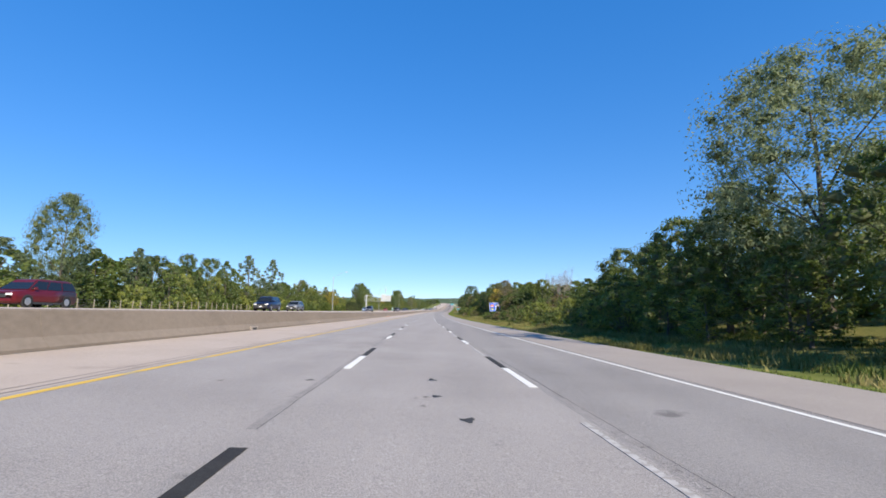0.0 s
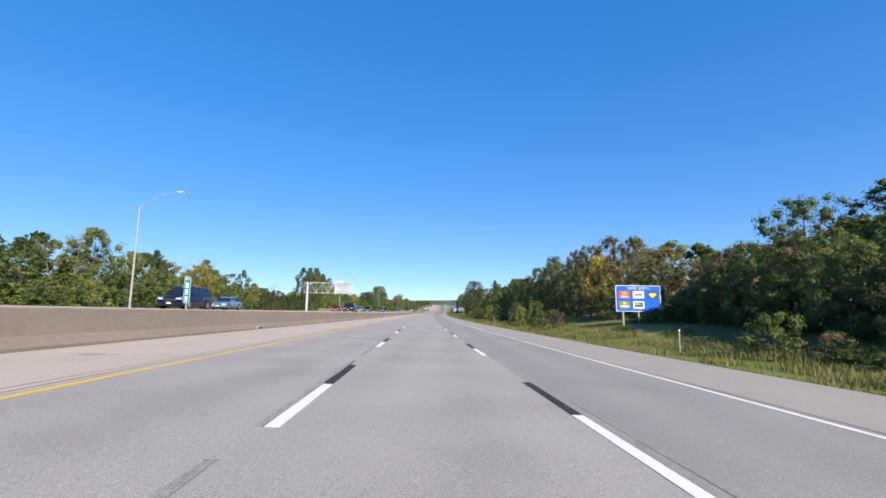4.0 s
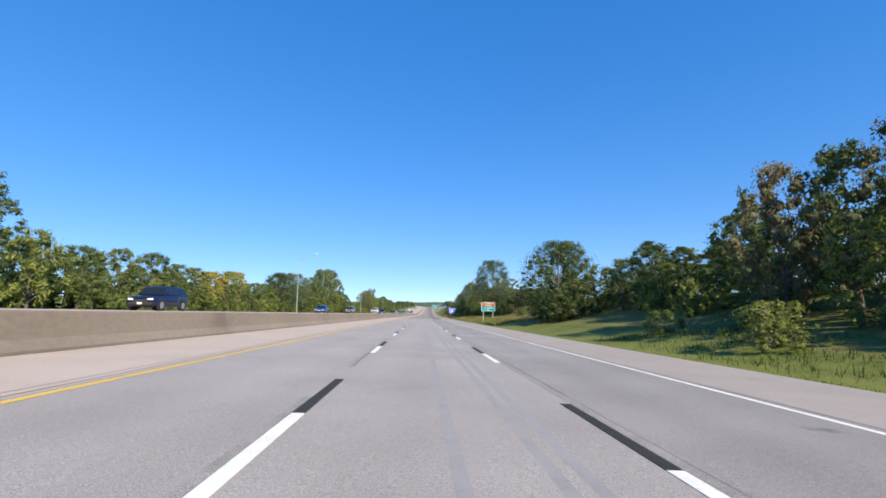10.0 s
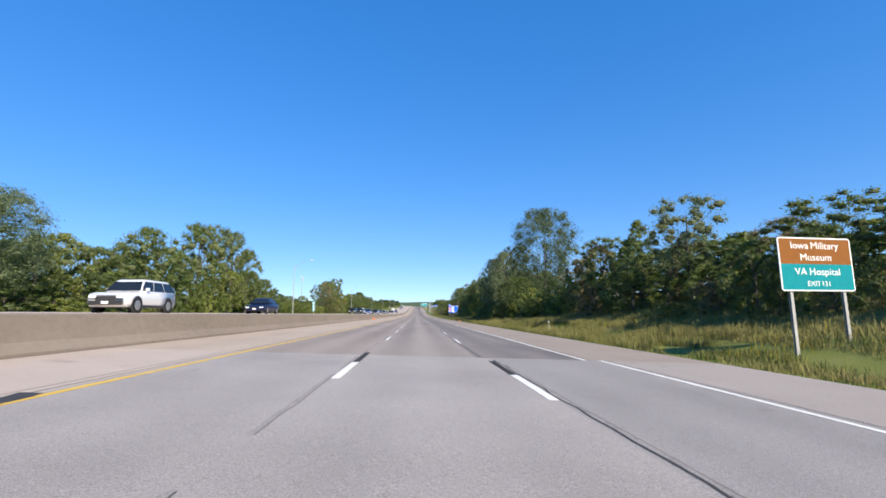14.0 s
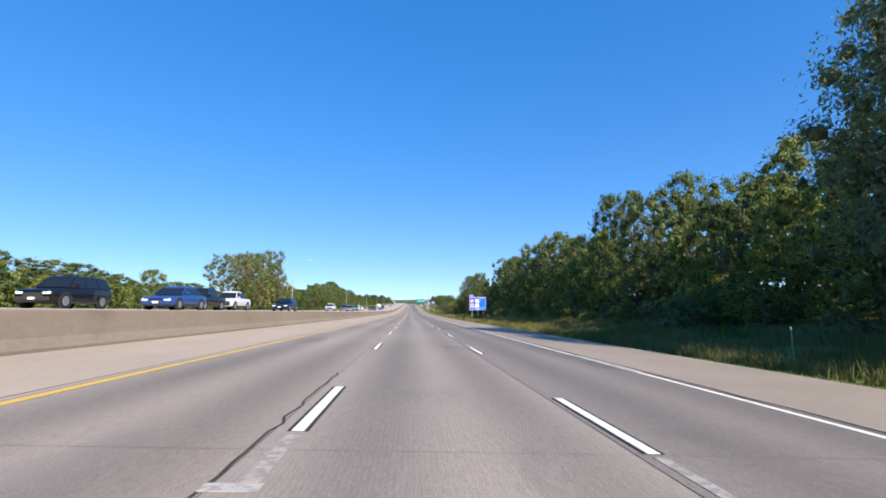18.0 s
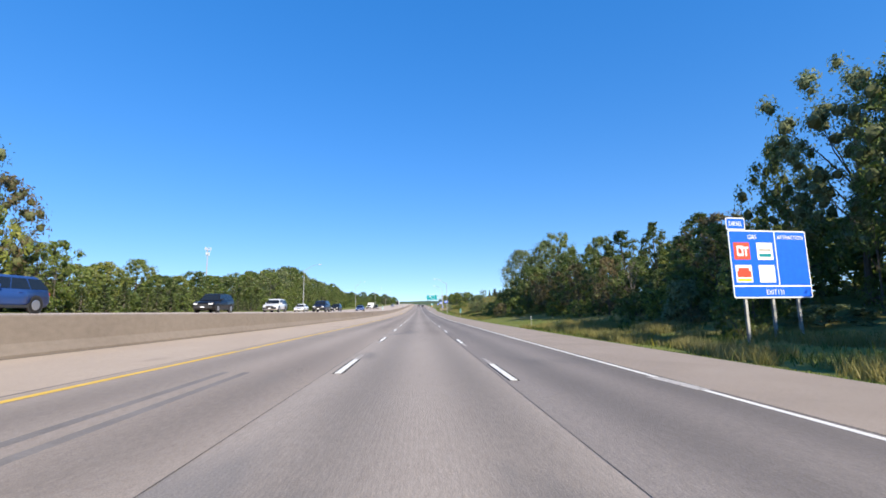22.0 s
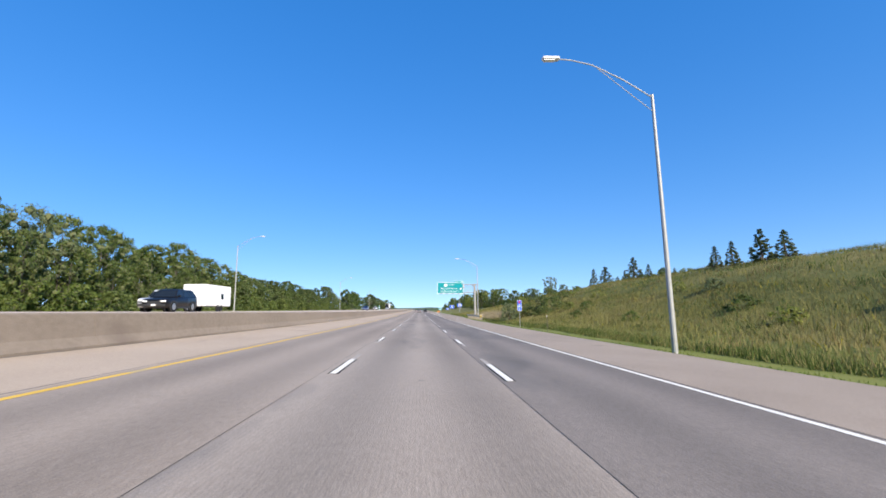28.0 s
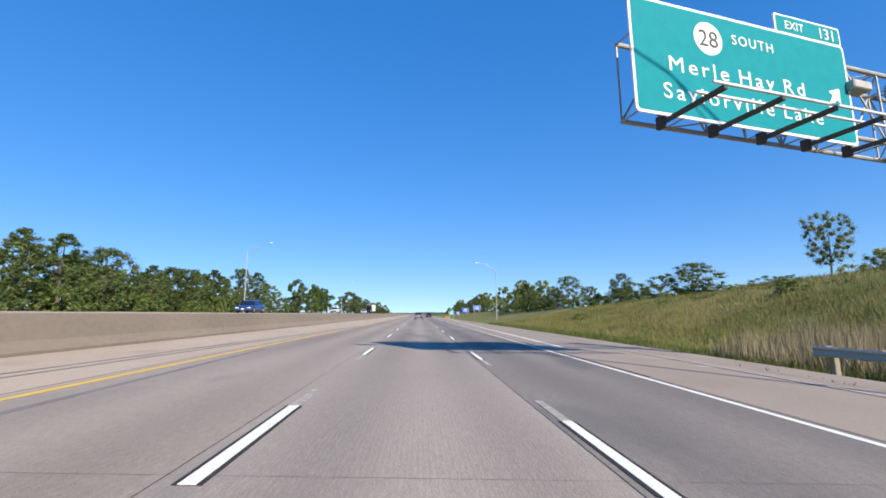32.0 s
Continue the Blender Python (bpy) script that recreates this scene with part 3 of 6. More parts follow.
for k, (kind, h, base, rx, tint, count, leaf) in enumerate((
    ("round", 12, 2.2, 4.6, "green", 4816, 0.42), ("round", 11, 2.0, 4.4, "deep", 4816, 0.42), ("round", 10, 1.5, 4.2, "light", 4300, 0.42),
    ("vase", 13, 3.5, 5.0, "green", 4300, 0.42), ("vase", 15, 4.0, 5.5, "silver", 4816, 0.42), ("tall", 14, 2.0, 3.0, "silver", 3956, 0.42),
    ("tall", 13, 1.5, 2.8, "green", 3956, 0.42), ("tall", 12, 2.5, 2.6, "deep", 3784, 0.42), ("round", 9, 1.5, 3.8, "yellow", 3440, 0.42),
    ("round", 10, 1.5, 4.0, "brown", 3200, 0.42), ("cedar", 7, 0.2, 1.5, "cedar", 3600, 0.27), ("vase", 16, 3.0, 6.2, "silver", 42000, 0.25),
    ("round", 13, 0.6, 5.4, "deep", 26000, 0.22), ("round", 13, 2.0, 4.6, "silver", 25000, 0.23),
)):
    if k < 10:
        proto("side_" + ("oak", "walnut", "ash", "elm", "cottonwood", "poplar", "birch", "spruce", "maple", "russet")[k], kind, h, base, rx, int(count * 1.1), leaf * 0.72, tint, 0.14 + 0.008 * h, 0.82, seed=k + 20)
    proto(("oak", "walnut", "ash", "elm", "cottonwood", "poplar", "birch", "spruce", "maple", "russet", "cedar", "great", "stately", "lone")[k], kind, h, base, rx, int(count * (1.15 if count < 8000 else 0.85)), leaf * (0.7 if count < 8000 else 0.92), tint, 0.14 + 0.008 * h, 0.82, seed=k)
for k, (h, rx, tint, count) in enumerate(((2.6, 2.2, "green", 950), (3.2, 2.4, "deep", 980), (2.2, 1.9, "light", 900), (2.8, 2.3, "brown", 900), (2.0, 1.6, "silver", 900))):
    proto(("shrub_green", "shrub_deep", "shrub_light", "shrub_brown", "shrub_silver")[k], "bush", h, 0.0, rx, int(count * 1.25), 0.25, tint, seed=40 + k)
    proto("fine_" + ("shrub_green", "shrub_deep", "shrub_light", "shrub_brown", "shrub_silver")[k], "bush", h, 0.0, rx, 2650, 0.15, tint, seed=40 + k)
# lower growth at the foot of the woods
for k, (kind, h, base, rx, tint) in enumerate((("round", 8, 0.4, 3.6, "green"), ("round", 8, 0.4, 3.6, "deep"), ("round", 7, 0.4, 3.4, "light"), ("round", 7, 0.6, 3.3, "brown"))):
    name = ("low_green", "low_deep", "low_light", "low_brown")[k]
    proto(name, kind, h, base, rx, 2600, 0.27, tint, 0.12, 0.7, seed=50 + k)
    proto("side_" + name, kind, h, base, rx, 1300, 0.4, tint, 0.12, 0.7, seed=54 + k)
# thinner crowns for what stays far off
for k, (kind, h, base, rx, tint, count) in enumerate((("round", 11, 1.0, 4.8, "green", 900), ("round", 10, 0.8, 4.6, "deep", 900), ("vase", 12, 1.5, 5.0, "light", 900), ("tall", 12, 1.0, 3.2, "silver", 800))):
    proto(("far_oak", "far_walnut", "far_ash", "far_poplar")[k], kind, h, base, rx, count, 0.95, tint, 0.2, 0.7, seed=60 + k)
for k in range(3):
    PROTO["bare_%d" % k] = (None, bare_mesh(random.Random(80 + k), 10, 0.09, M_PALE), 10, 3)

KIND_WORDS = {
    "oak": "broad green-leaved tree", "walnut": "dark green dense tree", "ash": "light green spreading tree", "elm": "green vase-shaped tree", "cottonwood": "tall silvery green cottonwood tree",
    "poplar": "slender silvery poplar tree", "birch": "slender green tree", "spruce": "narrow dark green tree", "maple": "yellowing maple tree", "russet": "thin brownish tree",
    "cedar": "small pointed dark cedar tree", "great": "great tall cottonwood tree with open crown", "stately": "large round dark green tree", "lone": "full silvery green cottonwood tree", "shrub_green": "green bush", "shrub_deep": "dark green bush", "shrub_light": "light green bush",
    "shrub_brown": "brown withering bush", "shrub_silver": "pale silvery bush", "low_green": "bushy green tree", "low_deep": "bushy dark green tree", "low_light": "bushy light green tree", "low_brown": "bushy brownish tree", "far_oak": "distant green tree", "far_walnut": "distant dark green tree", "far_ash": "distant light green tree",
    "far_poplar": "distant slender tree", "bare_0": "bare leafless tree", "bare_1": "bare leafless tree", "bare_2": "bare leafless tree"}
proto("thicket", "bush", 4.0, 0.0, 3.0, 480, 0.6, "deep", seed=71)
proto("thicket_green", "bush", 3.0, 0.0, 2.3, 600, 0.36, "green", seed=72)
proto("thicket_light", "bush", 3.0, 0.0, 2.3, 600, 0.36, "light", seed=73)
LOOSE = {}
CLEAR = ((118, 172, 27.4, 0.17), (378, 427, 21.5, 0.11), (604, 657, 23.0, 0.1), (690, 728, 22.0, 0.0))


# signs that stand in the sun: (s, d)
SUNNY = ((168.0, 24.6), (424.0, 18.4), (655.0, 19.2))


def tree(key, s, d, height=None, width=None, where="", turn=None, sink=0.1, loose=""):
    """A tree of that model at s, d, of that height and crown width in metres; loose: the mass of growth into which it goes instead of standing as a thing."""
    if d > 0 and any(a < s < b and d < e - k * (b - s) for a, b, e, k in CLEAR) and not where:
        return None
    crown, trunk, h, rx = PROTO["side_" + key if d < 0 and "side_" + key in PROTO else "fine_" + key if d > 0 and not loose and "fine_" + key in PROTO else key]
    rng = random.Random(int(s * 31 + d * 7))
    height = height or h * rng.uniform(0.85, 1.15)
    for a, b in SUNNY:
        u, v = (a - s) * 0.85 + (d - b) * 0.53, (a - s) * 0.53 - (d - b) * 0.85
        if 0 < u < 34 and abs(v) < 6.5:
            height = min(height, max(1.2, 1.2 + 0.6 * (u - 3)))
    kz = height / h
    kx = (width / (2 * rx)) if width else kz * rng.uniform(0.9, 1.1)
    m = Matrix.Translation(place(s, d, ground_z(s, d) - sink)) @ Matrix.Rotation(rng.random() * math.tau if turn is None else radians(turn), 4, "Z") @ Matrix.Diagonal((kx, kx, kz, 1))
    if loose:
        LOOSE.setdefault(loose, []).extend((me, m) for me in (crown, trunk) if me)
        return None
    bush = key.startswith("shrub")
    side = where or ("beyond the oncoming lanes" if d < 0 else "on the bank beside the road")
    ob = empty("bush" if bush else "tree", m, " ".join((KIND_WORDS[key] + " " + side).split()[:12]), "bush" if bush else "tree", "roadside bushes" if bush else "roadside trees")
    if trunk:
        part("trunk", trunk, None, ob)
    if crown:
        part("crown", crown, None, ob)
    return ob


def join_loose(name, items, label, category):
    """One object of many plants that nobody could count."""
    mats, vs, loops, sizes, slots, base = [], [], [], [], [], 0
    for me, m in items:
        n = len(me.vertices)
        co = np.empty(n * 3, np.float32)
        me.vertices.foreach_get("co", co)
        a = np.array(m, np.float32)
        vs.append(co.reshape(-1, 3) @ a[:3, :3].T + a[:3, 3])
        lo = np.empty(len(me.loops), np.int32)
        me.loops.foreach_get("vertex_index", lo)
        to = np.empty(len(me.polygons), np.int32)
        me.polygons.foreach_get("loop_total", to)
        for m in me.materials:
            if m not in mats:
                mats.append(m)
        own = np.empty(len(to), np.int32)
        me.polygons.foreach_get("material_index", own)
        loops.append(lo + base), sizes.append(to), slots.append(np.array([mats.index(m) for m in me.materials], np.int32)[own])
        base += n
    v, lo, to, sl = np.concatenate(vs), np.concatenate(loops), np.concatenate(sizes), np.concatenate(slots)
    me = bpy.data.meshes.new(name)
    me.vertices.add(len(v)), me.loops.add(len(lo)), me.polygons.add(len(to))
    me.vertices.foreach_set("co", v.ravel())
    me.loops.foreach_set("vertex_index", lo)
    me.polygons.foreach_set("loop_start", np.concatenate(([0], np.cumsum(to)[:-1])).astype(np.int32))
    for m in mats:
        me.materials.append(m)
    me.polygons.foreach_set("material_index", sl)
    me.update(calc_edges=True)
    return tagged(new(name, me), label, category, kind="stuff")

# ---- signs, lamps and rails ----
def letters(text, size, mat, parent, x, z, y=-0.03, name="lettering", wide=1.0, spaced=1.0):
    """Words cut from the built-in font, each letter a part, standing upright and facing the traffic."""
    def shape(body):
        cu = bpy.data.curves.new("text", "FONT")
        cu.space_character = spaced
        cu.body, cu.size, cu.align_y, cu.extrude, cu.resolution_u = body, size, "BOTTOM_BASELINE", 0.004, 3
        ob = new("text", cu)
        me = bpy.data.meshes.new_from_object(ob.evaluated_get(bpy.context.evaluated_depsgraph_get()))
        bpy.data.objects.remove(ob)
        me.materials.clear()
        me.materials.append(mat)
        xs = [v.co.x for v in me.vertices]
        return me, min(xs), max(xs)

    words, gap = [], (0.3 if spaced == 1.0 else 0.62) * size
    for word in text.split():
        marks = []
        for k, c in enumerate(word):
            one, whole = shape(c), shape(word[:k + 1])
            marks.append((one[0], whole[2] - one[2], whole[2]))
        words.append((marks, shape(word[0])[1], marks[-1][2]))
    at = x - (sum(hi - lo for _, lo, hi in words) * wide + gap * (len(words) - 1)) / 2
    for marks, lo, hi in words:
        for me, shift, _ in marks:
            part(name, me, None, parent, at=Matrix.Translation((at + (shift - lo) * wide, y, z - 0.35 * size)) @ Matrix.Diagonal((wide, 1, 1, 1)) @ Matrix.Rotation(radians(90), 4, "X"))
        at += (hi - lo) * wide + gap


def panel(bm, x0, x1, z0, z1, y0=-0.02, y1=0.02, r=0.12):
    """An upright sheet with rounded corners."""
    r = min(r, (x1 - x0) / 2.01, (z1 - z0) / 2.01)
    pts = []
    for cx, cz, a0 in ((x1 - r, z1 - r, 0), (x0 + r, z1 - r, 90), (x0 + r, z0 + r, 180), (x1 - r, z0 + r, 270)):
        pts += [(cx + r * math.cos(radians(a0 + k * 30)), cz + r * math.sin(radians(a0 + k * 30))) for k in range(4)]
    front, back = [bm.verts.new((x, y0, z)) for x, z in pts], [bm.verts.new((x, y1, z)) for x, z in pts]
    bm.faces.new(front), bm.faces.new(back[::-1])
    for k in range(len(pts)):
        bm.faces.new((front[k], back[k], back[(k + 1) % len(pts)], front[(k + 1) % len(pts)]))
    return bm


def face_of_sign(parent, x0, x1, z0, z1, colours, rim=0.06, y=0.0):
    """The white-rimmed board of a sign; colours run from the top down as (material, share)."""
    part("rim", panel(bmesh.new(), x0, x1, z0, z1, y - 0.02, y + 0.02), M_SWHITE, parent, "white reflective rim")
    part("back_sheet", panel(bmesh.new(), x0 + 0.02, x1 - 0.02, z0 + 0.02, z1 - 0.02, y + 0.022, y + 0.03), M_ALU, parent, "bare aluminium back")
    top = z1 - rim
    whole = z1 - z0 - 2 * rim
    for mat, share in colours:
        low = top - whole * share
        part("face", panel(bmesh.new(), x0 + rim, x1 - rim, low + 0.002, top - 0.002, y - 0.027, y - 0.021, 0.09 if len(colours) == 1 else 0.03), mat, parent)
        top = low


def posts(parent, xs, top, ground, mat=M_GALV, w=0.07):
    for x, g in zip(xs, ground):
        bm = bmesh.new()
        box(bm, x - w, x + w, 0.05, 0.06, g - 0.3, top), box(bm, x - 0.008, x + 0.008, 0.06, 0.16, g - 0.3, top), box(bm, x - w, x + w, 0.16, 0.17, g - 0.3, top)
        part("post", bm, mat, parent)


def board(name, s, d, turn, label, category="road sign"):
    return empty(name, on(s, d, 0.0, turn), label, category, "road signs")


def local_ground(s, d, xs):
    return [ground_z(s, d + x) for x in xs]


def logo(parent, x, z, w, h, ground, marks):
    """A business panel: its plate and the plain shapes on it."""
    p = part("logo_panel", panel(bmesh.new(), x - w / 2, x + w / 2, z - h / 2, z + h / 2, -0.036, -0.028, 0.04), ground, parent)
    for mx, mz, mw, mh, mat in marks:
        part("logo_mark", panel(bmesh.new(), x + mx - mw / 2, x + mx + mw / 2, z + mz - mh / 2, z + mz + mh / 2, -0.042, -0.037, 0.03), mat, p)


# blue food sign
f1 = board("food_sign", 168.0, 24.6, 3, "blue food sign with five coloured business panels")
f1.scale = (1.08, 1, 1)
face_of_sign(f1, -2.5, 2.5, 1.75, 4.75, [(M_SBLUE, 1.0)])
posts(f1, (-1.7, 0.0, 1.6), 2.0, local_ground(168, 24.6, (-1.7, 0.0, 1.6)))
letters("FOOD - EXIT 131", 0.36, M_SWHITE, f1, 0.1, 4.42)
logo(f1, -1.55, 3.68, 1.22, 0.82, M_SRED, ((-0.22, 0.05, 0.12, 0.55, M_SYELLOW), (0.0, 0.12, 0.1, 0.4, M_SYELLOW), (0.22, 0.05, 0.12, 0.55, M_SYELLOW), (0, -0.28, 0.9, 0.08, M_SWHITE)))
logo(f1, 0.02, 3.68, 1.22, 0.82, M_SWHITE, ((0, 0.0, 0.95, 0.2, M_SBROWN), (0, 0.2, 0.7, 0.06, M_SGREEN)))
logo(f1, 1.6, 3.68, 1.1, 0.82, M_SBLACK, ((0, 0.05, 0.8, 0.3, M_SYELLOW), (0, -0.2, 0.5, 0.08, M_SWHITE)))
logo(f1, -1.55, 2.5, 1.22, 0.86, plain("olive_panel", (0.16, 0.19, 0.02), 0.5), ((0, 0.2, 0.3, 0.3, M_SYELLOW), (0, -0.16, 0.9, 0.16, M_SWHITE)))
logo(f1, 0.02, 2.5, 1.22, 0.86, M_SWHITE, ((0, 0.05, 0.9, 0.5, M_SBLACK), (0, 0.08, 0.7, 0.14, M_SWHITE), (0, -0.32, 0.8, 0.06, M_SBLACK)))

# brown and green museum sign
f2 = board("museum_sign", 424.0, 18.3, 7, "brown and green museum and hospital sign on posts")
f2.scale = (1.12, 1, 1)
face_of_sign(f2, -1.8, 1.8, 2.25, 4.75, [(M_SBROWN, 0.5), (M_SGREEN, 0.5)])
posts(f2, (-1.3, 1.3), 2.6, local_ground(424, 18.4, (-1.3, 1.3)))
letters("Iowa Military", 0.46, M_SWHITE, f2, 0, 4.38)
letters("Museum", 0.46, M_SWHITE, f2, 0, 3.83)
letters("VA Hospital", 0.46, M_SWHITE, f2, 0, 3.16)
letters("EXIT 131", 0.32, M_SWHITE, f2, 0, 2.6)

# blue gas and attraction sign
f3 = board("gas_sign", 655.0, 19.4, 7, "blue gas and attraction sign with four business panels")
f3.scale = (0.96, 1, 1.14)
face_of_sign(f3, -2.6, 2.6, 1.55, 4.85, [(M_SBLUE, 1.0)])
posts(f3, (-1.8, 0.0, 1.7), 1.8, local_ground(655, 19.4, (-1.8, 0.0, 1.7)), w=0.08)
part("divider", panel(bmesh.new(), 0.42, 0.48, 2.16, 4.79, -0.034, -0.028, 0.005), M_SWHITE, f3)
part("divider", panel(bmesh.new(), -2.54, 2.54, 2.1, 2.16, -0.034, -0.028, 0.005), M_SWHITE, f3)
tab = part("diesel_plate", panel(bmesh.new(), -2.66, -1.42, 4.86, 5.46, -0.02, 0.02, 0.05), M_SWHITE, f3, "blue diesel plate with white rim")
part("plate_face", panel(bmesh.new(), -2.61, -1.47, 4.91, 5.41, -0.027, -0.021, 0.04), M_SBLUE, tab)
letters("DIESEL", 0.3, M_SWHITE, f3, -2.04, 5.16)
letters("GAS", 0.32, M_SWHITE, f3, -1.05, 4.52)
letters("ATTRACTION", 0.28, M_SWHITE, f3, 1.5, 4.52)
letters("EXIT 131", 0.34, M_SWHITE, f3, 0.1, 1.84)
logo(f3, -1.82, 3.82, 1.05, 0.84, M_SRED, ((-0.12, 0, 0.42, 0.5, M_SWHITE), (-0.12, 0, 0.22, 0.28, M_SRED), (0.26, 0.16, 0.36, 0.1, M_SWHITE), (0.26, -0.05, 0.1, 0.4, M_SWHITE)))
logo(f3, -0.3, 3.82, 1.05, 0.84, M_SWHITE, ((0, 0.06, 0.8, 0.14, M_STEEL), (0, -0.2, 0.8, 0.16, M_SGREEN)))
logo(f3, -1.82, 2.72, 1.05, 0.84, M_SWHITE, ((0, 0.2, 0.7, 0.16, M_SRED), (0, -0.02, 0.9, 0.3, M_SRED), (0, -0.3, 0.9, 0.12, M_SYELLOW)))
logo(f3, -0.3, 2.72, 1.05, 0.84, M_SWHITE, ((0, -0.05, 0.7, 0.03, M_ALU),))

# small blue notice sign on one post
f4 = board("notice_sign", 853.5, 11.2, -4, "narrow blue notice sign with a red emblem on one post")
f4.scale = (0.62, 0.72, 0.8)
face_of_sign(f4, -0.38, 0.38, 1.55, 3.05, [(M_SBLUE, 1.0)], 0.03)
posts(f4, (0.0,), 1.7, local_ground(853.5, 11.9, (0.0,)), w=0.035)
part("emblem", panel(bmesh.new(), -0.16, 0.16, 2.58, 2.95, -0.034, -0.028, 0.14), M_SRED, f4)
for z, w in ((2.42, 0.2), (2.25, 0.5), (2.1, 0.54), (1.93, 0.12)):
    part("text_bar", panel(bmesh.new(), -w / 2, w / 2, z - 0.035, z + 0.035, -0.034, -0.028, 0.01), M_SWHITE, f4)
for z, w in ((1.79, 0.5), (1.67, 0.36)):
    part("text_bar", panel(bmesh.new(), -w / 2, w / 2, z - 0.025, z + 0.025, -0.034, -0.028, 0.01), M_SWHITE, f4)


def mile_plate(s, d, base, digits, label):
    ob = empty("mile_marker", on(s, d, base, 8), label, "mile marker", "mile markers")
    ob.scale = (0.7, 0.7, 0.72) if d > 0 else (0.5, 0.6, 0.66)
    face_of_sign(ob, -0.24, 0.24, 1.0, 2.62, [(M_SGREEN, 1.0)], 0.02)
    posts(ob, (0.0,), 1.1, (-0.6,) if d > 0 else (0.9,), w=0.035)
    letters("MILE", 0.17, M_SWHITE, ob, 0, 2.48)
    if digits:
        for k, c in enumerate(digits):
            letters(c, 0.5, M_SWHITE, ob, 0, 2.12 - 0.42 * k)
    else:
        for k in range(3):
            part("text_bar", panel(bmesh.new(), -0.09, 0.09, 1.95 - 0.42 * k, 2.25 - 0.42 * k, -0.034, -0.028, 0.01), M_SWHITE, ob)


mile_plate(759.5, 11.4, ground_z(759.5, 11.4) + 0.5, "131", "green mile marker plate on a slim post in the verge")
for s in (134.5, 288.0, 448.0, 604.0, 758.9, 918.0, 1078.0):
    mile_plate(s, -9.9, road_z(-9.9) + 0.62, "", "tall green marker plate mounted on the median barrier")

# delineator posts along the verge
for s, d in ((141.5, 14.6), (221.8, 15.6), (298, 14.0), (375, 13.2), (452, 13.5), (535, 14.5), (616.5, 16.0), (691.4, 14.6), (841.2, 10.9), (927, 15.5), (1005, 14.0)):
    ob = empty("delineator", on(s, d, ground_z(s, d)), "slim metal delineator post with a white reflector", "delineator", "delineator posts")
    bm = bmesh.new()
    box(bm, -0.024, 0.024, -0.006, 0.006, -0.2, 1.5), box(bm, -0.006, 0.006, 0.006, 0.026, -0.2, 1.5)
    part("post", bm, M_DARKSTEEL if s > 800 else M_STEEL, ob)
    part("reflector", panel(bmesh.new(), -0.035, 0.035, 1.37, 1.48, -0.02, -0.01, 0.02), M_SWHITE, ob)


def street_lamp(s, d, base, height, arm, name="street_lamp", label="tall galvanised street lamp with a curved arm"):
    """A tapered pole; arm is how far the lamp head reaches along d."""
    ob = empty(name, on(s, d, base), label, "street lamp", "street lamps")
    part("base_plate", box(bmesh.new(), -0.22, 0.22, -0.22, 0.22, -0.2, 0.05, 0.02), M_GALV, ob)
    part("pole", tube(bmesh.new(), (0, 0, 0), (0, 0, height), 0.13, 0.075, 12), M_GALV, ob)
    bm, low = bmesh.new(), bmesh.new()
    pts = [(0, height - 0.15), (arm * 0.3, height + 0.75), (arm * 0.62, height + 1.5), (arm * 0.85, height + 1.75), (arm, height + 1.8)]
    for a, b in zip(pts, pts[1:]):
        tube(bm, (a[0], 0, a[1]), (b[0], 0, b[1]), 0.036, 0.03, 8)
    part("arm", bm, M_GALV, ob)
    part("brace", tube(low, (0, 0, height - 0.9), (arm * 0.58, 0, height + 1.38), 0.02, 0.02, 6), M_GALV, ob)
    tilt = 1 if arm > 0 else -1
    head = part("lamp_head", box(bmesh.new(), arm - 0.1 * tilt, arm + 0.75 * tilt, -0.16, 0.16, height + 1.73, height + 1.9, 0.05), M_ALU, ob)
    part("lens", box(bmesh.new(), arm + 0.15 * tilt, arm + 0.68 * tilt, -0.12, 0.12, height + 1.69, height + 1.728), M_LAMP, head)
    return ob


for s, height in ((172.0, 12.4), (300.2, 13.4), (417.4, 14.4), (537.9, 13.4), (657.0, 13.0), (774.3, 12.2), (892.1, 12.5), (1010.2, 12.6), (1128.8, 12.6)):
    street_lamp(s, -35.0, ground_z(s, -35.0), height, 4.4)
for s, d, height in ((822.1, 11.4, 12.5), (915.0, 14.2, 13.1), (1035, 20.0, 13.1)):
    street_lamp(s, d, ground_z(s, d) - 0.1, height, -4.6, label="galvanised street lamp with an arm over the road")


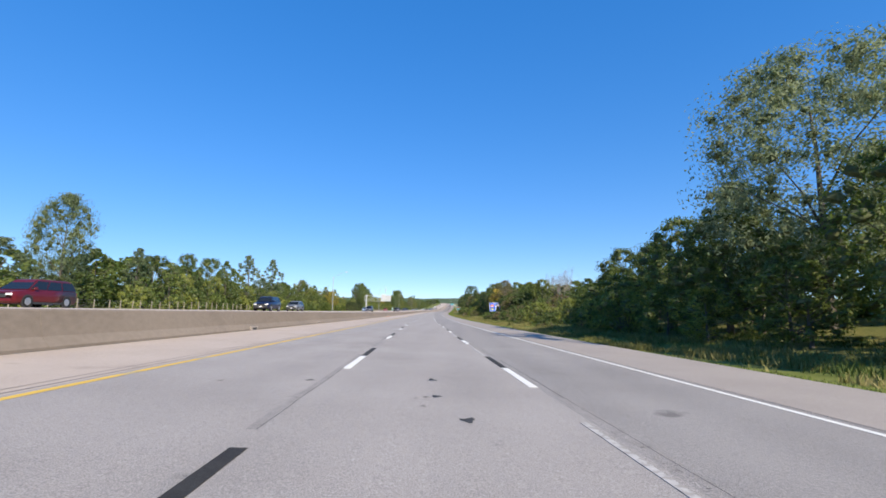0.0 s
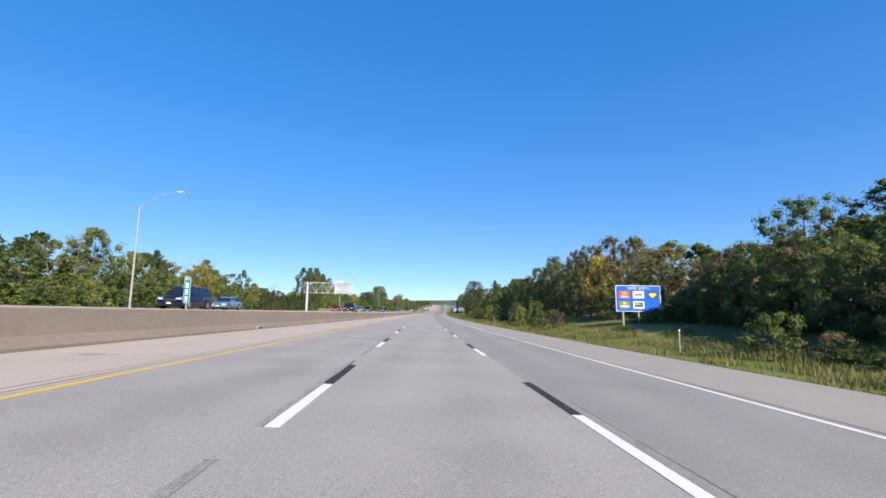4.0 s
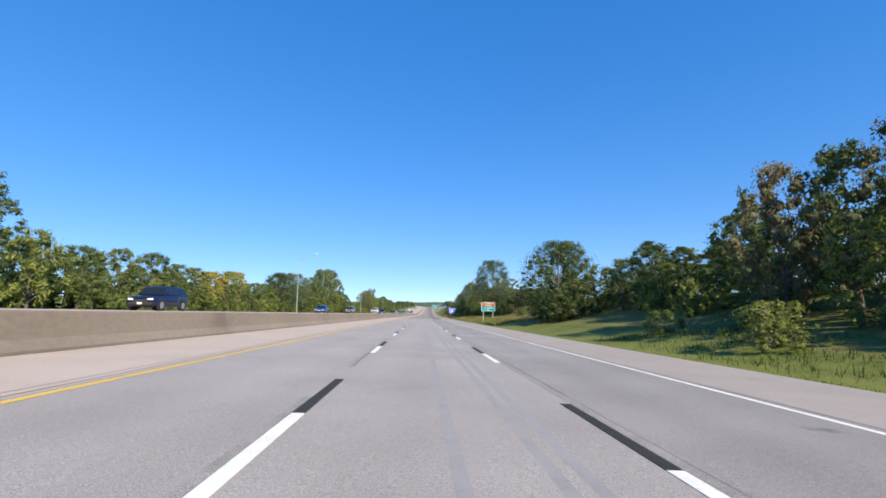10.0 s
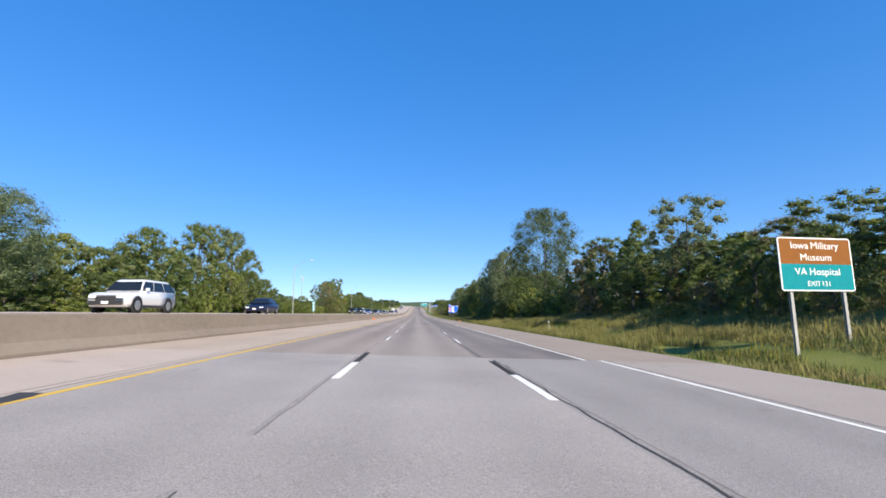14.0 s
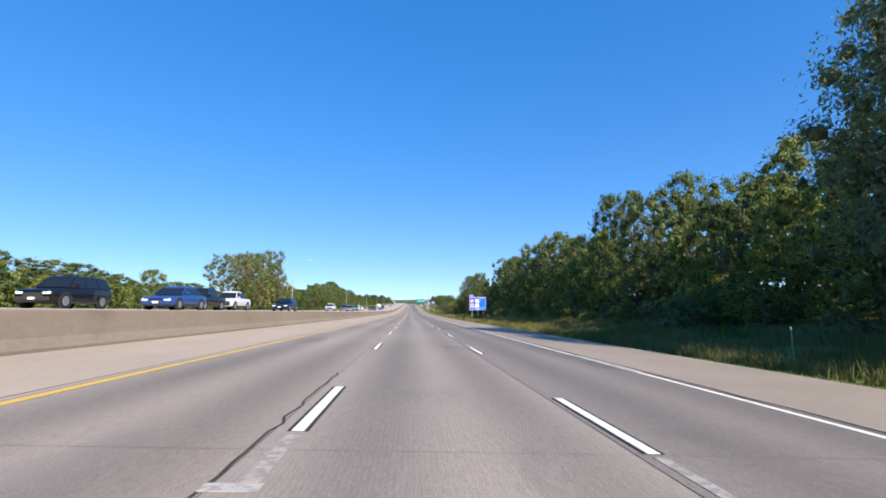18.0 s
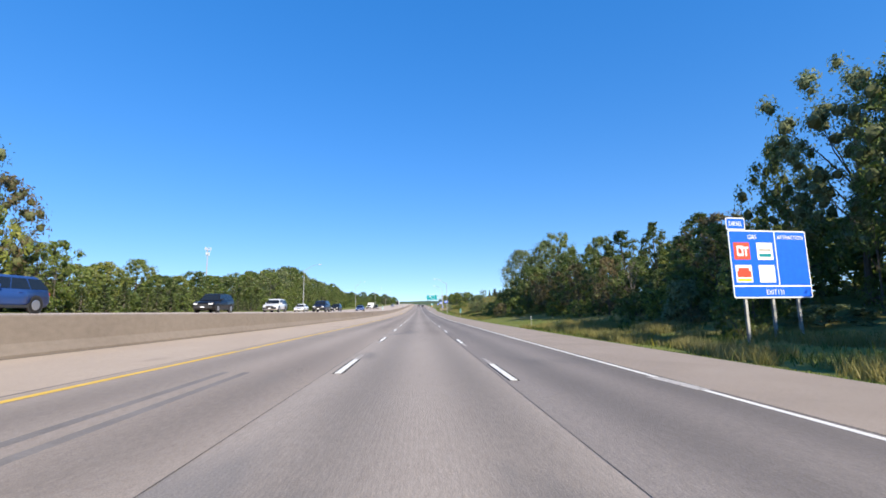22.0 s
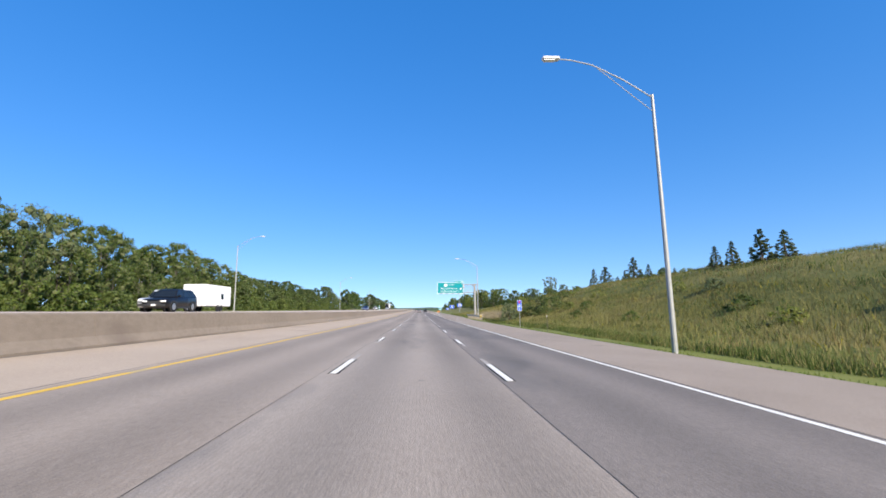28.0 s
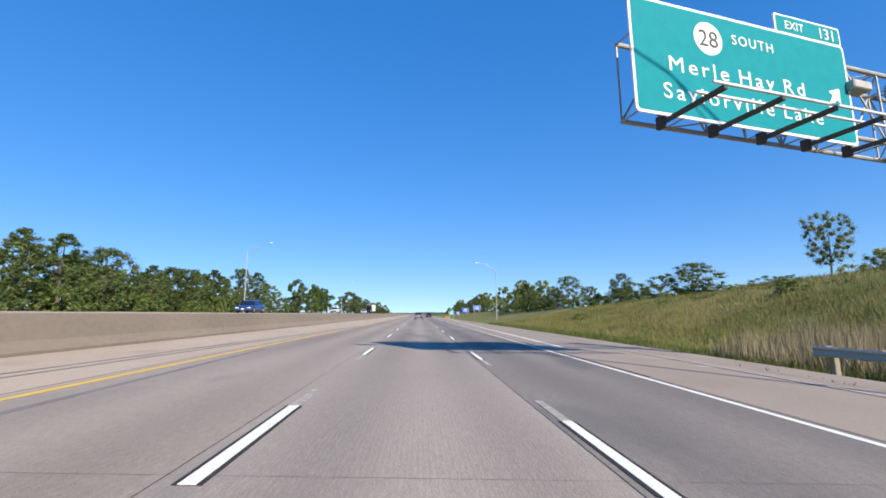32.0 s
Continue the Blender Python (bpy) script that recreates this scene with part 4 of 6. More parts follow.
def gantry(s, post_d, end_d, sign, low, high, top, turn=0.0, pivot=0.0, mat=M_STEEL, label="", base=0.0):
    """A cantilever of steel tube: one post, a box truss arm and the sign that it carries (d0, d1, z0, z1)."""
    ob = empty("cantilever_sign", on(s, pivot, 0, turn) @ Matrix.Translation((-pivot, 0, 0)), label, "overhead sign", "cantilever signs")
    g = base
    part("post", tube(bmesh.new(), (post_d, 0.5, g - 0.3), (post_d, 0.5, top), 0.33, 0.27, 20), mat, ob)
    part("base_flange", tube(bmesh.new(), (post_d, 0.5, g - 0.1), (post_d, 0.5, g + 0.1), 0.55, 0.55, 16), mat, ob)
    for k in range(8):
        a = k * math.tau / 8
        x, y = post_d + 0.45 * math.cos(a), 0.5 + 0.45 * math.sin(a)
        part("anchor_bolt", tube(bmesh.new(), (x, y, g + 0.1), (x, y, g + 0.3), 0.03, 0.03, 6), M_GALV, ob)
    over = post_d + (0.9 if post_d > end_d else -0.9)
    for y in (0.0, 1.0):
        for z in (low, high):
            part("chord", tube(bmesh.new(), (end_d, y, z), (over, y, z), 0.065, 0.065, 8), mat, ob)
    n = 8
    for k in range(n + 1):
        x0 = end_d + (over - end_d) * k / n
        bm = bmesh.new()
        for y in (0.0, 1.0):
            tube(bm, (x0, y, low), (x0, y, high), 0.03, 0.03, 6)
        for z in (low, high):
            tube(bm, (x0, 0.0, z), (x0, 1.0, z), 0.025, 0.025, 6)
        part("strut", bm, mat, ob)
        if k < n:
            x1 = end_d + (over - end_d) * (k + 1) / n
            bm = bmesh.new()
            up = k % 2 == 0
            for y in (0.0, 1.0):
                tube(bm, (x0, y, low if up else high), (x1, y, high if up else low), 0.03, 0.03, 6)
            for z in (low, high):
                tube(bm, (x0, 0.0 if up else 1.0, z), (x1, 1.0 if up else 0.0, z), 0.022, 0.022, 6)
            part("diagonal", bm, mat, ob)
    return ob


g1 = gantry(924.9, 15.0, 4.95, None, 5.72, 7.85, 8.1, 14.5, 7.75, label="steel cantilever over the lanes with a green exit sign", base=ground_z(923, 13.9) - 0.34)
g1.matrix_basis = Matrix.Translation((0.25, 0, 0.34)) @ g1.matrix_basis
face_of_sign(g1, 4.3, 11.45, 5.32, 8.25, [(M_SGREEN, 1.0)], 0.07, -0.25)
tabp = part("exit_tab", panel(bmesh.new(), 8.95, 11.4, 8.21, 8.77, -0.27, -0.23, 0.06), M_SWHITE, g1, "green exit number tab")
part("tab_face", panel(bmesh.new(), 9.0, 11.35, 8.26, 8.72, -0.277, -0.271, 0.05), M_SGREEN, tabp)
letters("EXIT", 0.34, M_SWHITE, g1, 9.65, 8.48, -0.285)
letters("131", 0.46, M_SWHITE, g1, 10.85, 8.48, -0.285)
part("route_shield", tube(bmesh.new(), (6.6, -0.284, 7.52), (6.6, -0.279, 7.52), 0.44, 0.44, 28), M_SWHITE, g1, "white route shield")
letters("28", 0.62, M_SBLACK, g1, 6.6, 7.52, -0.292)
letters("SOUTH", 0.38, M_SWHITE, g1, 8.05, 7.66, -0.285, spaced=1.2)
letters("Merle Hay Rd", 0.55, M_SWHITE, g1, 7.5, 6.66, -0.285, wide=1.16, spaced=1.28)
letters("Saylorville Lake", 0.55, M_SWHITE, g1, 7.65, 5.95, -0.285, wide=1.14, spaced=1.28)
bm = bmesh.new()
a0, a1, ad = Vector((10.55, -0.282, 6.3)), Vector((10.97, -0.282, 6.85)), None
ad = (a1 - a0).normalized()
side = Vector((ad.z, 0, -ad.x))
bm.faces.new([bm.verts.new(p) for p in (a0 - side * 0.08, a0 + side * 0.08, a1 - ad * 0.28 + side * 0.08, a1 - ad * 0.28 - side * 0.08)])
bm.faces.new([bm.verts.new(p) for p in (a1 - ad * 0.3 - side * 0.26, a1 - ad * 0.3 + side * 0.26, a1 + ad * 0.06)])
part("arrow", bm, M_SWHITE, g1)
for k in range(5):
    x = 5.2 + k * 1.55
    part("bracket", box(bmesh.new(), x - 0.05, x + 0.05, -1.75, 0.0, 5.2, 5.3, 0.01), M_DARKSTEEL, g1, "dark steel walkway bracket")
    part("bracket_hanger", box(bmesh.new(), x - 0.06, x + 0.06, -0.12, 0.1, 5.12, 5.42, 0.01), M_DARKSTEEL, g1)
for y in (-1.72, -1.3):
    part("walkway_rail", box(bmesh.new(), 4.9, 12.2, y - 0.03, y + 0.03, 5.3, 5.36, 0.01), M_ALU, g1, "pale aluminium rail")
part("lamp_box", box(bmesh.new(), 11.3, 12.0, -0.5, -0.1, 6.9, 7.15, 0.03), M_STEEL, g1)

g2 = gantry(254.0, -35.5, -22.2, None, 6.9, 9.9, 10.2, label="pale steel cantilever seen from behind beyond the oncoming lanes", mat=M_ALU, base=ground_z(254, -35.5))
part("sign_back", panel(bmesh.new(), -27.6, -22.4, 6.7, 9.95, 1.2, 1.26, 0.1), M_ALU, g2, "bare ribbed back of an overhead sign")
part("sign_back", panel(bmesh.new(), -27.4, -24.8, 10.0, 10.55, 1.2, 1.26, 0.05), M_ALU, g2)
for k in range(7):
    z = 6.95 + k * 0.46
    part("rib", box(bmesh.new(), -27.55, -22.45, 1.12, 1.19, z - 0.03, z + 0.03), M_GALV, g2)
for k in range(5):
    x = -27.2 + k * 1.15
    part("bracket", box(bmesh.new(), x - 0.05, x + 0.05, 0.9, 2.6, 6.45, 6.55), M_GALV, g2)


def guard_rail(s0, s1, d, base_of, label, marker=True):
    """A W-beam rail on timber posts."""
    ob = empty("guard_rail", Matrix(), label, "guard rail", "guard rails")
    z = base_of((s0 + s1) / 2) + 0.0
    beam = [(d - 0.04, z + 0.42), (d - 0.10, z + 0.48), (d - 0.04, z + 0.56), (d - 0.04, z + 0.60), (d - 0.10, z + 0.68), (d - 0.04, z + 0.74), (d - 0.02, z + 0.74), (d - 0.08, z + 0.68), (d - 0.02, z + 0.60), (d - 0.02, z + 0.56), (d - 0.08, z + 0.48), (d - 0.02, z + 0.42)]
    part("beam", sweep(bmesh.new(), beam, s0, s1, 4, True, True), M_GALV, ob, "galvanised corrugated rail")
    data, cap = mesh("post", box(bmesh.new(), -0.09, 0.09, -0.1, 0.1, -0.3, 0.72, 0.015), M_WOODPOST), mesh("block", box(bmesh.new(), -0.1, 0.1, -0.08, 0.08, 0.42, 0.76, 0.01), M_WOODPOST)
    for s in stations(s0 + 0.4, s1 - 0.4, 1.95):
        part("post", data, None, ob, at=on(s, d + 0.28, z))
        part("block", cap, None, ob, at=on(s, d + 0.09, z))
    if marker:
        e = part("end_marker", panel(bmesh.new(), -0.22, 0.22, 0.4, 0.78, -0.03, 0.0, 0.04), M_SYELLOW, ob, "yellow and black striped end marker", at=on(s0 - 0.02, d, z))
        for k in range(3):
            bm = bmesh.new()
            x = -0.2 + k * 0.15
            bm.faces.new([bm.verts.new(p) for p in ((x, -0.034, 0.42), (x + 0.07, -0.034, 0.42), (x + 0.13, -0.034, 0.76), (x + 0.06, -0.034, 0.76))])
            part("stripe", bm, M_SBLACK, e)


guard_rail(901.0, 929.5, 13.0, lambda s: ground_z(s, 13.0) + 0.28, "long galvanised guard rail on timber posts with a striped end")
guard_rail(244.0, 284.0, -29.5, lambda s: ground_z(s, -29.5), "galvanised guard rail beyond the oncoming lanes", False)

# wire fence along the far verge
fence = empty("wire_fence", Matrix(), "old wire fence on pale wooden posts beyond the oncoming lanes", "fence")
rngf = random.Random(5)
data = mesh("fence_post", tube(bmesh.new(), (0, 0, -0.4), (0.02, 0.03, 1.25), 0.065, 0.055, 7), M_WOODPOST)
last = None
for s in stations(40.0, 104.0, 2.35):
    s += rngf.uniform(-0.4, 0.4)
    at = on(s, -38.5, ground_z(s, -38.5))
    part("fence_post", data, None, fence, at=at)
    if last:
        for h in (0.45, 0.8, 1.15):
            part("wire", tube(bmesh.new(), last @ Vector((0, 0, h)), at @ Vector((0, 0, h)), 0.006, 0.006, 4, False), M_GALV, fence)
    last = at

# control cabinet by the lamp
cab = empty("control_cabinet", on(917.0, 15.3, ground_z(917, 15.3)), "grey steel control cabinet beside the street lamp", "cabinet")
part("body", box(bmesh.new(), -0.3, 0.3, -0.25, 0.25, 0.1, 1.15, 0.02), M_GALV, cab)
part("door", box(bmesh.new(), -0.26, 0.26, -0.275, -0.252, 0.16, 1.09, 0.008), M_ALU, cab)
part("plinth", box(bmesh.new(), -0.34, 0.34, -0.29, 0.29, -0.2, 0.1, 0.02), M_SHOULDER_R, cab)

# far signs past the exit
for s, d, w, h, z, mat, words in ((1178, 26, 3.6, 2.4, 1.6, M_SBLUE, "blue services sign beside the exit ramp"), (1165, 31, 3.8, 2.4, 2.0, M_SBLUE, "wide blue services sign beside the exit ramp"),
                                  (1110, 13.5, 2.4, 1.8, 1.6, M_SGREEN, "green exit sign in the gore"), (1190, 23, 2.0, 1.6, 0.8, M_SBLUE, "small blue services sign"),
                                  (222.0 + 60, 23.0, 0.0, 0.0, 0, None, "")):
    if mat is None:
        continue
    ob = board("distant_sign", s, d, -3, words)
    gz = ground_z(s, d)
    face_of_sign(ob, -w / 2, w / 2, gz + z, gz + z + h, [(mat, 1.0)])
    posts(ob, (-w / 3, w / 3), gz + z + 0.3, (gz, gz))
    for k in range(2):
        part("text_bar", panel(bmesh.new(), -w * 0.3, w * 0.3, gz + z + h * (0.25 + 0.35 * k), gz + z + h * (0.4 + 0.35 * k), -0.034, -0.028, 0.02), M_SWHITE, ob)
for s, d in ((1150, 14.0), (1156, 13.6), (1143, 14.5)):
    ob = empty("traffic_barrel", on(s, d, ground_z(s, d)), "orange and white traffic barrel in the gore", "traffic barrel", "traffic barrels")
    part("drum", tube(bmesh.new(), (0, 0, 0), (0, 0, 1.0), 0.3, 0.24, 14), M_ORANGE, ob)
    for z in (0.35, 0.7):
        part("band", tube(bmesh.new(), (0, 0, z), (0, 0, z + 0.13), 0.297 - z * 0.055, 0.29 - z * 0.06, 14), M_SWHITE, ob)

# mobile phone mast far beyond the woods
mast = empty("phone_mast", on(900, -120, 2.0), "tall white phone mast with antenna panels behind the woods", "mast")
part("pole", tube(bmesh.new(), (0, 0, 0), (0, 0, 34.5), 0.42, 0.22, 10), M_GALV, mast)
for tier, radius in ((34.0, 1.9), (31.2, 1.2)):
    for k in range(3):
        a, b = k * math.tau / 3, (k + 1) * math.tau / 3
        p, q = Vector((radius * math.cos(a), radius * math.sin(a), tier)), Vector((radius * math.cos(b), radius * math.sin(b), tier))
        part("antenna_rail", tube(bmesh.new(), p, q, 0.05, 0.05, 6), M_GALV, mast)
        part("antenna_arm", tube(bmesh.new(), (0, 0, tier), p.lerp(q, 0.5), 0.05, 0.05, 6), M_GALV, mast)
        for u in (0.1, 0.5, 0.9):
            c = p.lerp(q, u)
            part("antenna", box(bmesh.new(), c.x - 0.13, c.x + 0.13, c.y - 0.09, c.y + 0.09, tier - 0.9, tier + 0.9, 0.02), M_ALU, mast)


# ---- houses behind the trees ----
def house(s, d, z, w, l, h, turn, label, wall=M_SIDING):
    ob = empty("house", on(s, d, z, turn), label, "house", "houses behind the trees")
    bm = bmesh.new()
    v = [bm.verts.new(p) for p in ((-w / 2, -l / 2, -3), (w / 2, -l / 2, -3), (w / 2, l / 2, -3), (-w / 2, l / 2, -3), (-w / 2, -l / 2, h), (w / 2, -l / 2, h), (w / 2, l / 2, h), (-w / 2, l / 2, h), (0, -l / 2, h + w * 0.4), (0, l / 2, h + w * 0.4))]
    for f in ((0, 1, 5, 8, 4), (2, 3, 7, 9, 6), (1, 2, 6, 5), (3, 0, 4, 7)):
        bm.faces.new([v[k] for k in f])
    part("wall", bm, wall, ob)
    for sx in (-1, 1):
        bm = bmesh.new()
        a, b = Vector((0, 0, h + w * 0.4 + 0.08)), Vector((sx * (w / 2 + 0.45), 0, h - 0.25))
        for y0, y1 in ((-l / 2 - 0.4, l / 2 + 0.4),):
            p = [Vector((a.x, y0, a.z)), Vector((b.x, y0, b.z)), Vector((b.x, y1, b.z)), Vector((a.x, y1, a.z))]
            lo, hi = [bm.verts.new(q) for q in p], [bm.verts.new(q + Vector((0, 0, 0.16))) for q in p]
            bm.faces.new(lo[::-1]), bm.faces.new(hi)
            for k in range(4):
                bm.faces.new((lo[k], lo[(k + 1) % 4], hi[(k + 1) % 4], hi[k]))
        part("roof", bm, M_ROOF, ob)
    for x in (-w * 0.25, w * 0.22):
        for zz in (1.0, 3.6):
            if zz + 1.3 < h:
                win = part("window", box(bmesh.new(), x - 0.5, x + 0.5, -l / 2 - 0.06, -l / 2 - 0.01, zz, zz + 1.3), M_SWHITE, ob)
                part("pane", box(bmesh.new(), x - 0.42, x + 0.42, -l / 2 - 0.08, -l / 2 - 0.065, zz + 0.08, zz + 1.22), M_GLASS, win)
    for y in (-l * 0.25, l * 0.2):
        win = part("window", box(bmesh.new(), -w / 2 - 0.06, -w / 2 - 0.01, y - 0.5, y + 0.5, 1.0, 2.3), M_SWHITE, ob)
        part("pane", box(bmesh.new(), -w / 2 - 0.08, -w / 2 - 0.065, y - 0.42, y + 0.42, 1.08, 2.22), M_GLASS, win)


house(150.7, 54, -1.6, 7.5, 10, 4.4, 15, "white gabled house half hidden by bare trees")
house(142.2, 52, -1.6, 7.0, 9, 4.6, -10, "pale gabled house half hidden by bare trees")
house(541, 50, ground_z(541, 50) - 2.2, 6.5, 9, 4.6, 20, "white gabled house on the bank behind the trees")
house(527, 54, ground_z(527, 54) - 2.2, 6.0, 9, 4.8, -15, "white gabled house beyond the great cottonwood")
house(664, 50, ground_z(664, 50), 8.0, 10, 4.2, 10, "white sided house behind the wood")
house(165, -78, ground_z(165, -78), 6.0, 8, 2.6, 80, "low pale house beyond the far woods")
house(723, -80, ground_z(723, -80), 9.0, 16, 2.8, 90, "low pale building with a dark roof beyond the far woods")

# ---- cones, bags and rubble on the shoulders ----
cone = empty("traffic_cone", on(111.5, -9.0, road_z(-9.0), 20), "white and orange traffic cone leaning at the barrier", "traffic cone")
cone.scale = (0.6, 0.6, 0.6)
part("base", box(bmesh.new(), -0.2, 0.2, -0.2, 0.2, 0.0, 0.04, 0.01), M_ORANGE, cone)
part("body", tube(bmesh.new(), (0, 0, 0.04), (0, 0, 0.28), 0.15, 0.1, 12), M_ORANGE, cone)
part("collar", tube(bmesh.new(), (0, 0, 0.28), (0, 0, 0.6), 0.1, 0.07, 12), M_SWHITE, cone, "white reflective collar")


def lump(name, s, d, z, r, mat, label, category, seed):
    rng = random.Random(seed)
    bm = bmesh.new()
    bmesh.ops.create_icosphere(bm, subdivisions=2, radius=1)
    for v in bm.verts:
        k = 1 + 0.35 * noise.noise(v.co * 2.2 + Vector((seed, 0, 0)))
        v.co = Vector((v.co.x * r * k * 1.3, v.co.y * r * k, max(0, v.co.z + 0.4) * r * k * 0.7))
    ob = part(name, bm, mat, None, at=on(s, d, z, rng.uniform(0, 180)))
    return tagged(ob, label, category)


for k, (s, d) in enumerate(((501.4, -9.1), (502.6, -9.1), (511.2, 9.6))):
    lump("litter_bag", s, d, road_z(d), 0.27, M_ORANGE, "crumpled orange litter bag on the shoulder", "litter bag", k + 3)
for k, s in enumerate((26.3, 42.2, 142.2, 252.5, 596.8, 775.4, 851.5)):
    ob = empty("barrier_drain", on(s, -9.42, road_z(-9.42)), "dark drain opening with rubble at the barrier's foot", "drain", "barrier drains")
    # solid black block, no hole: the dark of the hollow is its colour
    part("opening", box(bmesh.new(), -0.06, 0.03, -0.3, 0.3, 0.0, 0.13), M_SBLACK, ob)
    part("mortar", box(bmesh.new(), -0.04, 0.024, -0.62, 0.5, 0.0, 0.2, 0.01), M_SHOULDER_R, ob)
    part("sill", box(bmesh.new(), 0.035, 0.13, -0.35, 0.35, -0.01, 0.015, 0.005), M_SHOULDER_R, ob)
grate = empty("barrier_grate", on(727.6, -9.58, road_z(-9.58) + 0.36), "square iron grate set in the median barrier", "grate")
part("frame", box(bmesh.new(), -0.03, 0.0, -0.28, 0.28, -0.05, 0.38), M_TYRE_MARK, grate)
for k in range(5):
    part("bar", box(bmesh.new(), 0.002, 0.02, -0.26 + k * 0.13 - 0.02, -0.26 + k * 0.13 + 0.02, -0.05, 0.38), M_BARRIER, grate)
for k in range(4):
    part("bar", box(bmesh.new(), 0.022, 0.03, -0.28, 0.28, -0.03 + k * 0.125, 0.0 + k * 0.125), M_BARRIER, grate)
lump("stone", 719.5 + 13, 17.5, ground_z(732.5, 17.5), 0.2, M_SHOULDER_L, "pale stone lying in the mown grass", "stone", 9)


# ---- vehicles ----
PAINT = {}


def paint(name, colour, metal=0.25):
    if name not in PAINT:
        PAINT[name] = plain("paint_" + name, colour, 0.28, metal, 0.04)
    return PAINT[name]


COLOURS = {"red": (0.3, 0.012, 0.015), "maroon": (0.12, 0.01, 0.015), "dark blue": (0.012, 0.02, 0.06), "black": (0.012, 0.012, 0.014), "white": (0.75, 0.75, 0.75), "silver": (0.4, 0.42, 0.45), "grey": (0.16, 0.18, 0.21), "blue": (0.03, 0.08, 0.25), "sky blue": (0.16, 0.26, 0.42)}
# length, width, sill, bonnet height, belt height, roof height, bonnet end, roof start, roof end, tail start, wheel radius
SHAPES = {
    "sedan": (4.7, 1.82, 0.22, 0.78, 0.95, 1.45, 1.25, 2.0, 3.35, 4.15, 0.33), "suv": (4.7, 1.9, 0.28, 0.98, 1.1, 1.72, 1.15, 1.75, 4.2, 4.6, 0.38),
    "minivan": (5.1, 1.98, 0.22, 0.98, 1.08, 1.76, 0.95, 1.85, 4.75, 5.0, 0.35), "hatchback": (4.3, 1.8, 0.24, 0.82, 0.98, 1.55, 1.1, 1.75, 3.6, 4.15, 0.33),
    "pickup": (5.8, 2.0, 0.36, 1.15, 1.2, 1.92, 1.45, 2.0, 3.55, 3.85, 0.42)}


def car(kind, colour, s, d, z, facing=0, label=None):
    """A vehicle with its nose towards smaller s (facing 0) or larger s (facing 180)."""
    L, W, sill, hood, belt, roof, y1, y2, y3, y4, wr = SHAPES[kind]
    body_mat = paint(colour, COLOURS[colour])
    ob = empty("car" if kind != "pickup" else "pickup_truck", on(s, d, z, facing, True), label or (colour + " " + kind + " on the carriageway"), "car" if kind != "pickup" else "pickup truck", "vehicles on the road")
    h = W / 2

    def loft(bm, rings):
        rows = [[bm.verts.new(p) for p in r] for r in rings]
        for a, b in zip(rows, rows[1:]):
            for k in range(len(a)):
                bm.faces.new((a[k], a[(k + 1) % len(a)], b[(k + 1) % len(b)], b[k]))
        bm.faces.new(rows[0]), bm.faces.new(rows[-1][::-1])
        return bm

    def ring(y, w, z0, z1):
        return [(-w * 0.9, y, z0), (w * 0.9, y, z0), (w, y, z0 + 0.18), (w, y, z0 + (z1 - z0) * 0.6), (w * 0.95, y, z1 - 0.03), (w * 0.82, y, z1), (-w * 0.82, y, z1), (-w * 0.95, y, z1 - 0.03), (-w, y, z0 + (z1 - z0) * 0.6), (-w, y, z0 + 0.18)]

    tail = belt if kind != "pickup" else 1.22
    rings = [ring(0.0, h * 0.84, sill + 0.1, hood - 0.16), ring(0.07, h * 0.93, sill + 0.04, hood - 0.07), ring(0.3, h * 0.99, sill, hood - 0.01), ring(y1 * 0.7, h, sill, hood + 0.03), ring(y1 + 0.05, h, sill, hood + 0.06), ring(y1 + 0.4, h, sill, belt), ring((y1 + y4) / 2, h * 1.01, sill, belt + 0.01), ring(y4 - 0.1, h, sill, tail), ring(L - 0.35, h, sill, tail - (0.02 if kind != "sedan" else 0.04)), ring(L - 0.1, h * 0.96, sill + 0.05, tail - 0.08), ring(L, h * 0.88, sill + 0.12, tail - 0.18)]
    bm = loft(bmesh.new(), rings)
    for f in bm.faces:
        f.smooth = True
    body = part("body", bm, body_mat, ob)
    # cabin
    wb, wt = h * 0.94, h * 0.76
    base = belt - 0.03
    c = {"fb": y1 + 0.1, "ft": y2, "rt": y3, "rb": y4}
    lo = [(-wb, c["fb"], base), (wb, c["fb"], base), (wb, c["rb"], base), (-wb, c["rb"], base)]
    hi = [(-wt, c["ft"], roof - 0.08), (wt, c["ft"], roof - 0.08), (wt, c["rt"], roof - 0.08), (-wt, c["rt"], roof - 0.08)]

    def shelf(w, f, r, z):
        e = min(0.12, w * 0.2)
        return [(-w + e, r, z), (-w, r - e, z), (-w, f + e, z), (-w + e, f, z), (w - e, f, z), (w, f + e, z), (w, r - e, z), (w - e, r, z)]

    bm = loft(bmesh.new(), [shelf(wb, c["fb"], c["rb"], base), shelf(wt, c["ft"], c["rt"], roof - 0.08)])
    part("cabin", bm, body_mat, ob)
    bm = loft(bmesh.new(), [shelf(wt, c["ft"] - 0.01, c["rt"] + 0.01, roof - 0.085), shelf(wt * 0.97, c["ft"] + 0.06, c["rt"] - 0.05, roof - 0.03), shelf(wt * 0.86, c["ft"] + 0.22, c["rt"] - 0.18, roof), shelf(wt * 0.5, c["ft"] + 0.5, c["rt"] - 0.45, roof + 0.015)])
    for f in bm.faces:
        f.smooth = True
    part("roof", bm, body_mat, ob)

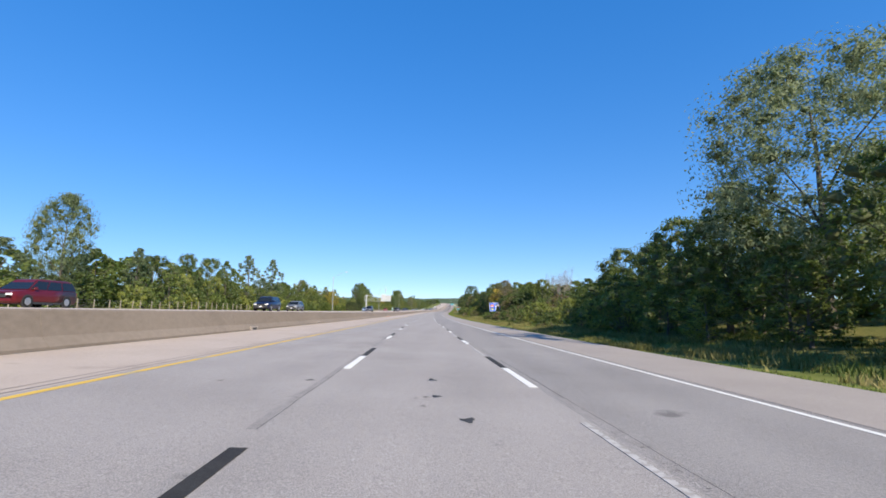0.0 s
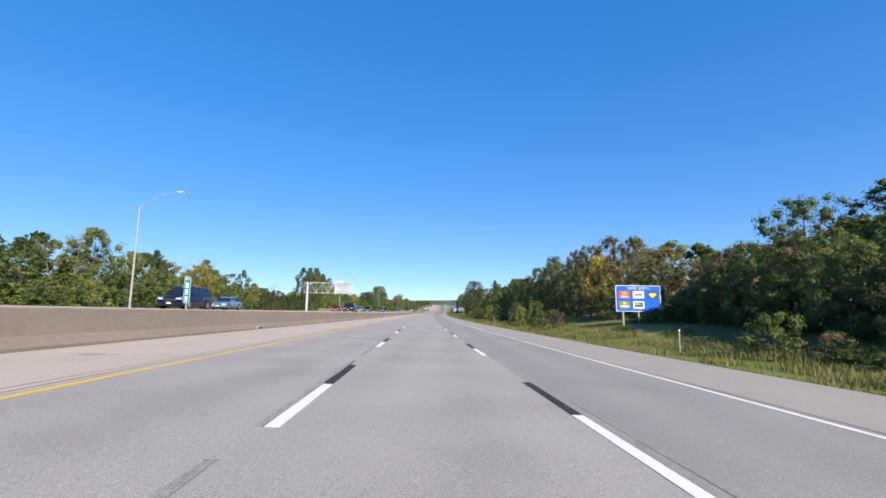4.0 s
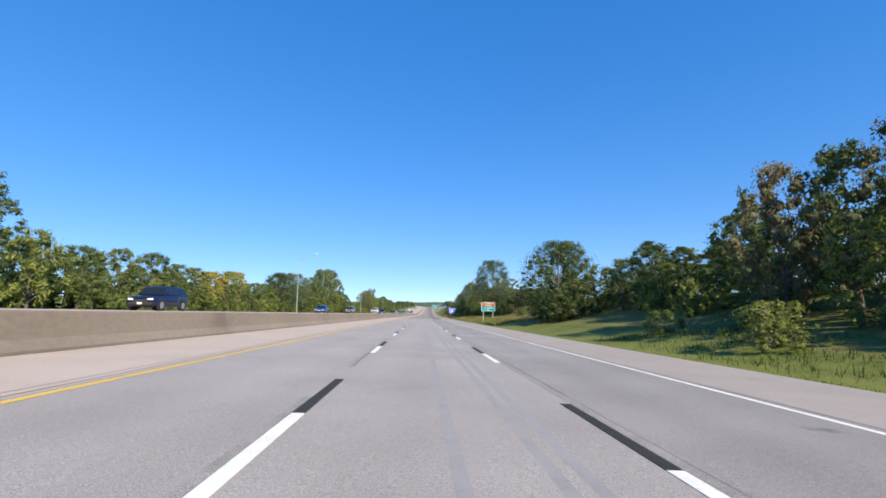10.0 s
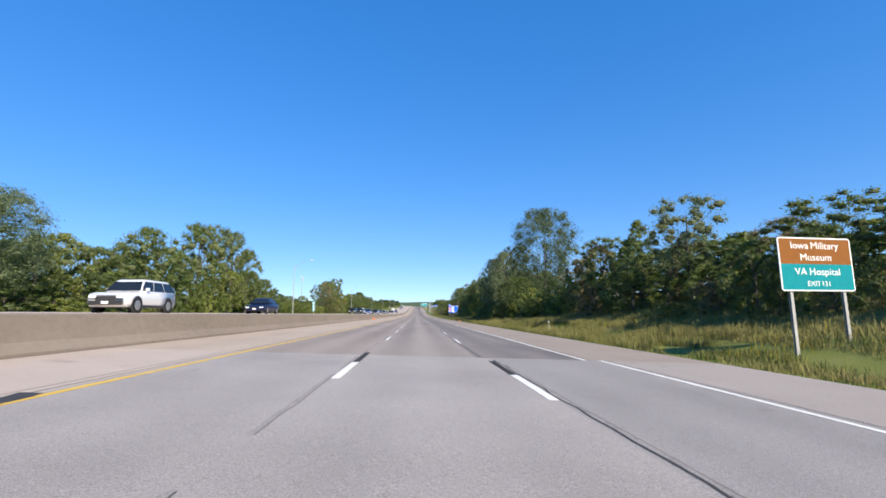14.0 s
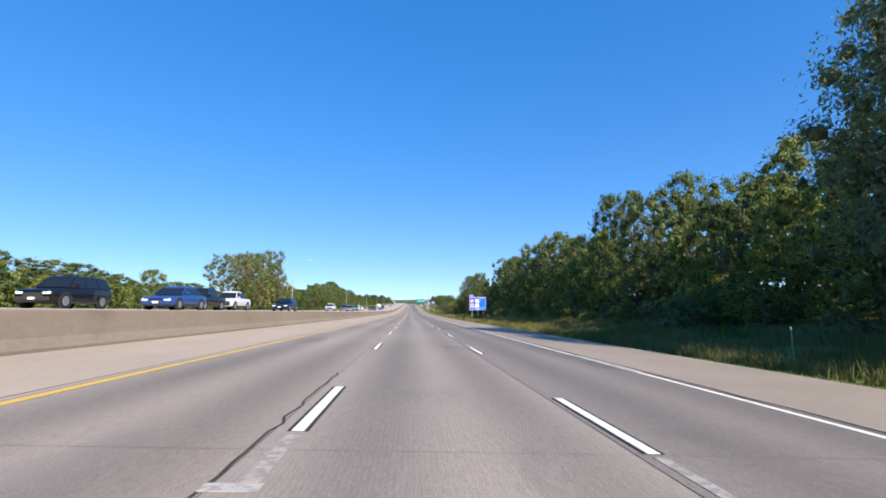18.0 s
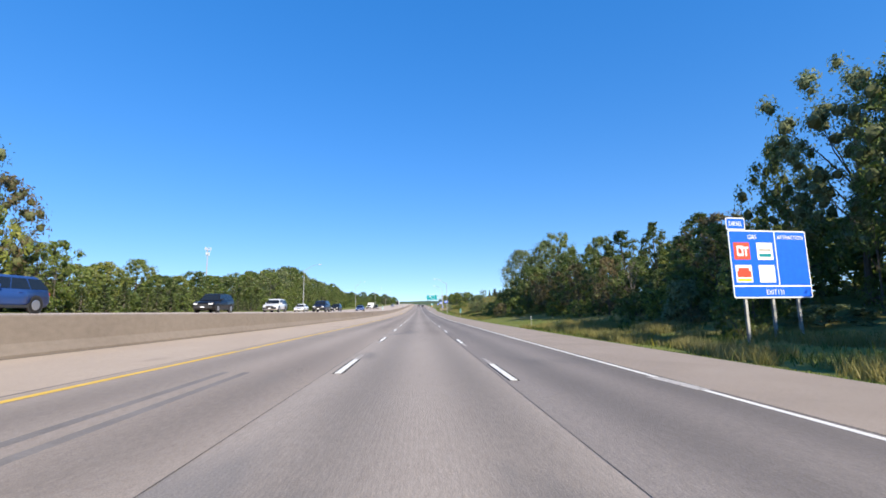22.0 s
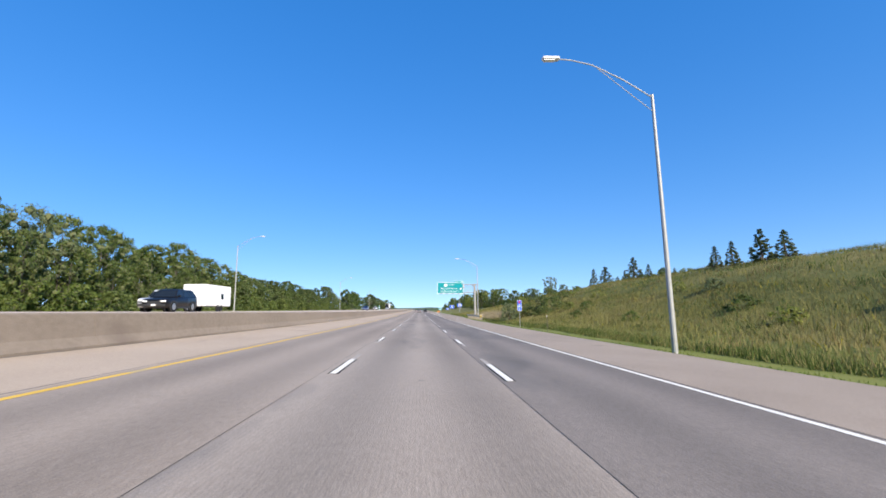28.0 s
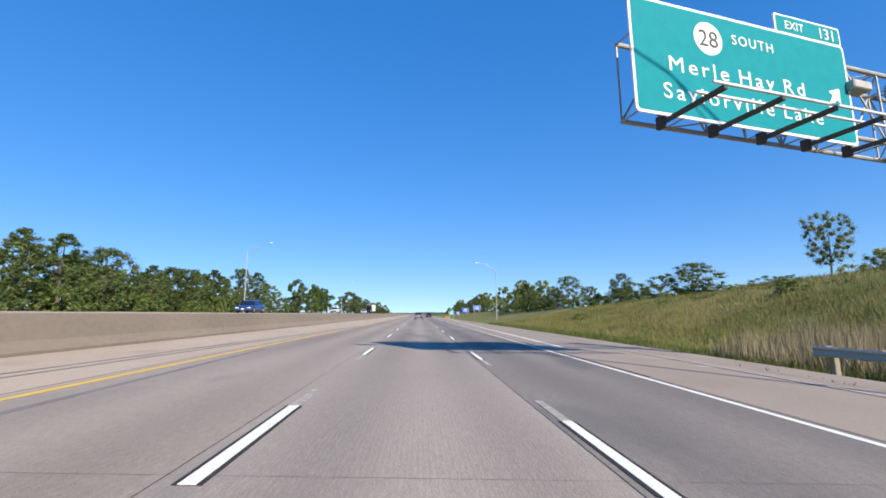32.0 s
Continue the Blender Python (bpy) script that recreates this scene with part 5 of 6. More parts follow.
    def pane(name, quad, out):
        q = [Vector(p) for p in quad]
        mid = sum(q, Vector()) / 4
        bm = bmesh.new()
        bm.faces.new([bm.verts.new(mid + (p - mid) * Vector((0.93, 0.94, 0.86)) + Vector(out) * 0.014) for p in q])
        part(name, bm, M_GLASS, ob)

    pane("windscreen", (lo[0], lo[1], hi[1], hi[0]), (0, -0.8, 0.6))
    pane("rear_window", (lo[2], lo[3], hi[3], hi[2]), (0, 0.8, 0.6))
    for k, sx in ((1, 1), (0, -1)):
        a, b, cc, dd = Vector(lo[k]), Vector(lo[2 if k else 3]), Vector(hi[2 if k else 3]), Vector(hi[k])
        n = 3 if kind in ("suv", "minivan") else 2
        for q in range(n):
            u, v = q / n, (q + 1) / n
            pane("side_window", (a.lerp(b, u), a.lerp(b, v), dd.lerp(cc, v), dd.lerp(cc, u)), (sx, 0, 0.3))
        part("door_handle", box(bmesh.new(), sx * h * 1.01 - 0.015, sx * h * 1.01 + 0.015, (y1 + y4) / 2 - 0.1, (y1 + y4) / 2 + 0.1, belt - 0.17, belt - 0.13, 0.005), body_mat, ob)
        part("sill_trim", box(bmesh.new(), sx * h * 0.97 - 0.04, sx * h * 0.97 + 0.04, L * 0.28, L * 0.72, sill - 0.03, sill + 0.1, 0.01), M_SBLACK, ob)
        part("mirror", box(bmesh.new(), sx * (h + 0.02) - 0.09, sx * (h + 0.02) + 0.09, y1 + 0.45, y1 + 0.57, belt, belt + 0.16, 0.02), body_mat, ob)
    for sx in (-1, 1):
        part("headlight", box(bmesh.new(), sx * h * 0.66 - 0.2, sx * h * 0.66 + 0.2, -0.005, 0.2, hood - 0.3, hood - 0.14, 0.03), M_LAMP, ob)
        part("tail_light", box(bmesh.new(), sx * h * 0.78 - 0.12, sx * h * 0.78 + 0.12, L - 0.12, L - 0.005, tail - 0.32, tail - 0.12, 0.02), M_TAIL, ob)
        for y in (L * 0.19, L * 0.8):
            part("wheel_arch", tube(bmesh.new(), (sx * (h - 0.05), y, wr), (sx * (h + 0.006), y, wr), wr * 1.2, wr * 1.2, 20), M_SBLACK, ob)
            wheel = part("wheel", tube(bmesh.new(), (sx * (h - 0.2), y, wr), (sx * (h + 0.022), y, wr), wr, wr, 18), M_TYRE, ob)
            part("rim", tube(bmesh.new(), (sx * (h + 0.012), y, wr), (sx * (h + 0.032), y, wr), wr * 0.7, wr * 0.6, 14), M_RIM, wheel)
    part("grille", box(bmesh.new(), -h * 0.5, h * 0.5, -0.02, 0.06, hood - 0.42, hood - 0.2, 0.02), M_SBLACK, ob)
    part("front_bumper", box(bmesh.new(), -h * 0.84, h * 0.84, -0.06, 0.1, sill + 0.1, sill + 0.3, 0.04), M_SBLACK if kind in ("suv", "pickup") else body_mat, ob)
    part("number_plate", box(bmesh.new(), -0.16, 0.16, -0.075, -0.058, sill + 0.15, sill + 0.27), M_SWHITE, ob)
    part("rear_plate", box(bmesh.new(), -0.16, 0.16, L - 0.01, L + 0.015, sill + 0.3, sill + 0.42), M_SWHITE, ob)
    part("bumper", box(bmesh.new(), -h * 0.8, h * 0.8, L - 0.06, L + 0.05, sill + 0.08, sill + 0.28, 0.03), M_SBLACK, ob)
    return ob


A, B, C = -15.0, -19.0, -22.6
for kind, colour, s, d in (("minivan", "maroon", 28.2, -25.0), ("suv", "dark blue", 55.0, B), ("suv", "grey", 80.0, C), ("minivan", "dark blue", 150.5, B), ("sedan", "sky blue", 167.0, C),
                           ("minivan", "black", 206.6, A), ("hatchback", "red", 232.0, C), ("sedan", "sky blue", 246.0, B), ("suv", "black", 263.5, B), ("minivan", "dark blue", 299.0, B), ("suv", "dark blue", 320.0, B),
                           ("sedan", "blue", 374.0, B), ("suv", "grey", 407.0, B), ("suv", "white", 426.5, A), ("sedan", "dark blue", 447.0, A), ("suv", "black", 541.5, B), ("sedan", "blue", 545.0, A), ("pickup", "black", 557.5, B),
                           ("pickup", "white", 564.5, B), ("sedan", "dark blue", 570.5, A), ("suv", "white", 626.0, B), ("sedan", "grey", 630.0, A), ("suv", "blue", 649.5, B), ("suv", "black", 672.5, B), ("suv", "white", 691.0, B),
                           ("suv", "dark blue", 701.0, A), ("sedan", "white", 719.5, C), ("suv", "black", 737.0, B), ("sedan", "blue", 748.5, A), ("suv", "black", 836.0, B),
                           ("sedan", "blue", 966.0, B), ("suv", "white", 1040.0, C), ("sedan", "silver", 1075.0, B)):
    car(kind, colour, s, d, far_z(d), 0, colour + " " + kind + " in the oncoming lanes")
car("pickup", "white", 841.7, C, far_z(C), 0, "white pickup towing a white box trailer in the oncoming lanes")
trailer = empty("box_trailer", on(849.7, C, far_z(C), 0, True), "white box trailer behind the white pickup", "trailer")
part("box", box(bmesh.new(), -1.15, 1.15, 0, 6.2, 0.55, 2.75, 0.06), M_SWHITE, trailer)
part("tongue", box(bmesh.new(), -0.08, 0.08, -1.9, 0, 0.5, 0.6), M_STEEL, trailer)
part("hatch", box(bmesh.new(), 1.15, 1.17, 3.6, 4.2, 1.3, 1.9), M_GLASS, trailer)
for sx in (-1, 1):
    for y in (2.9, 3.7):
        part("wheel", tube(bmesh.new(), (sx * 1.0, y, 0.34), (sx * 1.18, y, 0.34), 0.34, 0.34, 16), M_TYRE, trailer)
# lorry
lorry = empty("articulated_lorry", on(1128.0, C, far_z(C), 0, True), "black lorry with a long white box trailer, oncoming", "lorry")
part("cab", box(bmesh.new(), -1.2, 1.2, 0.6, 3.6, 0.9, 3.3, 0.15), paint("black", COLOURS["black"]), lorry)
part("bonnet", box(bmesh.new(), -1.0, 1.0, -0.9, 0.7, 0.7, 1.9, 0.15), paint("black", COLOURS["black"]), lorry)
part("windscreen", box(bmesh.new(), -1.05, 1.05, 0.575, 0.6, 2.0, 2.8), M_GLASS, lorry)
part("wind_deflector", box(bmesh.new(), -1.1, 1.1, 1.6, 3.6, 3.3, 3.9, 0.2), paint("black", COLOURS["black"]), lorry)
part("box", box(bmesh.new(), -1.3, 1.3, 4.2, 18.5, 1.15, 4.05, 0.04), M_SWHITE, lorry)
for y in (0.0, 3.0, 4.3, 16.0, 17.2):
    for sx in (-1, 1):
        wheel = part("wheel", tube(bmesh.new(), (sx * 0.85, y, 0.5), (sx * 1.25, y, 0.5), 0.5, 0.5, 18), M_TYRE, lorry)
        part("rim", tube(bmesh.new(), (sx * 1.25, y, 0.5), (sx * 1.27, y, 0.5), 0.28, 0.25, 12), M_RIM, wheel)
for sx in (-1, 1):
    part("headlight", box(bmesh.new(), sx * 0.8 - 0.18, sx * 0.8 + 0.18, -0.93, -0.86, 0.95, 1.2), M_LAMP, lorry)
# traffic far ahead on the near side
for kind, colour, s, d in (("suv", "silver", 1024.0, -0.1), ("suv", "black", 1092.0, 3.7), ("suv", "white", 1140.0, -3.6), ("sedan", "grey", 1180.0, 0.0)):
    car(kind, colour, s + 5, d, road_z(d), 180, colour + " " + kind + " driving far ahead")


# ---- woods along the right bank: (s, height of the tops above the road) ----
RIGHT_A = ((57, 10.3), (62, 11.2), (68, 11.1), (72, 8.4), (79, 8.0), (85, 7.8), (91, 7.0), (96, 6.8), (104, 8.1), (110, 8.5), (114, 9.0), (126, 10.6), (133, 9.8), (139, 9.5), (144, 10.7), (149, 10.5), (158, 9.5), (166, 10.5), (174, 10.2), (182, 13.0), (192, 14.7), (198, 14.0), (204, 13.9), (210, 13.0), (216, 12.3), (221, 14.7), (227, 13.2), (232, 11.9))
RIGHT_B = ((237, 13.6), (245, 10.2), (251, 11.7), (257, 12.0), (262, 12.5), (268, 12.9), (274, 13.1), (280, 13.2), (285, 12.4), (296, 12.3), (307, 12.5), (318, 13.3), (324, 10.8), (331, 12.7), (337, 12.6), (345, 10.0), (350, 11.1), (357, 12.6), (363, 10.6))
RIGHT_C = ((427, 9.1), (434, 9.5), (441, 9.5), (448, 8.7), (455, 10.6), (462, 9.2), (469, 12.2), (478, 12.5), (486, 11.3), (494, 9.7))
RIGHT_D = ((545, 14.9), (551, 15.5), (558, 14.0), (566, 17.0), (574, 16.8), (580, 18.6), (585, 19.4), (591, 13.5), (597, 14.5), (603, 15.3), (609, 17.6), (615, 17.9), (622, 17.6), (628, 18.0), (634, 15.9), (640, 15.3), (646, 16.3), (653, 16.8), (659, 17.8), (665, 15.0), (673, 10.5), (680, 11.9), (688, 12.4), (695, 12.5), (702, 12.9), (709, 12.0), (716, 12.7), (723, 12.3), (730, 13.2))
LEFT_A = ((40, 9.0), (49, 9.5), (57, 10.2), (73, 11.0), (81, 12.2), (87, 11.7), (93, 12.4), (100, 13.6), (108, 13.6), (117, 13.9), (123, 12.5), (137, 11.5), (144, 11.6), (160, 10.9), (168, 10.9), (174, 10.3), (180, 13.2), (187, 13.8), (194, 11.2), (202, 12.5), (211, 13.9), (220, 12.8), (228, 11.3), (236, 11.3), (244, 12.6), (252, 9.5), (260, 8.6), (268, 6.6), (274, 8.3), (284, 7.8), (292, 9.0))
LEFT_B = ((349, 11.0), (357, 11.1), (366, 12.0), (374, 12.3), (384, 11.3), (392, 11.4), (400, 11.4), (407, 12.0), (416, 12.7), (425, 10.3), (430, 10.4), (447, 8.2), (468, 11.6), (472, 13.0), (478, 12.0), (484, 13.2), (497, 14.8), (505, 14.0), (545, 13.8), (551, 12.0), (559, 9.2), (567, 10.0), (575, 8.6), (583, 8.4), (592, 8.7), (601, 7.4), (610, 9.4), (618, 7.6), (626, 7.8))
LEFT_C = ((694, 11.1), (701, 9.0), (708, 10.0), (715, 11.2), (723, 8.9), (731, 9.4), (739, 11.0), (748, 8.6), (756, 11.2), (763, 12.4), (770, 13.1), (779, 13.4), (788, 14.2), (796, 16.4), (803, 17.1), (809, 18.4), (816, 18.5), (822, 18.8), (829, 18.2), (836, 17.4), (845, 16.2), (854, 15.6), (862, 15.2), (869, 15.4), (876, 15.2), (883, 14.4), (890, 14.1), (898, 15.6), (907, 14.2))
LEFT_D = ((914, 14.3), (921, 13.6), (928, 12.4), (935, 11.9), (942, 11.6), (950, 11.6), (958, 11.6), (966, 11.6), (974, 12.2), (982, 12.9), (992, 12.2), (1003, 10.5), (1012, 11.0), (1020, 11.4), (1032, 12.4), (1046, 14.0), (1060, 14.2), (1072, 11.0))


def wood(marks, d, kinds, seed, under=(), front=None, spread=1.5, wide=(6.0, 9.0), mid=None, behind=True):
    """Trees whose tops follow the marks, lower growth before them and a thinner row behind."""
    rng = random.Random(seed)
    for k, (s, top) in enumerate(marks):
        dd = d + rng.uniform(-spread, spread)
        h = top - ground_z(s, dd)
        key = kinds[int(rng.random() * len(kinds))]
        bare = key.startswith("bare")
        tree(key, s, dd, max(3.0, h), None if bare else rng.uniform(*wide) * (0.75 if key in ("poplar", "birch", "spruce") else 1.0))
        step = (marks[k + 1][0] - s) if k + 1 < len(marks) else 6
        if mid and step > 2:
            sm, dm = s + step * 0.5, d - math.copysign(rng.uniform(3.0, 5.0), d)
            tree("low_" + mid[int(rng.random() * len(mid))], sm, dm, max(2.5, (top - ground_z(sm, dm)) * rng.uniform(0.5, 0.72)), rng.uniform(5, 7.5), loose="understorey")
        if behind:
            sb, db = s + rng.uniform(-3, 3), d + math.copysign(rng.uniform(7, 12), d)
            tree(("far_oak", "far_walnut", "far_ash")[k % 3], sb, db, max(3, (top - ground_z(sb, db)) * 0.92), rng.uniform(10, 13), loose="understorey")
        if under and front:
            for q in range(2):
                if d > 0 and rng.random() < 0.35:
                    continue
                ss, df = s + step * (q + rng.random()) / 2, front + rng.uniform(-1.5, 3.5) * (1 if d > 0 else -1)
                tree(under[int(rng.random() * len(under))], ss, df, rng.uniform(1.2, 4.4), rng.uniform(3.0, 5.5), loose="" if d > 0 and q == 0 else "undergrowth") if d > 0 else tree(("thicket_green", "thicket" if s > 690 else "thicket_light", "thicket")[int(rng.random() * 3)], ss, df, rng.uniform(1.8, 4.0), rng.uniform(3.2, 5.5), loose="undergrowth")


BUSH = ("shrub_green", "shrub_deep", "shrub_light", "shrub_green", "shrub_brown", "shrub_deep")
wood(RIGHT_A[:4], 30, ("walnut", "oak", "walnut"), 1, BUSH, 18.3, mid=("deep", "green"))
wood(RIGHT_A[4:8], 30, ("oak", "birch", "walnut", "ash"), 2, BUSH, 18.3, mid=("green", "light", "brown", "deep"))
for k, (s, d, h) in enumerate(((102, 27, 4.5), (107, 28.5, 4.0), (112, 27.5, 4.6), (116, 30, 4.2), (121, 29, 4.0), (104.5, 25.5, 4.4), (114, 25, 4.2), (119, 27, 4.0))):
    tree(("low_deep", "low_brown", "low_green")[k % 3], s, d, h, 4.6, "low", loose="understorey")
for k, (s, d, h) in enumerate(((103, 21, 2.4), (107.5, 20, 3.0), (110, 22.5, 2.8), (113, 21.5, 2.6), (116, 19.5, 2.2), (118.5, 23.5, 3.2), (122, 22, 2.8), (125, 24, 2.6), (129, 25, 3.0))):
    tree(("shrub_green", "shrub_brown", "shrub_deep", "shrub_light")[k % 4], s, d, h, 3.6, "in the tall grass before the leafless grove")
tree("oak", 132.5, 28.0, 7.2, 6.4, "bright beside the leafless grove")
wood(RIGHT_A[11:15], 30, ("oak", "birch", "walnut", "russet", "ash"), 2, BUSH, 18.3, mid=("green", "light", "brown", "deep"))
for k in range(14):
    tree("bare_%d" % (k % 3), 113 + k * 1.45, 33.5 + (k * 5 % 4) * 1.3, 9.6 + (k * 7 % 5) * 0.5, None, "in a leafless grove before the houses")
wood(RIGHT_A[15:], 30, ("walnut", "russet", "walnut", "elm", "walnut", "russet"), 3, BUSH, 18.5, mid=("brown", "deep", "deep"))
for k, (s, d) in enumerate(((146, 27.5), (151, 28.5), (157, 28.0), (163, 28.5), (170, 28.0), (177, 28.5), (188, 28.0))):
    tree("bare_%d" % (k % 3), s, d, 8.6 + (k * 5 % 4) * 0.6, None, "grey among the dark trees")
wood(RIGHT_B[:12], 30, ("walnut", "oak", "spruce", "walnut", "spruce", "russet", "walnut"), 4, ("shrub_deep", "shrub_light", "shrub_green"), 19, mid=("deep", "light", "green"))
wood(RIGHT_B[12:], 33, ("walnut", "birch", "ash", "poplar", "oak", "spruce", "walnut"), 24, ("shrub_deep", "shrub_light", "shrub_green"), 28, mid=("deep", "green"))
wood(RIGHT_C, 30, ("oak", "elm", "ash", "cottonwood", "walnut", "russet"), 5, BUSH, 25, mid=("green", "light", "deep"))
wood(RIGHT_D[:10], 30, ("oak", "poplar", "walnut", "elm", "ash"), 6, BUSH, 22.5, mid=("light", "green", "deep"), wide=(7, 9.5))
wood(RIGHT_D[10:19], 30, ("oak", "walnut", "elm", "oak", "cottonwood"), 7, BUSH, 20, mid=("green", "deep", "deep"), wide=(7, 9.5))
wood(RIGHT_D[19:], 30, ("walnut", "oak", "russet", "spruce", "ash", "walnut"), 8, BUSH, 22, mid=("deep", "brown", "green"))
# single trees that stand out
tree("great", 28.5, 25.5, 18.0, 14.5, "leaning over the dark wood")
# unseen tree, added where its shadow reaches the outer shoulder
tree("cottonwood", 10.5, 21.5, 17.5, 11.0, "shading the outer shoulder")
for k, (s, d, h, w) in enumerate(((18, 22, 7, 7), (23, 19.5, 4.5, 6), (26, 21, 6, 6.5), (30, 18.5, 3.6, 5.5), (31, 23, 7.5, 7), (36, 19, 4, 6), (37, 22, 7, 7), (41, 20, 5, 6), (47, 20.5, 5, 6.5), (52, 21.5, 6, 7), (15, 19, 4.5, 6), (55, 18.5, 3.4, 5))):
    tree(("low_deep", "low_green", "low_deep", "low_light")[k % 4], s, d, h, w, loose="understorey")
tree("walnut", 38, 27, 12, 9), tree("oak", 46, 26, 11, 8.5), tree("walnut", 33, 22, 9, 8), tree("oak", 20, 23, 10, 8), tree("shrub_green", 44, 19, 4, 6), tree("shrub_light", 50, 19, 3.6, 6)
tree("spruce", 127, 30, 8.4, 4.0, "pointed, among bare trees")
for k, (s, h) in enumerate(((240, 11.5), (247, 10))):
    tree("bare_%d" % (k % 3), s, 27.5, h, None, "among the green trees")
tree("maple", 186, 27, 9.5, 7, "turning yellow among the green wood"), tree("walnut", 292, 29, 10.5, 6.5)
tree("birch", 305.5, 27.0, 14.0, 5.0, "standing above the bushes")
tree("russet", 313.0, 29.0, 12.5, 6.5), tree("russet", 319, 25, 11.5, 6)
tree("stately", 367.5, 23.2, 13.6, 13.5, "standing alone on the mown bank"), tree("oak", 373.0, 27.0, 13.5, 9.0)
for k, (s, d, h, w) in enumerate(((362, 21.5, 4.5, 7), (366, 20.5, 3.6, 6), (370, 22, 5, 7), (373, 24, 6, 8), (360, 24, 6, 8))):
    tree("low_deep", s, d, h, w, "dark", loose="understorey")
tree("lone", 412.0, 34.0, 8.2, 7.4, "on the meadow bank"), tree("ash", 402, 36, 6.6, 5.5), tree("cedar", 421, 36, 6.4, 3.2), tree("cedar", 417, 38, 5.8, 3), tree("russet", 407, 35, 6.0, 5), tree("cedar", 398, 34, 5.0, 2.6), tree("birch", 389, 33, 6.6, 4), tree("cedar", 425, 33, 5.2, 2.6), tree("cedar", 410, 36, 5.4, 2.6)
tree("cottonwood", 452.0, 29.0, 11.2, 9.0), tree("birch", 467.0, 31.0, 11.4, 5.0), tree("elm", 477, 30, 11, 9)
tree("great", 522.0, 32.8, 25.5, 16.5, "rising high over the bank")
tree("cottonwood", 539.0, 29.0, 19.5, 11.0), tree("lone", 534.0, 22.0, 16.5, 10.0), tree("lone", 523.0, 22.5, 17.0, 9.0), tree("stately", 512, 24.5, 9, 8), tree("stately", 521, 24.5, 10, 9), tree("oak", 530, 24, 11, 9), tree("ash", 538, 24, 11, 9), tree("shrub_deep", 516, 20, 4, 6), tree("shrub_deep", 526, 20, 4.5, 6), tree("shrub_green", 535, 20, 4.2, 6)
tree("low_light", 580.5, 22.0, 7.6, 6.5, "bright against the dark wood"), tree("maple", 601, 23, 5.5, 3.2)
tree("lone", 654.5, 31.0, 16.0, 9.0, "leaning towards the road")
tree("bare_1", 684, 25, 8, None), tree("bare_2", 741, 27, 9, None)
tree("elm", 738.0, 33.0, 17.6, 9.0), tree("lone", 752.0, 34.0, 17.2, 10.8), tree("walnut", 754.0, 31.0, 14.0, 8.5), tree("walnut", 741, 26, 11, 8), tree("oak", 733, 26, 10, 8), tree("walnut", 757, 27, 9, 7), tree("shrub_deep", 753, 21, 4, 6), tree("shrub_deep", 760, 22, 4.4, 6), tree("shrub_green", 744, 20, 3.6, 5.5), tree("shrub_brown", 738, 19, 3, 5)
tree("lone", 783.4, 34.0, 18.0, 13.4, "standing alone above dark undergrowth"), tree("walnut", 780, 29, 6, 8), tree("walnut", 786, 31, 5.5, 7), tree("walnut", 767, 26, 6, 7), tree("walnut", 773, 28, 6.5, 7), tree("shrub_deep", 764, 22, 3.6, 6), tree("shrub_deep", 770, 22, 3.4, 6)
tree("lone", 791.5, 19.8, 6.3, 6.2, "low and round at the foot of the meadow")
for s, d, h, w in ((838, 48, 4.2, 2.6), (830, 48, 3.9, 2.6), (821, 48, 4.4, 2.4), (816, 48, 3.8, 2.4), (812, 48, 3.6, 2.4), (808, 47, 3.4, 2.4), (804, 46, 3.4, 2.4), (819, 49, 3.6, 2.6), (823, 48, 3.6, 2.6), (826, 49, 4.2, 2.4), (834, 50, 4.4, 2.6), (843, 49, 4.2, 2.2), (914.2, 43, 4.8, 1.7), (914.2, 46, 5.3, 3.0), (907.3, 46, 2.2, 1.3), (896.7, 43, 2.5, 1.0), (892.6, 43, 4.7, 2.4), (889.7, 43, 1.6, 1.3), (886.5, 43, 2.8, 1.2), (877.6, 43, 1.5, 0.7), (862, 40, 3.0, 1.3), (858.5, 40, 3.2, 1.4), (854, 40.5, 4.0, 2.0), (851, 41, 3.4, 1.8)):
    tree("cedar", s, d, h, w * 1.5, "on the ridge of the meadow bank")
tree("cottonwood", 964.0, 46.0, 8.0, 5.2, "standing alone on the ridge")
for k, (s, d, h, w) in enumerate(((899, 30, 1.8, 3.5), (928, 28, 2.4, 4), (935, 33, 2.0, 3.5), (944, 40, 2.6, 4.5), (950, 42, 2.4, 4.5), (956, 44, 2.4, 4), (933, 41, 2.2, 3.2), (916, 25, 1.5, 2.6), (921, 35, 1.4, 2.6), (802, 23, 2.2, 4), (808, 22, 2.0, 3.6), (785, 22, 2.6, 4), (779, 23, 3.4, 5))):
    tree(("shrub_green", "shrub_light", "shrub_silver", "shrub_deep")[k % 4], s, d, h, w, "growing in the tall meadow grass")
# bushes at the foot of the meadow
for key, s, d, h, w in (("shrub_silver", 891, 17.2, 3.4, 3.8), ("shrub_light", 892.5, 18.6, 2.8, 3.0), ("shrub_deep", 886, 22.5, 3.4, 4.2), ("shrub_green", 883.5, 23.5, 2.8, 4.0), ("shrub_light", 890.5, 24, 2.4, 2.2), ("shrub_green", 889, 20.5, 2.0, 4.0), ("shrub_green", 880.5, 21, 1.8, 3.0),
                        ("shrub_deep", 893, 22.0, 2.2, 4.4), ("shrub_light", 876, 24, 1.4, 2.6), ("shrub_silver", 846, 29, 1.2, 2.4), ("shrub_light", 824, 26, 1.2, 2.4)):
    tree(key, s, d, h, w, "at the foot of the meadow bank")
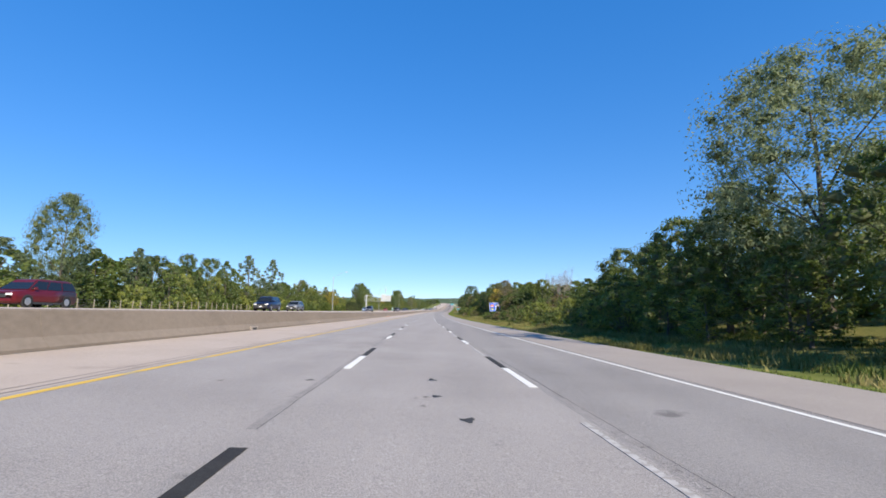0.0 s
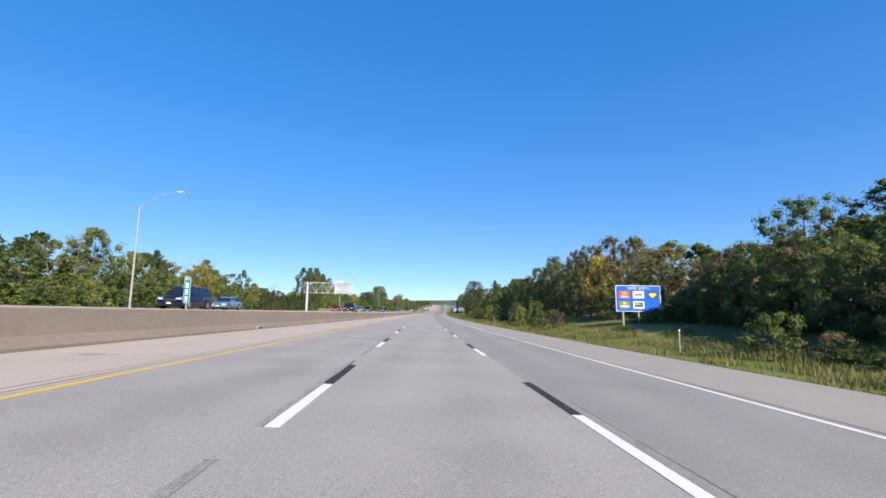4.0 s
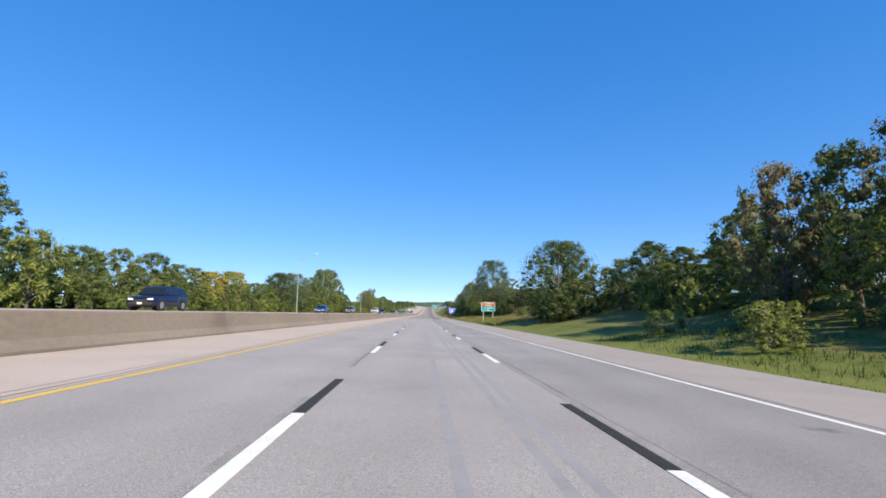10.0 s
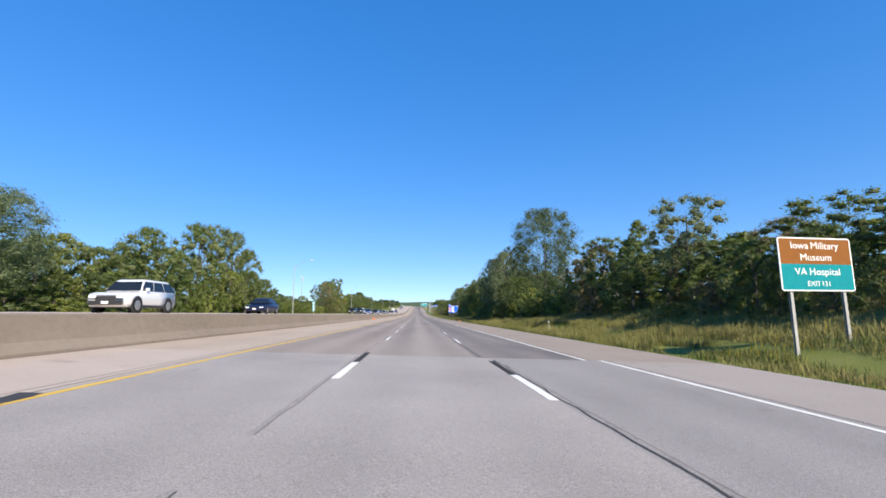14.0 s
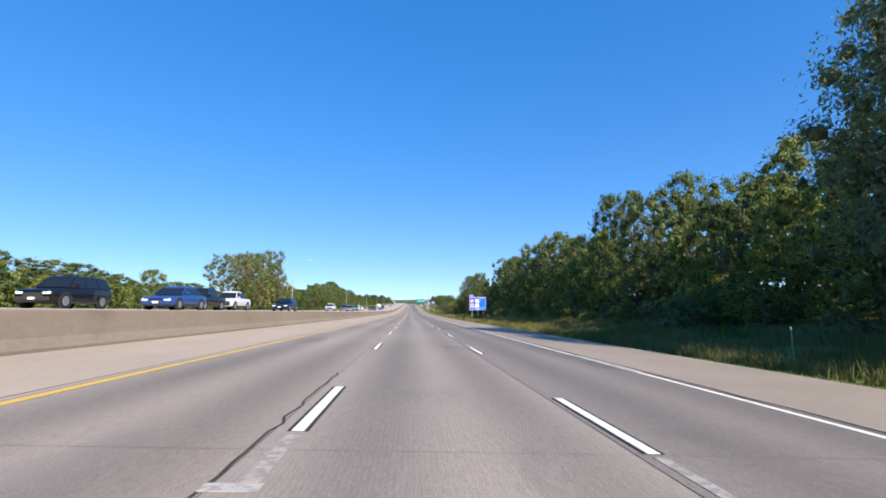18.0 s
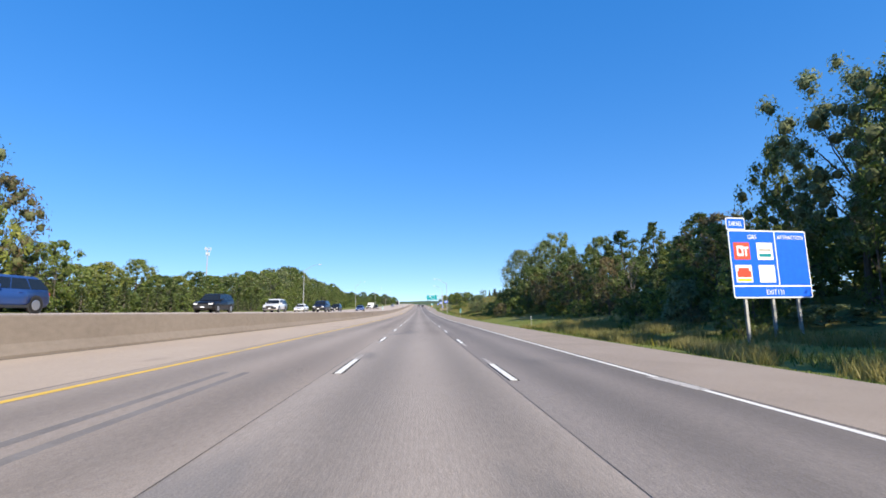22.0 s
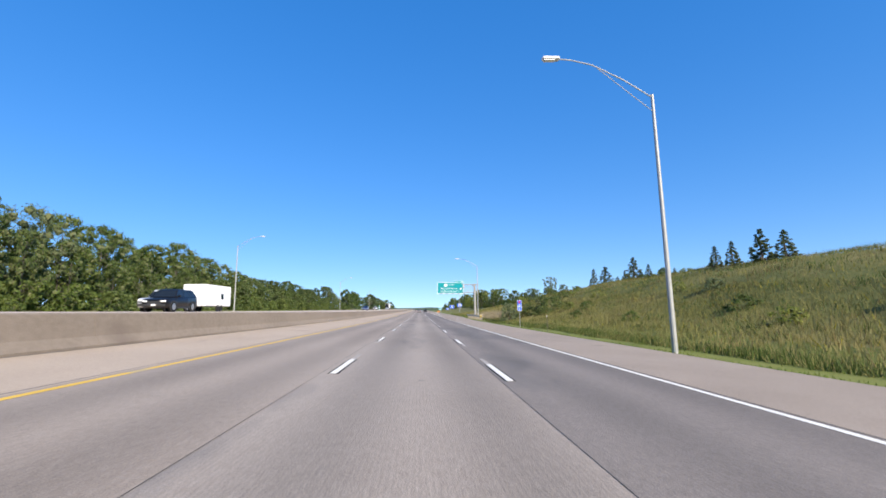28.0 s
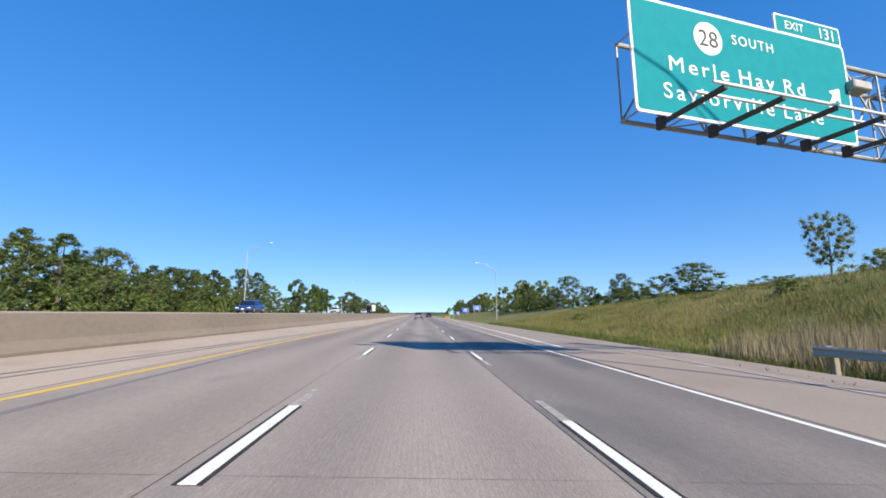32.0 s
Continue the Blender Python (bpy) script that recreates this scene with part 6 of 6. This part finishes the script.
for k, (s, d, h, w) in enumerate(((657, 24, 4.6, 5.5), (661, 22.5, 4.0, 5), (664, 25, 5.2, 6), (668, 22, 3.6, 5), (671, 24.5, 4.6, 5.5), (649, 24.5, 2.6, 4), (645, 23.0, 2.8, 4.5), (676, 23, 3.2, 4.6))):
    tree(("shrub_silver", "shrub_green", "shrub_light")[k % 3], s, d, h, w, "crowding beside the blue sign")
# bushes at the foot of the tall wood
rng = random.Random(57)
for k in range(56):
    tree(("shrub_green", "shrub_deep", "shrub_silver", "shrub_light", "shrub_deep")[k % 5], 548 + k * 1.95 + rng.uniform(-1, 1), rng.uniform(20.5, 27), rng.uniform(1.2, 3.0), rng.uniform(2.6, 4.2), loose="undergrowth")
# dark low brush under the trees round the service sign
rng = random.Random(93)
for k in range(40):
    s = 116 + k * 1.45
    if s < 140:
        tree(("shrub_green", "shrub_brown", "shrub_deep")[k % 3], s, 17.5 + rng.uniform(0, 3.5), rng.uniform(0.7, 2.2), rng.uniform(2.0, 4.0), "low", loose="undergrowth")
    tree(("shrub_deep", "thicket_green", "thicket")[k % 3], s, 25.0 + rng.uniform(0, 3.5), rng.uniform(1.2, 2.2), rng.uniform(3, 4.5), "low", loose="undergrowth")
# dark growth that closes the wood's edge beside the service sign
for k in range(30):
    s = 134 + k * 1.2
    d = 27.6 - 0.17 * (172 - s) + (k * 5 % 4) * 0.8
    tree(("low_deep", "low_brown", "low_deep", "low_green")[k % 4], s, d + 0.6, 3.4 + (k * 7 % 5) * 0.75, 4.6, "dark", loose="understorey")
# brush along the crest of the meadow
rng = random.Random(91)
for k in range(46):
    s = 872 + k * 3.1 + rng.uniform(-1, 1)
    tree(("thicket_green", "thicket", "thicket_light")[k % 3], s, 47 + rng.uniform(-2.5, 2.5), rng.uniform(0.8, 2.0), rng.uniform(2, 4), loose="undergrowth")
for k in range(26):
    tree(("thicket_green", "thicket_light", "thicket")[k % 3], 800 + k * 7.5 + rng.uniform(-2, 2), rng.uniform(19, 40), rng.uniform(0.6, 1.3), rng.uniform(1.6, 3.2), loose="undergrowth")
for k in range(14):
    tree("thicket", 14 + k * 3.6, 32.5 + (k * 5 % 3), 6.0 + (k * 7 % 3), 7.5, loose="undergrowth")
for k in range(12):
    tree("thicket", 731 + k * 4.2, 31.0 + (k * 5 % 4), 5.0 + (k * 7 % 4) * 0.6, 8.0, loose="undergrowth")
# growth between the trunks of the tall trees
for k in range(17):
    tree(("low_green", "low_light", "low_green")[k % 3], 499 + k * 3.0, 23.0 + (k * 5 % 4) * 1.2, 4.0 + (k * 7 % 4) * 0.7, 6.5, loose="understorey")
# low growth behind the service sign
for k in range(12):
    tree(("low_brown", "low_green", "low_deep")[k % 3], 138 + k * 3.6, 28.5 + (k * 5 % 3), 5.0 + (k * 7 % 4), 6.5, loose="understorey")
# low bushes in the clearings
for k in range(14):
    tree(("shrub_silver", "shrub_light", "shrub_brown", "shrub_green")[k % 4], 380 + k * 3.4, 24 + (k * 5 % 7), 1.6 + 0.25 * (k % 4), 3.2, "in rough grass on the bank")
for k in range(8):
    tree(("shrub_deep", "shrub_green")[k % 2], 494 + k * 1.8, 27 + k % 4, 3.2, 4.5, "below the houses")

BROAD = ("oak", "walnut", "ash", "oak", "elm")
LUSH = ("shrub_green", "shrub_light", "shrub_deep")
wood(LEFT_A[:13], -50, ("oak", "poplar", "birch", "walnut", "birch", "poplar", "bare_0"), 11, LUSH, -43, mid=("green", "light", "deep"), spread=1)
wood(LEFT_A[13:], -50, ("oak", "walnut", "birch", "ash", "birch", "bare_1", "walnut"), 12, LUSH, -43, mid=("green", "light", "deep", "green"), spread=1)
wood(LEFT_B[:13], -50, ("oak", "ash", "walnut", "maple", "oak", "elm"), 13, LUSH, -43, mid=("green", "light", "deep"), spread=1, wide=(7, 9.5))
wood(LEFT_B[13:18], -50, ("oak", "walnut", "ash"), 14, LUSH, -43, mid=("green", "light"), spread=1, wide=(8.5, 11))
wood(LEFT_B[18:], -50, BROAD, 15, LUSH, -43, mid=("green", "light"), spread=1)
wood(LEFT_C[:9], -50, BROAD, 16, LUSH, -43, mid=("deep", "green", "deep"), spread=1, wide=(7, 9.5))
wood(LEFT_C[9:], -50, ("oak", "oak", "walnut", "cottonwood", "elm"), 17, LUSH, -42, mid=("deep", "green", "deep"), spread=1, wide=(8, 10.5))
wood(LEFT_D, -50, ("walnut", "walnut", "oak", "spruce"), 18, LUSH, -42, mid=("deep", "deep", "green"), spread=1, wide=(8, 10.5))
tree("lone", 65.5, -50, 16, 8.0, "tall, above the other trees"), tree("poplar", 131, -50, 15, 8.0), tree("poplar", 151, -50, 16.2, 7.0, "standing clear of the others")
tree("bare_0", 145, -52, 13, None), tree("bare_1", 186, -52, 15, None), tree("bare_2", 214, -47, 11, None), tree("bare_0", 268, -50, 10, None), tree("bare_1", 276, -52, 10.5, None)
tree("maple", 205, -43, 8.5, 7, "turning yellow at the edge of the wood")
for k, (s, h) in enumerate(((301, 16.8), (307, 17.2), (312, 17.6), (317, 18.2), (322, 18.6), (328, 16.6), (334, 16.2), (341, 15.5))):
    tree(("birch", "poplar", "birch")[k % 3], s, -50 + (k % 2), h, 7.5, "in a tall dense row")
    tree(("low_green", "low_light")[k % 2], s + 2, -45, h * 0.6, 7.5, loose="understorey")
tree("stately", 437.5, -46.5, 12.6, 12.5, "full and rounded beyond the oncoming lanes"), tree("great", 456.5, -48.5, 13.8, 14.5, "spreading beyond the oncoming lanes"), tree("oak", 488, -48, 15.0, 10.5)
tree("oak", 512, -50, 20.5, 13, "towering over the lower trees"), tree("cottonwood", 521, -50, 21.5, 12, "towering over the lower trees"), tree("walnut", 531, -50, 22.0, 11), tree("oak", 537, -48, 18, 9), tree("oak", 526, -44, 11, 9), tree("walnut", 540, -44, 10, 8), tree("ash", 516, -44, 10, 8)
for k, (s, h) in enumerate(((642, 14.5), (649, 15.5), (656, 15.5), (663, 17.5), (670, 18.0), (677, 20.0), (686, 16.5))):
    tree(("cottonwood", "russet", "oak", "cottonwood", "elm")[k % 5], s, -49 + (k % 3), h, 9.5)
    tree(("low_green", "low_brown", "low_light")[k % 3], s + 3, -44, h * 0.55, 7, loose="understorey")
for k in range(16):
    tree("cedar", 690 + k * 4.2, -41.5, 3.2 + (k * 7 % 5) * 0.35, 2.2, "in a row beyond the road")
for k in range(12):
    tree("cedar", 238 + k * 4.0, -42.5, 4.4 + (k * 7 % 5) * 0.35, 3.0, "in a clipped row beyond the road")

# thicket that closes the view below the far crowns
rng = random.Random(55)
for k in range(204):
    s = 20 + k * 5.2
    tree("thicket", s, -53.5 + rng.uniform(-1.5, 1.5), rng.uniform(3.6, 5.5), rng.uniform(7.5, 9.5), loose="undergrowth")
    if (k % 2 or 545 < s < 740) and (40 < s < 98 or 150 < s < 370 or 425 < s < 775):
        tree("thicket", s, 35.0 + rng.uniform(-1.5, 1.5), rng.uniform(4, 6), rng.uniform(7.5, 9.5), loose="undergrowth")
# distant woods on both sides
rng = random.Random(77)
for k in range(84):
    s = 1085 + k * 15 + rng.uniform(-4, 4)
    for side in (-1, 1):
        d = side * (44 + rng.uniform(-4, 10) + max(0, (s - 1300)) * 0.012)
        tree(("far_oak", "far_walnut", "far_ash", "far_oak", "far_poplar")[int(rng.random() * 5)], s, d, rng.uniform(8.5, 13), rng.uniform(9, 13), loose="distant_woods")
for k in range(16):
    s = 985 + k * 7
    tree(("low_green", "oak", "low_deep", "low_light", "walnut", "low_green", "lone")[k % 7], s + rng.uniform(-3, 3), 50 - k * 0.8 + rng.uniform(-4, 4), 3.2 + (k * 5 % 7) * 0.6, 5.5 + (k * 3 % 4) * 1.3, "on the far ridge")
    tree(("thicket_green", "thicket", "thicket_light")[k % 3], s + 3.5, 46 - k * 0.8 + rng.uniform(-3, 3), 2.4, 6.0, loose="distant_woods")
tree("spruce", 1060, 34, 9, 6, "dark and broad beside the far signs"), tree("ash", 1075, 36, 11, 9), tree("oak", 1050, 44, 10, 10)
join_loose("understorey", LOOSE["understorey"], "tangled young trees and low growth below the woods", "understorey")
join_loose("undergrowth", LOOSE["undergrowth"], "low bushes along the edge of the woods", "undergrowth")
join_loose("distant_woods", LOOSE["distant_woods"], "far green woods on both sides of the road", "woods")
# wooded ridge on the horizon
bm = bmesh.new()
low, high = [], []
for k in range(121):
    x = -3600 + k * 60
    y = 3300 + 300 * math.cos(k * 0.11)
    h = 118 + 14 * noise.noise((k * 0.13, 0, 3)) + 5 * noise.noise((k * 0.7, 0, 9))
    low.append(bm.verts.new((x, y - 420, -20))), high.append(bm.verts.new((x, y, h)))
for k in range(120):
    bm.faces.new((low[k], low[k + 1], high[k + 1], high[k]))
M_RIDGE = material("far_woods", ((0.045, 0.07, 0.04), (0.075, 0.105, 0.06)), 0.01, 0.08, 0.95, 0)
tagged(part("backdrop_ridge", bm, M_RIDGE), "distant wooded ridge on the horizon", "ridge", kind="structure")


# ---- grass ----
def blades(name, s0, s1, d0, d1, count, h0, h1, mat, label, seed, width=0.05, lean=0.25, clump=0.0):
    """Standing grass as one object: tapered blades."""
    rng = random.Random(seed)
    verts, faces = [], []
    made = 0
    while made < count:
        s, d = rng.uniform(s0, s1), d0 + (d1 - d0) * rng.random()
        if clump and noise.noise((s * 0.22, d * 0.5, seed)) < clump * rng.random() - 0.1:
            made += 0.25
            continue
        made += 1
        p = place(s, d, ground_z(s, d) - 0.03)
        h, a = rng.uniform(h0, h1) * (1 + 0.5 * noise.noise((s * 0.35, d * 0.6, 4 + seed))), rng.random() * math.tau
        w = width * (0.6 + 0.8 * rng.random())
        dx, dy = math.cos(a) * w, math.sin(a) * w
        lx, ly = rng.gauss(0, lean) * h, rng.gauss(0, lean) * h
        i = len(verts)
        verts += [(p.x - dx, p.y - dy, p.z), (p.x + dx, p.y + dy, p.z), (p.x + lx, p.y + ly, p.z + h)]
        faces.append((i, i + 1, i + 2))
    me = bpy.data.meshes.new(name)
    me.from_pydata(verts, [], faces)
    me.materials.append(mat)
    ob = new(name, me)
    return tagged(ob, label, "grass", kind="stuff")


# (s range, d range, count, heights, material, width, clumps): mown strip, straw grass, weeds
blades("verge_grass", 0, 1010, 9.35, 12.6, 90000, 0.05, 0.16, M_BLADE, "uneven green verge grass along the shoulder", 1, 0.025)
blades("lawn_grass", 676, 736, 12.6, 24, 30000, 0.03, 0.1, M_BLADE, "short mown lawn grass on the bank", 13, 0.02)
blades("lawn_grass", 326, 386, 12.6, 28, 30000, 0.03, 0.1, M_BLADE, "short mown lawn grass on the bank", 14, 0.02)
blades("lawn_grass", 284, 326, 12.4, 18, 14000, 0.04, 0.12, M_BLADE, "short mown lawn grass on the bank", 20, 0.02)
blades("straw_grass", 5, 286, 12.4, 18, 66000, 0.18, 0.5, M_TALL, "pale seeding grass before the bushes", 2, 0.035, 0.3, 0.3)
blades("straw_grass", 430, 690, 12.6, 20, 150000, 0.25, 0.8, M_TALL, "pale seeding grass and weeds on the bank", 3, 0.022, 0.3, 0.15)
blades("straw_grass", 732, 800, 12.8, 22, 36000, 0.15, 0.55, M_TALL, "pale seeding grass and weeds on the bank", 15, 0.03, 0.3, 0.3)
blades("green_weeds", 732, 800, 13.5, 24, 30000, 0.15, 0.6, M_WEED, "lush green weeds before the bushes", 16, 0.04, 0.35, 0.6)
blades("green_weeds", 5, 326, 13.8, 22, 45000, 0.15, 0.55, M_WEED, "lush green weeds before the bushes", 12, 0.03, 0.35, 0.9)
blades("straw_grass", 384, 430, 12.0, 20, 24000, 0.12, 0.45, M_TALL, "rough seeding grass and weeds on the bank", 19, 0.024, 0.3, 0.3)
blades("green_weeds", 383, 690, 12.4, 22, 52000, 0.15, 0.55, M_WEED, "lush green weeds before the bushes", 18, 0.03, 0.35, 0.9)
blades("goldenrod", 380, 690, 14, 22, 5000, 0.4, 0.75, M_GOLDENROD, "yellow goldenrod in patches on the bank", 11, 0.03, 0.25, 2.2)
blades("meadow_grass", 380, 500, 19, 36, 45000, 0.2, 0.6, M_TALL, "rough meadow grass on the bank", 4, 0.04, 0.3)
blades("meadow_grass", 775, 1010, 13.9, 30, 150000, 0.18, 0.5, M_TALL, "mixed meadow grass on the bank", 5, 0.022, 0.3)
blades("meadow_grass", 775, 1010, 30, 50, 60000, 0.12, 0.36, M_TALL, "mixed meadow grass on the crest", 6, 0.028, 0.3)
blades("meadow_weeds", 775, 1010, 13.4, 44, 60000, 0.2, 0.6, M_WEED, "lush green weeds among the meadow grass", 7, 0.03, 0.35, 1.1)
blades("reddish_grass", 775, 1010, 14.0, 46, 50000, 0.25, 0.6, M_RUSTGRASS, "reddish brown seeding grass in patches", 8, 0.02, 0.25, 1.1)
blades("goldenrod", 775, 1010, 17, 40, 9000, 0.3, 0.55, M_GOLDENROD, "yellow goldenrod in patches on the bank", 9, 0.03, 0.5, 2.6)
blades("pale_reeds", 900, 938, 14.6, 20, 11000, 0.8, 1.5, M_REED, "tall pale straw reeds behind the guard rail", 17, 0.02, 0.14)
blades("reed_fringe", 775, 1010, 13.9, 15.6, 30000, 0.2, 0.5, M_WEED, "taller dark grass at the foot of the bank", 10, 0.022, 0.2)


# ---- wear on the road ----
def mark_along(name, points, width, mat, label, category="road mark", lift=0.0015):
    """A worn band on the road through (s, d) points."""
    bm = bmesh.new()
    rows = []
    for (s, d) in points:
        rows.append([bm.verts.new(place(s, d + k * width / 2, road_z(d + k * width / 2) + lift)) for k in (-1, 1)])
    for a, b in zip(rows, rows[1:]):
        bm.faces.new((a[0], a[1], b[1], b[0]))
    return tagged(part(name, bm, mat), label, category, "marks on the road", "structure")


def glide(s0, d0, s1, d1, bow=0.0, n=12):
    return [(s0 + (s1 - s0) * k / n, d0 + (d1 - d0) * k / n + bow * math.sin(math.pi * k / n)) for k in range(n + 1)]


# exit lane: outer line and dotted divider
mark_along("edge_line_white", [(858, 5.7), (868, 5.92), (876, 6.15), (884, 6.55), (894, 7.6), (905, 8.45), (1400, 8.6)], 0.12, M_OLDWHITE, "solid white line along the exit lane", "road line", 0.004)
mark_along("edge_line_old", glide(861, 4.84, 897, 4.86, 0.0, 12), 0.12, M_OLDWHITE, "dull worn line under the dotted exit line", "road line", 0.002)
bm = bmesh.new()
rows = []
for s in stations(850, 1400, 5.0):
    out = 9.32 + 1.6 * max(0.0, min(1.0, (s - 884) / 45))
    rows.append([bm.verts.new(place(s, d, road_z(d) + z)) for d, z in ((9.28, 0.004), (out, 0.004), (out + 0.2, -0.5))])
for a, b in zip(rows, rows[1:]):
    bm.faces.new((a[0], a[1], b[1], b[0])), bm.faces.new((a[1], a[2], b[2], b[1]))
tagged(part("shoulder_exit", bm, M_SHOULDER_D), "concrete shoulder of the exit lane", "shoulder", kind="structure")
mark_along("gore_line", [(935, 6.2), (1000, 7.4), (1080, 10.0)], 0.2, M_WHITE, "white gore line where the exit parts", "road line", 0.006)
# painted bars across the right lane
bm = bmesh.new()
box(bm, -1.6, 1.6, 0, 0.32, 0, 0.005)
tagged(part("painted_bar", bm, M_OLDWHITE, at=on(751.05, 3.1, road_z(3.1) + 0.004, 0, True) @ Matrix.Rotation(math.atan(CROSS), 4, "Y")), "white painted bar across the outer lane", "road mark", kind="structure")
for s, d, w in ((724.8, -1.65, 0.66), (496.0, -2.07, 0.5), (498.2, -2.02, 0.5), (520.7, -1.8, 0.4), (509.8, -1.8, 0.6), (582.8, -3.6, 1.1), (582.0, 5.5, 0.7), (582.9, 7.6, 1.0), (583.3, 7.9, 0.6), (927.7, 8.15, 0.5), (719.5, 9.0, 0.5)):
    if w:
        bm = bmesh.new()
        box(bm, -w / 2, w / 2, 0, 0.16, 0, 0.004)
        tagged(part("painted_bar", bm, M_OLDWHITE, at=on(s, d, road_z(d) + 0.004, 0, True) @ Matrix.Rotation(math.atan(CROSS), 4, "Y")), "worn white paint patch on the road", "road mark", "marks on the road", "structure")
# skid marks and tyre tracks
for pts in (glide(240, 0.35, 345, 0.75, 0.2), glide(240, 0.62, 345, 1.0, 0.2), glide(262, -0.35, 318, 0.05, 0.1)):
    mark_along("skid_mark", pts, 0.13, M_SKID, "long faint dark skid mark in the lane", lift=0.0012)
for s0, d0, s1, d1 in ((18, -4.6, 75, -3.7), (28, -3.9, 72, -3.4), (188, -4.5, 236, -3.6), (176, -3.6, 215, -3.9), (560, -3.0, 640, -3.9), (560, -2.6, 640, -3.5), (700, -3.6, 745, -3.4), (880, -4.3, 930, -5.0), (565, 3.7, 604, 3.2)):
    mark_along("tyre_track", glide(s0, d0, s1, d1, 0.15), 0.15, M_SKID if s0 < JOIN else M_TYRE_MARK, "faint dark tyre track on the pavement", lift=0.0012)
for d0, d1 in ((-7.7, -5.5), (-7.3, -5.2)):
    mark_along("tar_seam", glide(917, d0, 957, d1, 0.1), 0.11, M_TYRE_MARK, "dark tarred seam slanting over the inner shoulder", lift=0.0045)
for d0, d1 in ((-6.75, -5.6), (-6.45, -5.45)):
    mark_along("tar_seam", glide(54, d0, 92, d1, 0.06), 0.09, M_TYRE_MARK, "dark tarred seam along the inner shoulder", lift=0.0045)
mark_along("tar_seam", glide(56, 7.5, 92, 5.75, 0.0), 0.06, M_TYRE_MARK, "dark crack slanting over the outer shoulder", lift=0.0045)
rough_edge = random.Random(47)
for s0, s1, d, w in ((519, 527, -1.99, 0.035), (521, 546, 5.22, 0.07), (558, 590, 5.2, 0.06), (748, 770, 5.2, 0.07), (925, 965, 5.15, 0.06), (826, 850, -2.0, 0.02), (418, 424, 1.7, 0.04)):
    mark_along("tar_seam", [(s0 + (s1 - s0) * k / 24, d + rough_edge.gauss(0, 0.02)) for k in range(25)], w, M_JOINT, "ragged dark crack along a joint of the concrete", lift=0.0045)
for s0, d0, s1, d1, w in ((638.5, 4.95, 640.2, 4.85, 0.3), (756.3, 4.8, 758.9, 4.75, 0.26), (563, 5.3, 569, 5.25, 0.2), (528.5, 5.0, 533, 5.0, 0.22)):
    mark_along("paint_smear", glide(s0, d0, s1, d1, 0.03, 6), w, M_OLDWHITE, "spilt white paint along the edge line", lift=0.006)
mark_along("tar_patch", [(409.2, -5.72), (409.6, -5.6), (410.2, -5.62), (410.5, -5.7)], 0.34, M_JOINT, "black tar patch beside the yellow line", lift=0.006)
# ragged joints with crumbling edges
rng = random.Random(31)
for d, wide in ((-1.97, 0.13), (2.05, 0.17)):
    s = -20.0
    while s < JOIN - 3:
        L = min(rng.uniform(4, 11), JOIN - 0.5 - s)
        mark_along("crumbled_seam", [(s + q * L / 10, d + rng.gauss(0, 0.006)) for q in range(11)], wide * rng.uniform(0.5, 1.3), M_SEAM, "crumbling seam between two lanes", lift=0.001)
        mark_along("seam", [(s + q * L / 10, d + 0.04 + rng.gauss(0, 0.01)) for q in range(11)], rng.uniform(0.008, 0.028), M_JOINT if rng.random() < 0.35 else M_TYRE_MARK, "ragged open seam between two lanes", lift=0.0018)
        s += L + (0.0 if d > 0 else rng.uniform(0, 4))
mark_along("seam", [(403 + q * 0.6, 1.98 + rng.gauss(0, 0.02)) for q in range(25)], 0.045, M_JOINT, "wide black seam before the concrete", lift=0.0022)
# transverse joints of the slabs
s = JOIN
while s < 1100:
    bm = bmesh.new()
    rows = [[bm.verts.new(place(s + q, d, road_z(d) + 0.003)) for q in (0, 0.006)] for d in (-9.4, -5.6, -2, 2, 5.6, 9.2)]
    for a, b in zip(rows, rows[1:]):
        bm.faces.new((a[0], b[0], b[1], a[1]))
    tagged(part("slab_joint", bm, M_TYRE_MARK), "fine sawn joint across the concrete slabs", "joint", "slab joints", "structure")
    s += 6.1 * rng.choice((1, 1, 2, 2, 3))


def blot(s, d, r, seed, mat, label):
    bm = bmesh.new()
    c = bm.verts.new(place(s, d, road_z(d) + 0.004))
    ring = []
    for k in range(12):
        a = k * math.tau / 12
        rr = r * (0.6 + 0.7 * abs(noise.noise((math.cos(a) * 1.7 + seed, math.sin(a) * 1.7, seed * 0.37))) + 0.25 * math.sin(seed + 3 * a))
        dd = d + rr * math.cos(a)
        ring.append(bm.verts.new(place(s + rr * 1.5 * math.sin(a), dd, road_z(dd) + 0.004)))
    for k in range(12):
        bm.faces.new((c, ring[k], ring[(k + 1) % 12]))
    tagged(part("oil_stain", bm, mat), label, "stain", "stains on the road", "structure")


for k in range(64):
    s = rng.uniform(3, 90) if k < 36 else rng.uniform(90, 930)
    d = rng.choice((-3.7, 0.0, 0.0, 0.2, 3.7, -1.7, 1.7)) + rng.gauss(0, 0.35)
    blot(s, d, rng.uniform(0.02, 0.075), k, M_JOINT if k % 3 == 0 else M_TYRE_MARK, "dark stain or tar spot on the lane")
for s, d, r in ((9.0, 0.0, 0.12), (7.2, 0.02, 0.1), (5.6, 0.35, 0.12), (30.5, -0.1, 0.16), (545.5, 3.4, 0.14)):
    blot(s, d, r, s, M_JOINT, "dark tar spot in the middle of the lane")
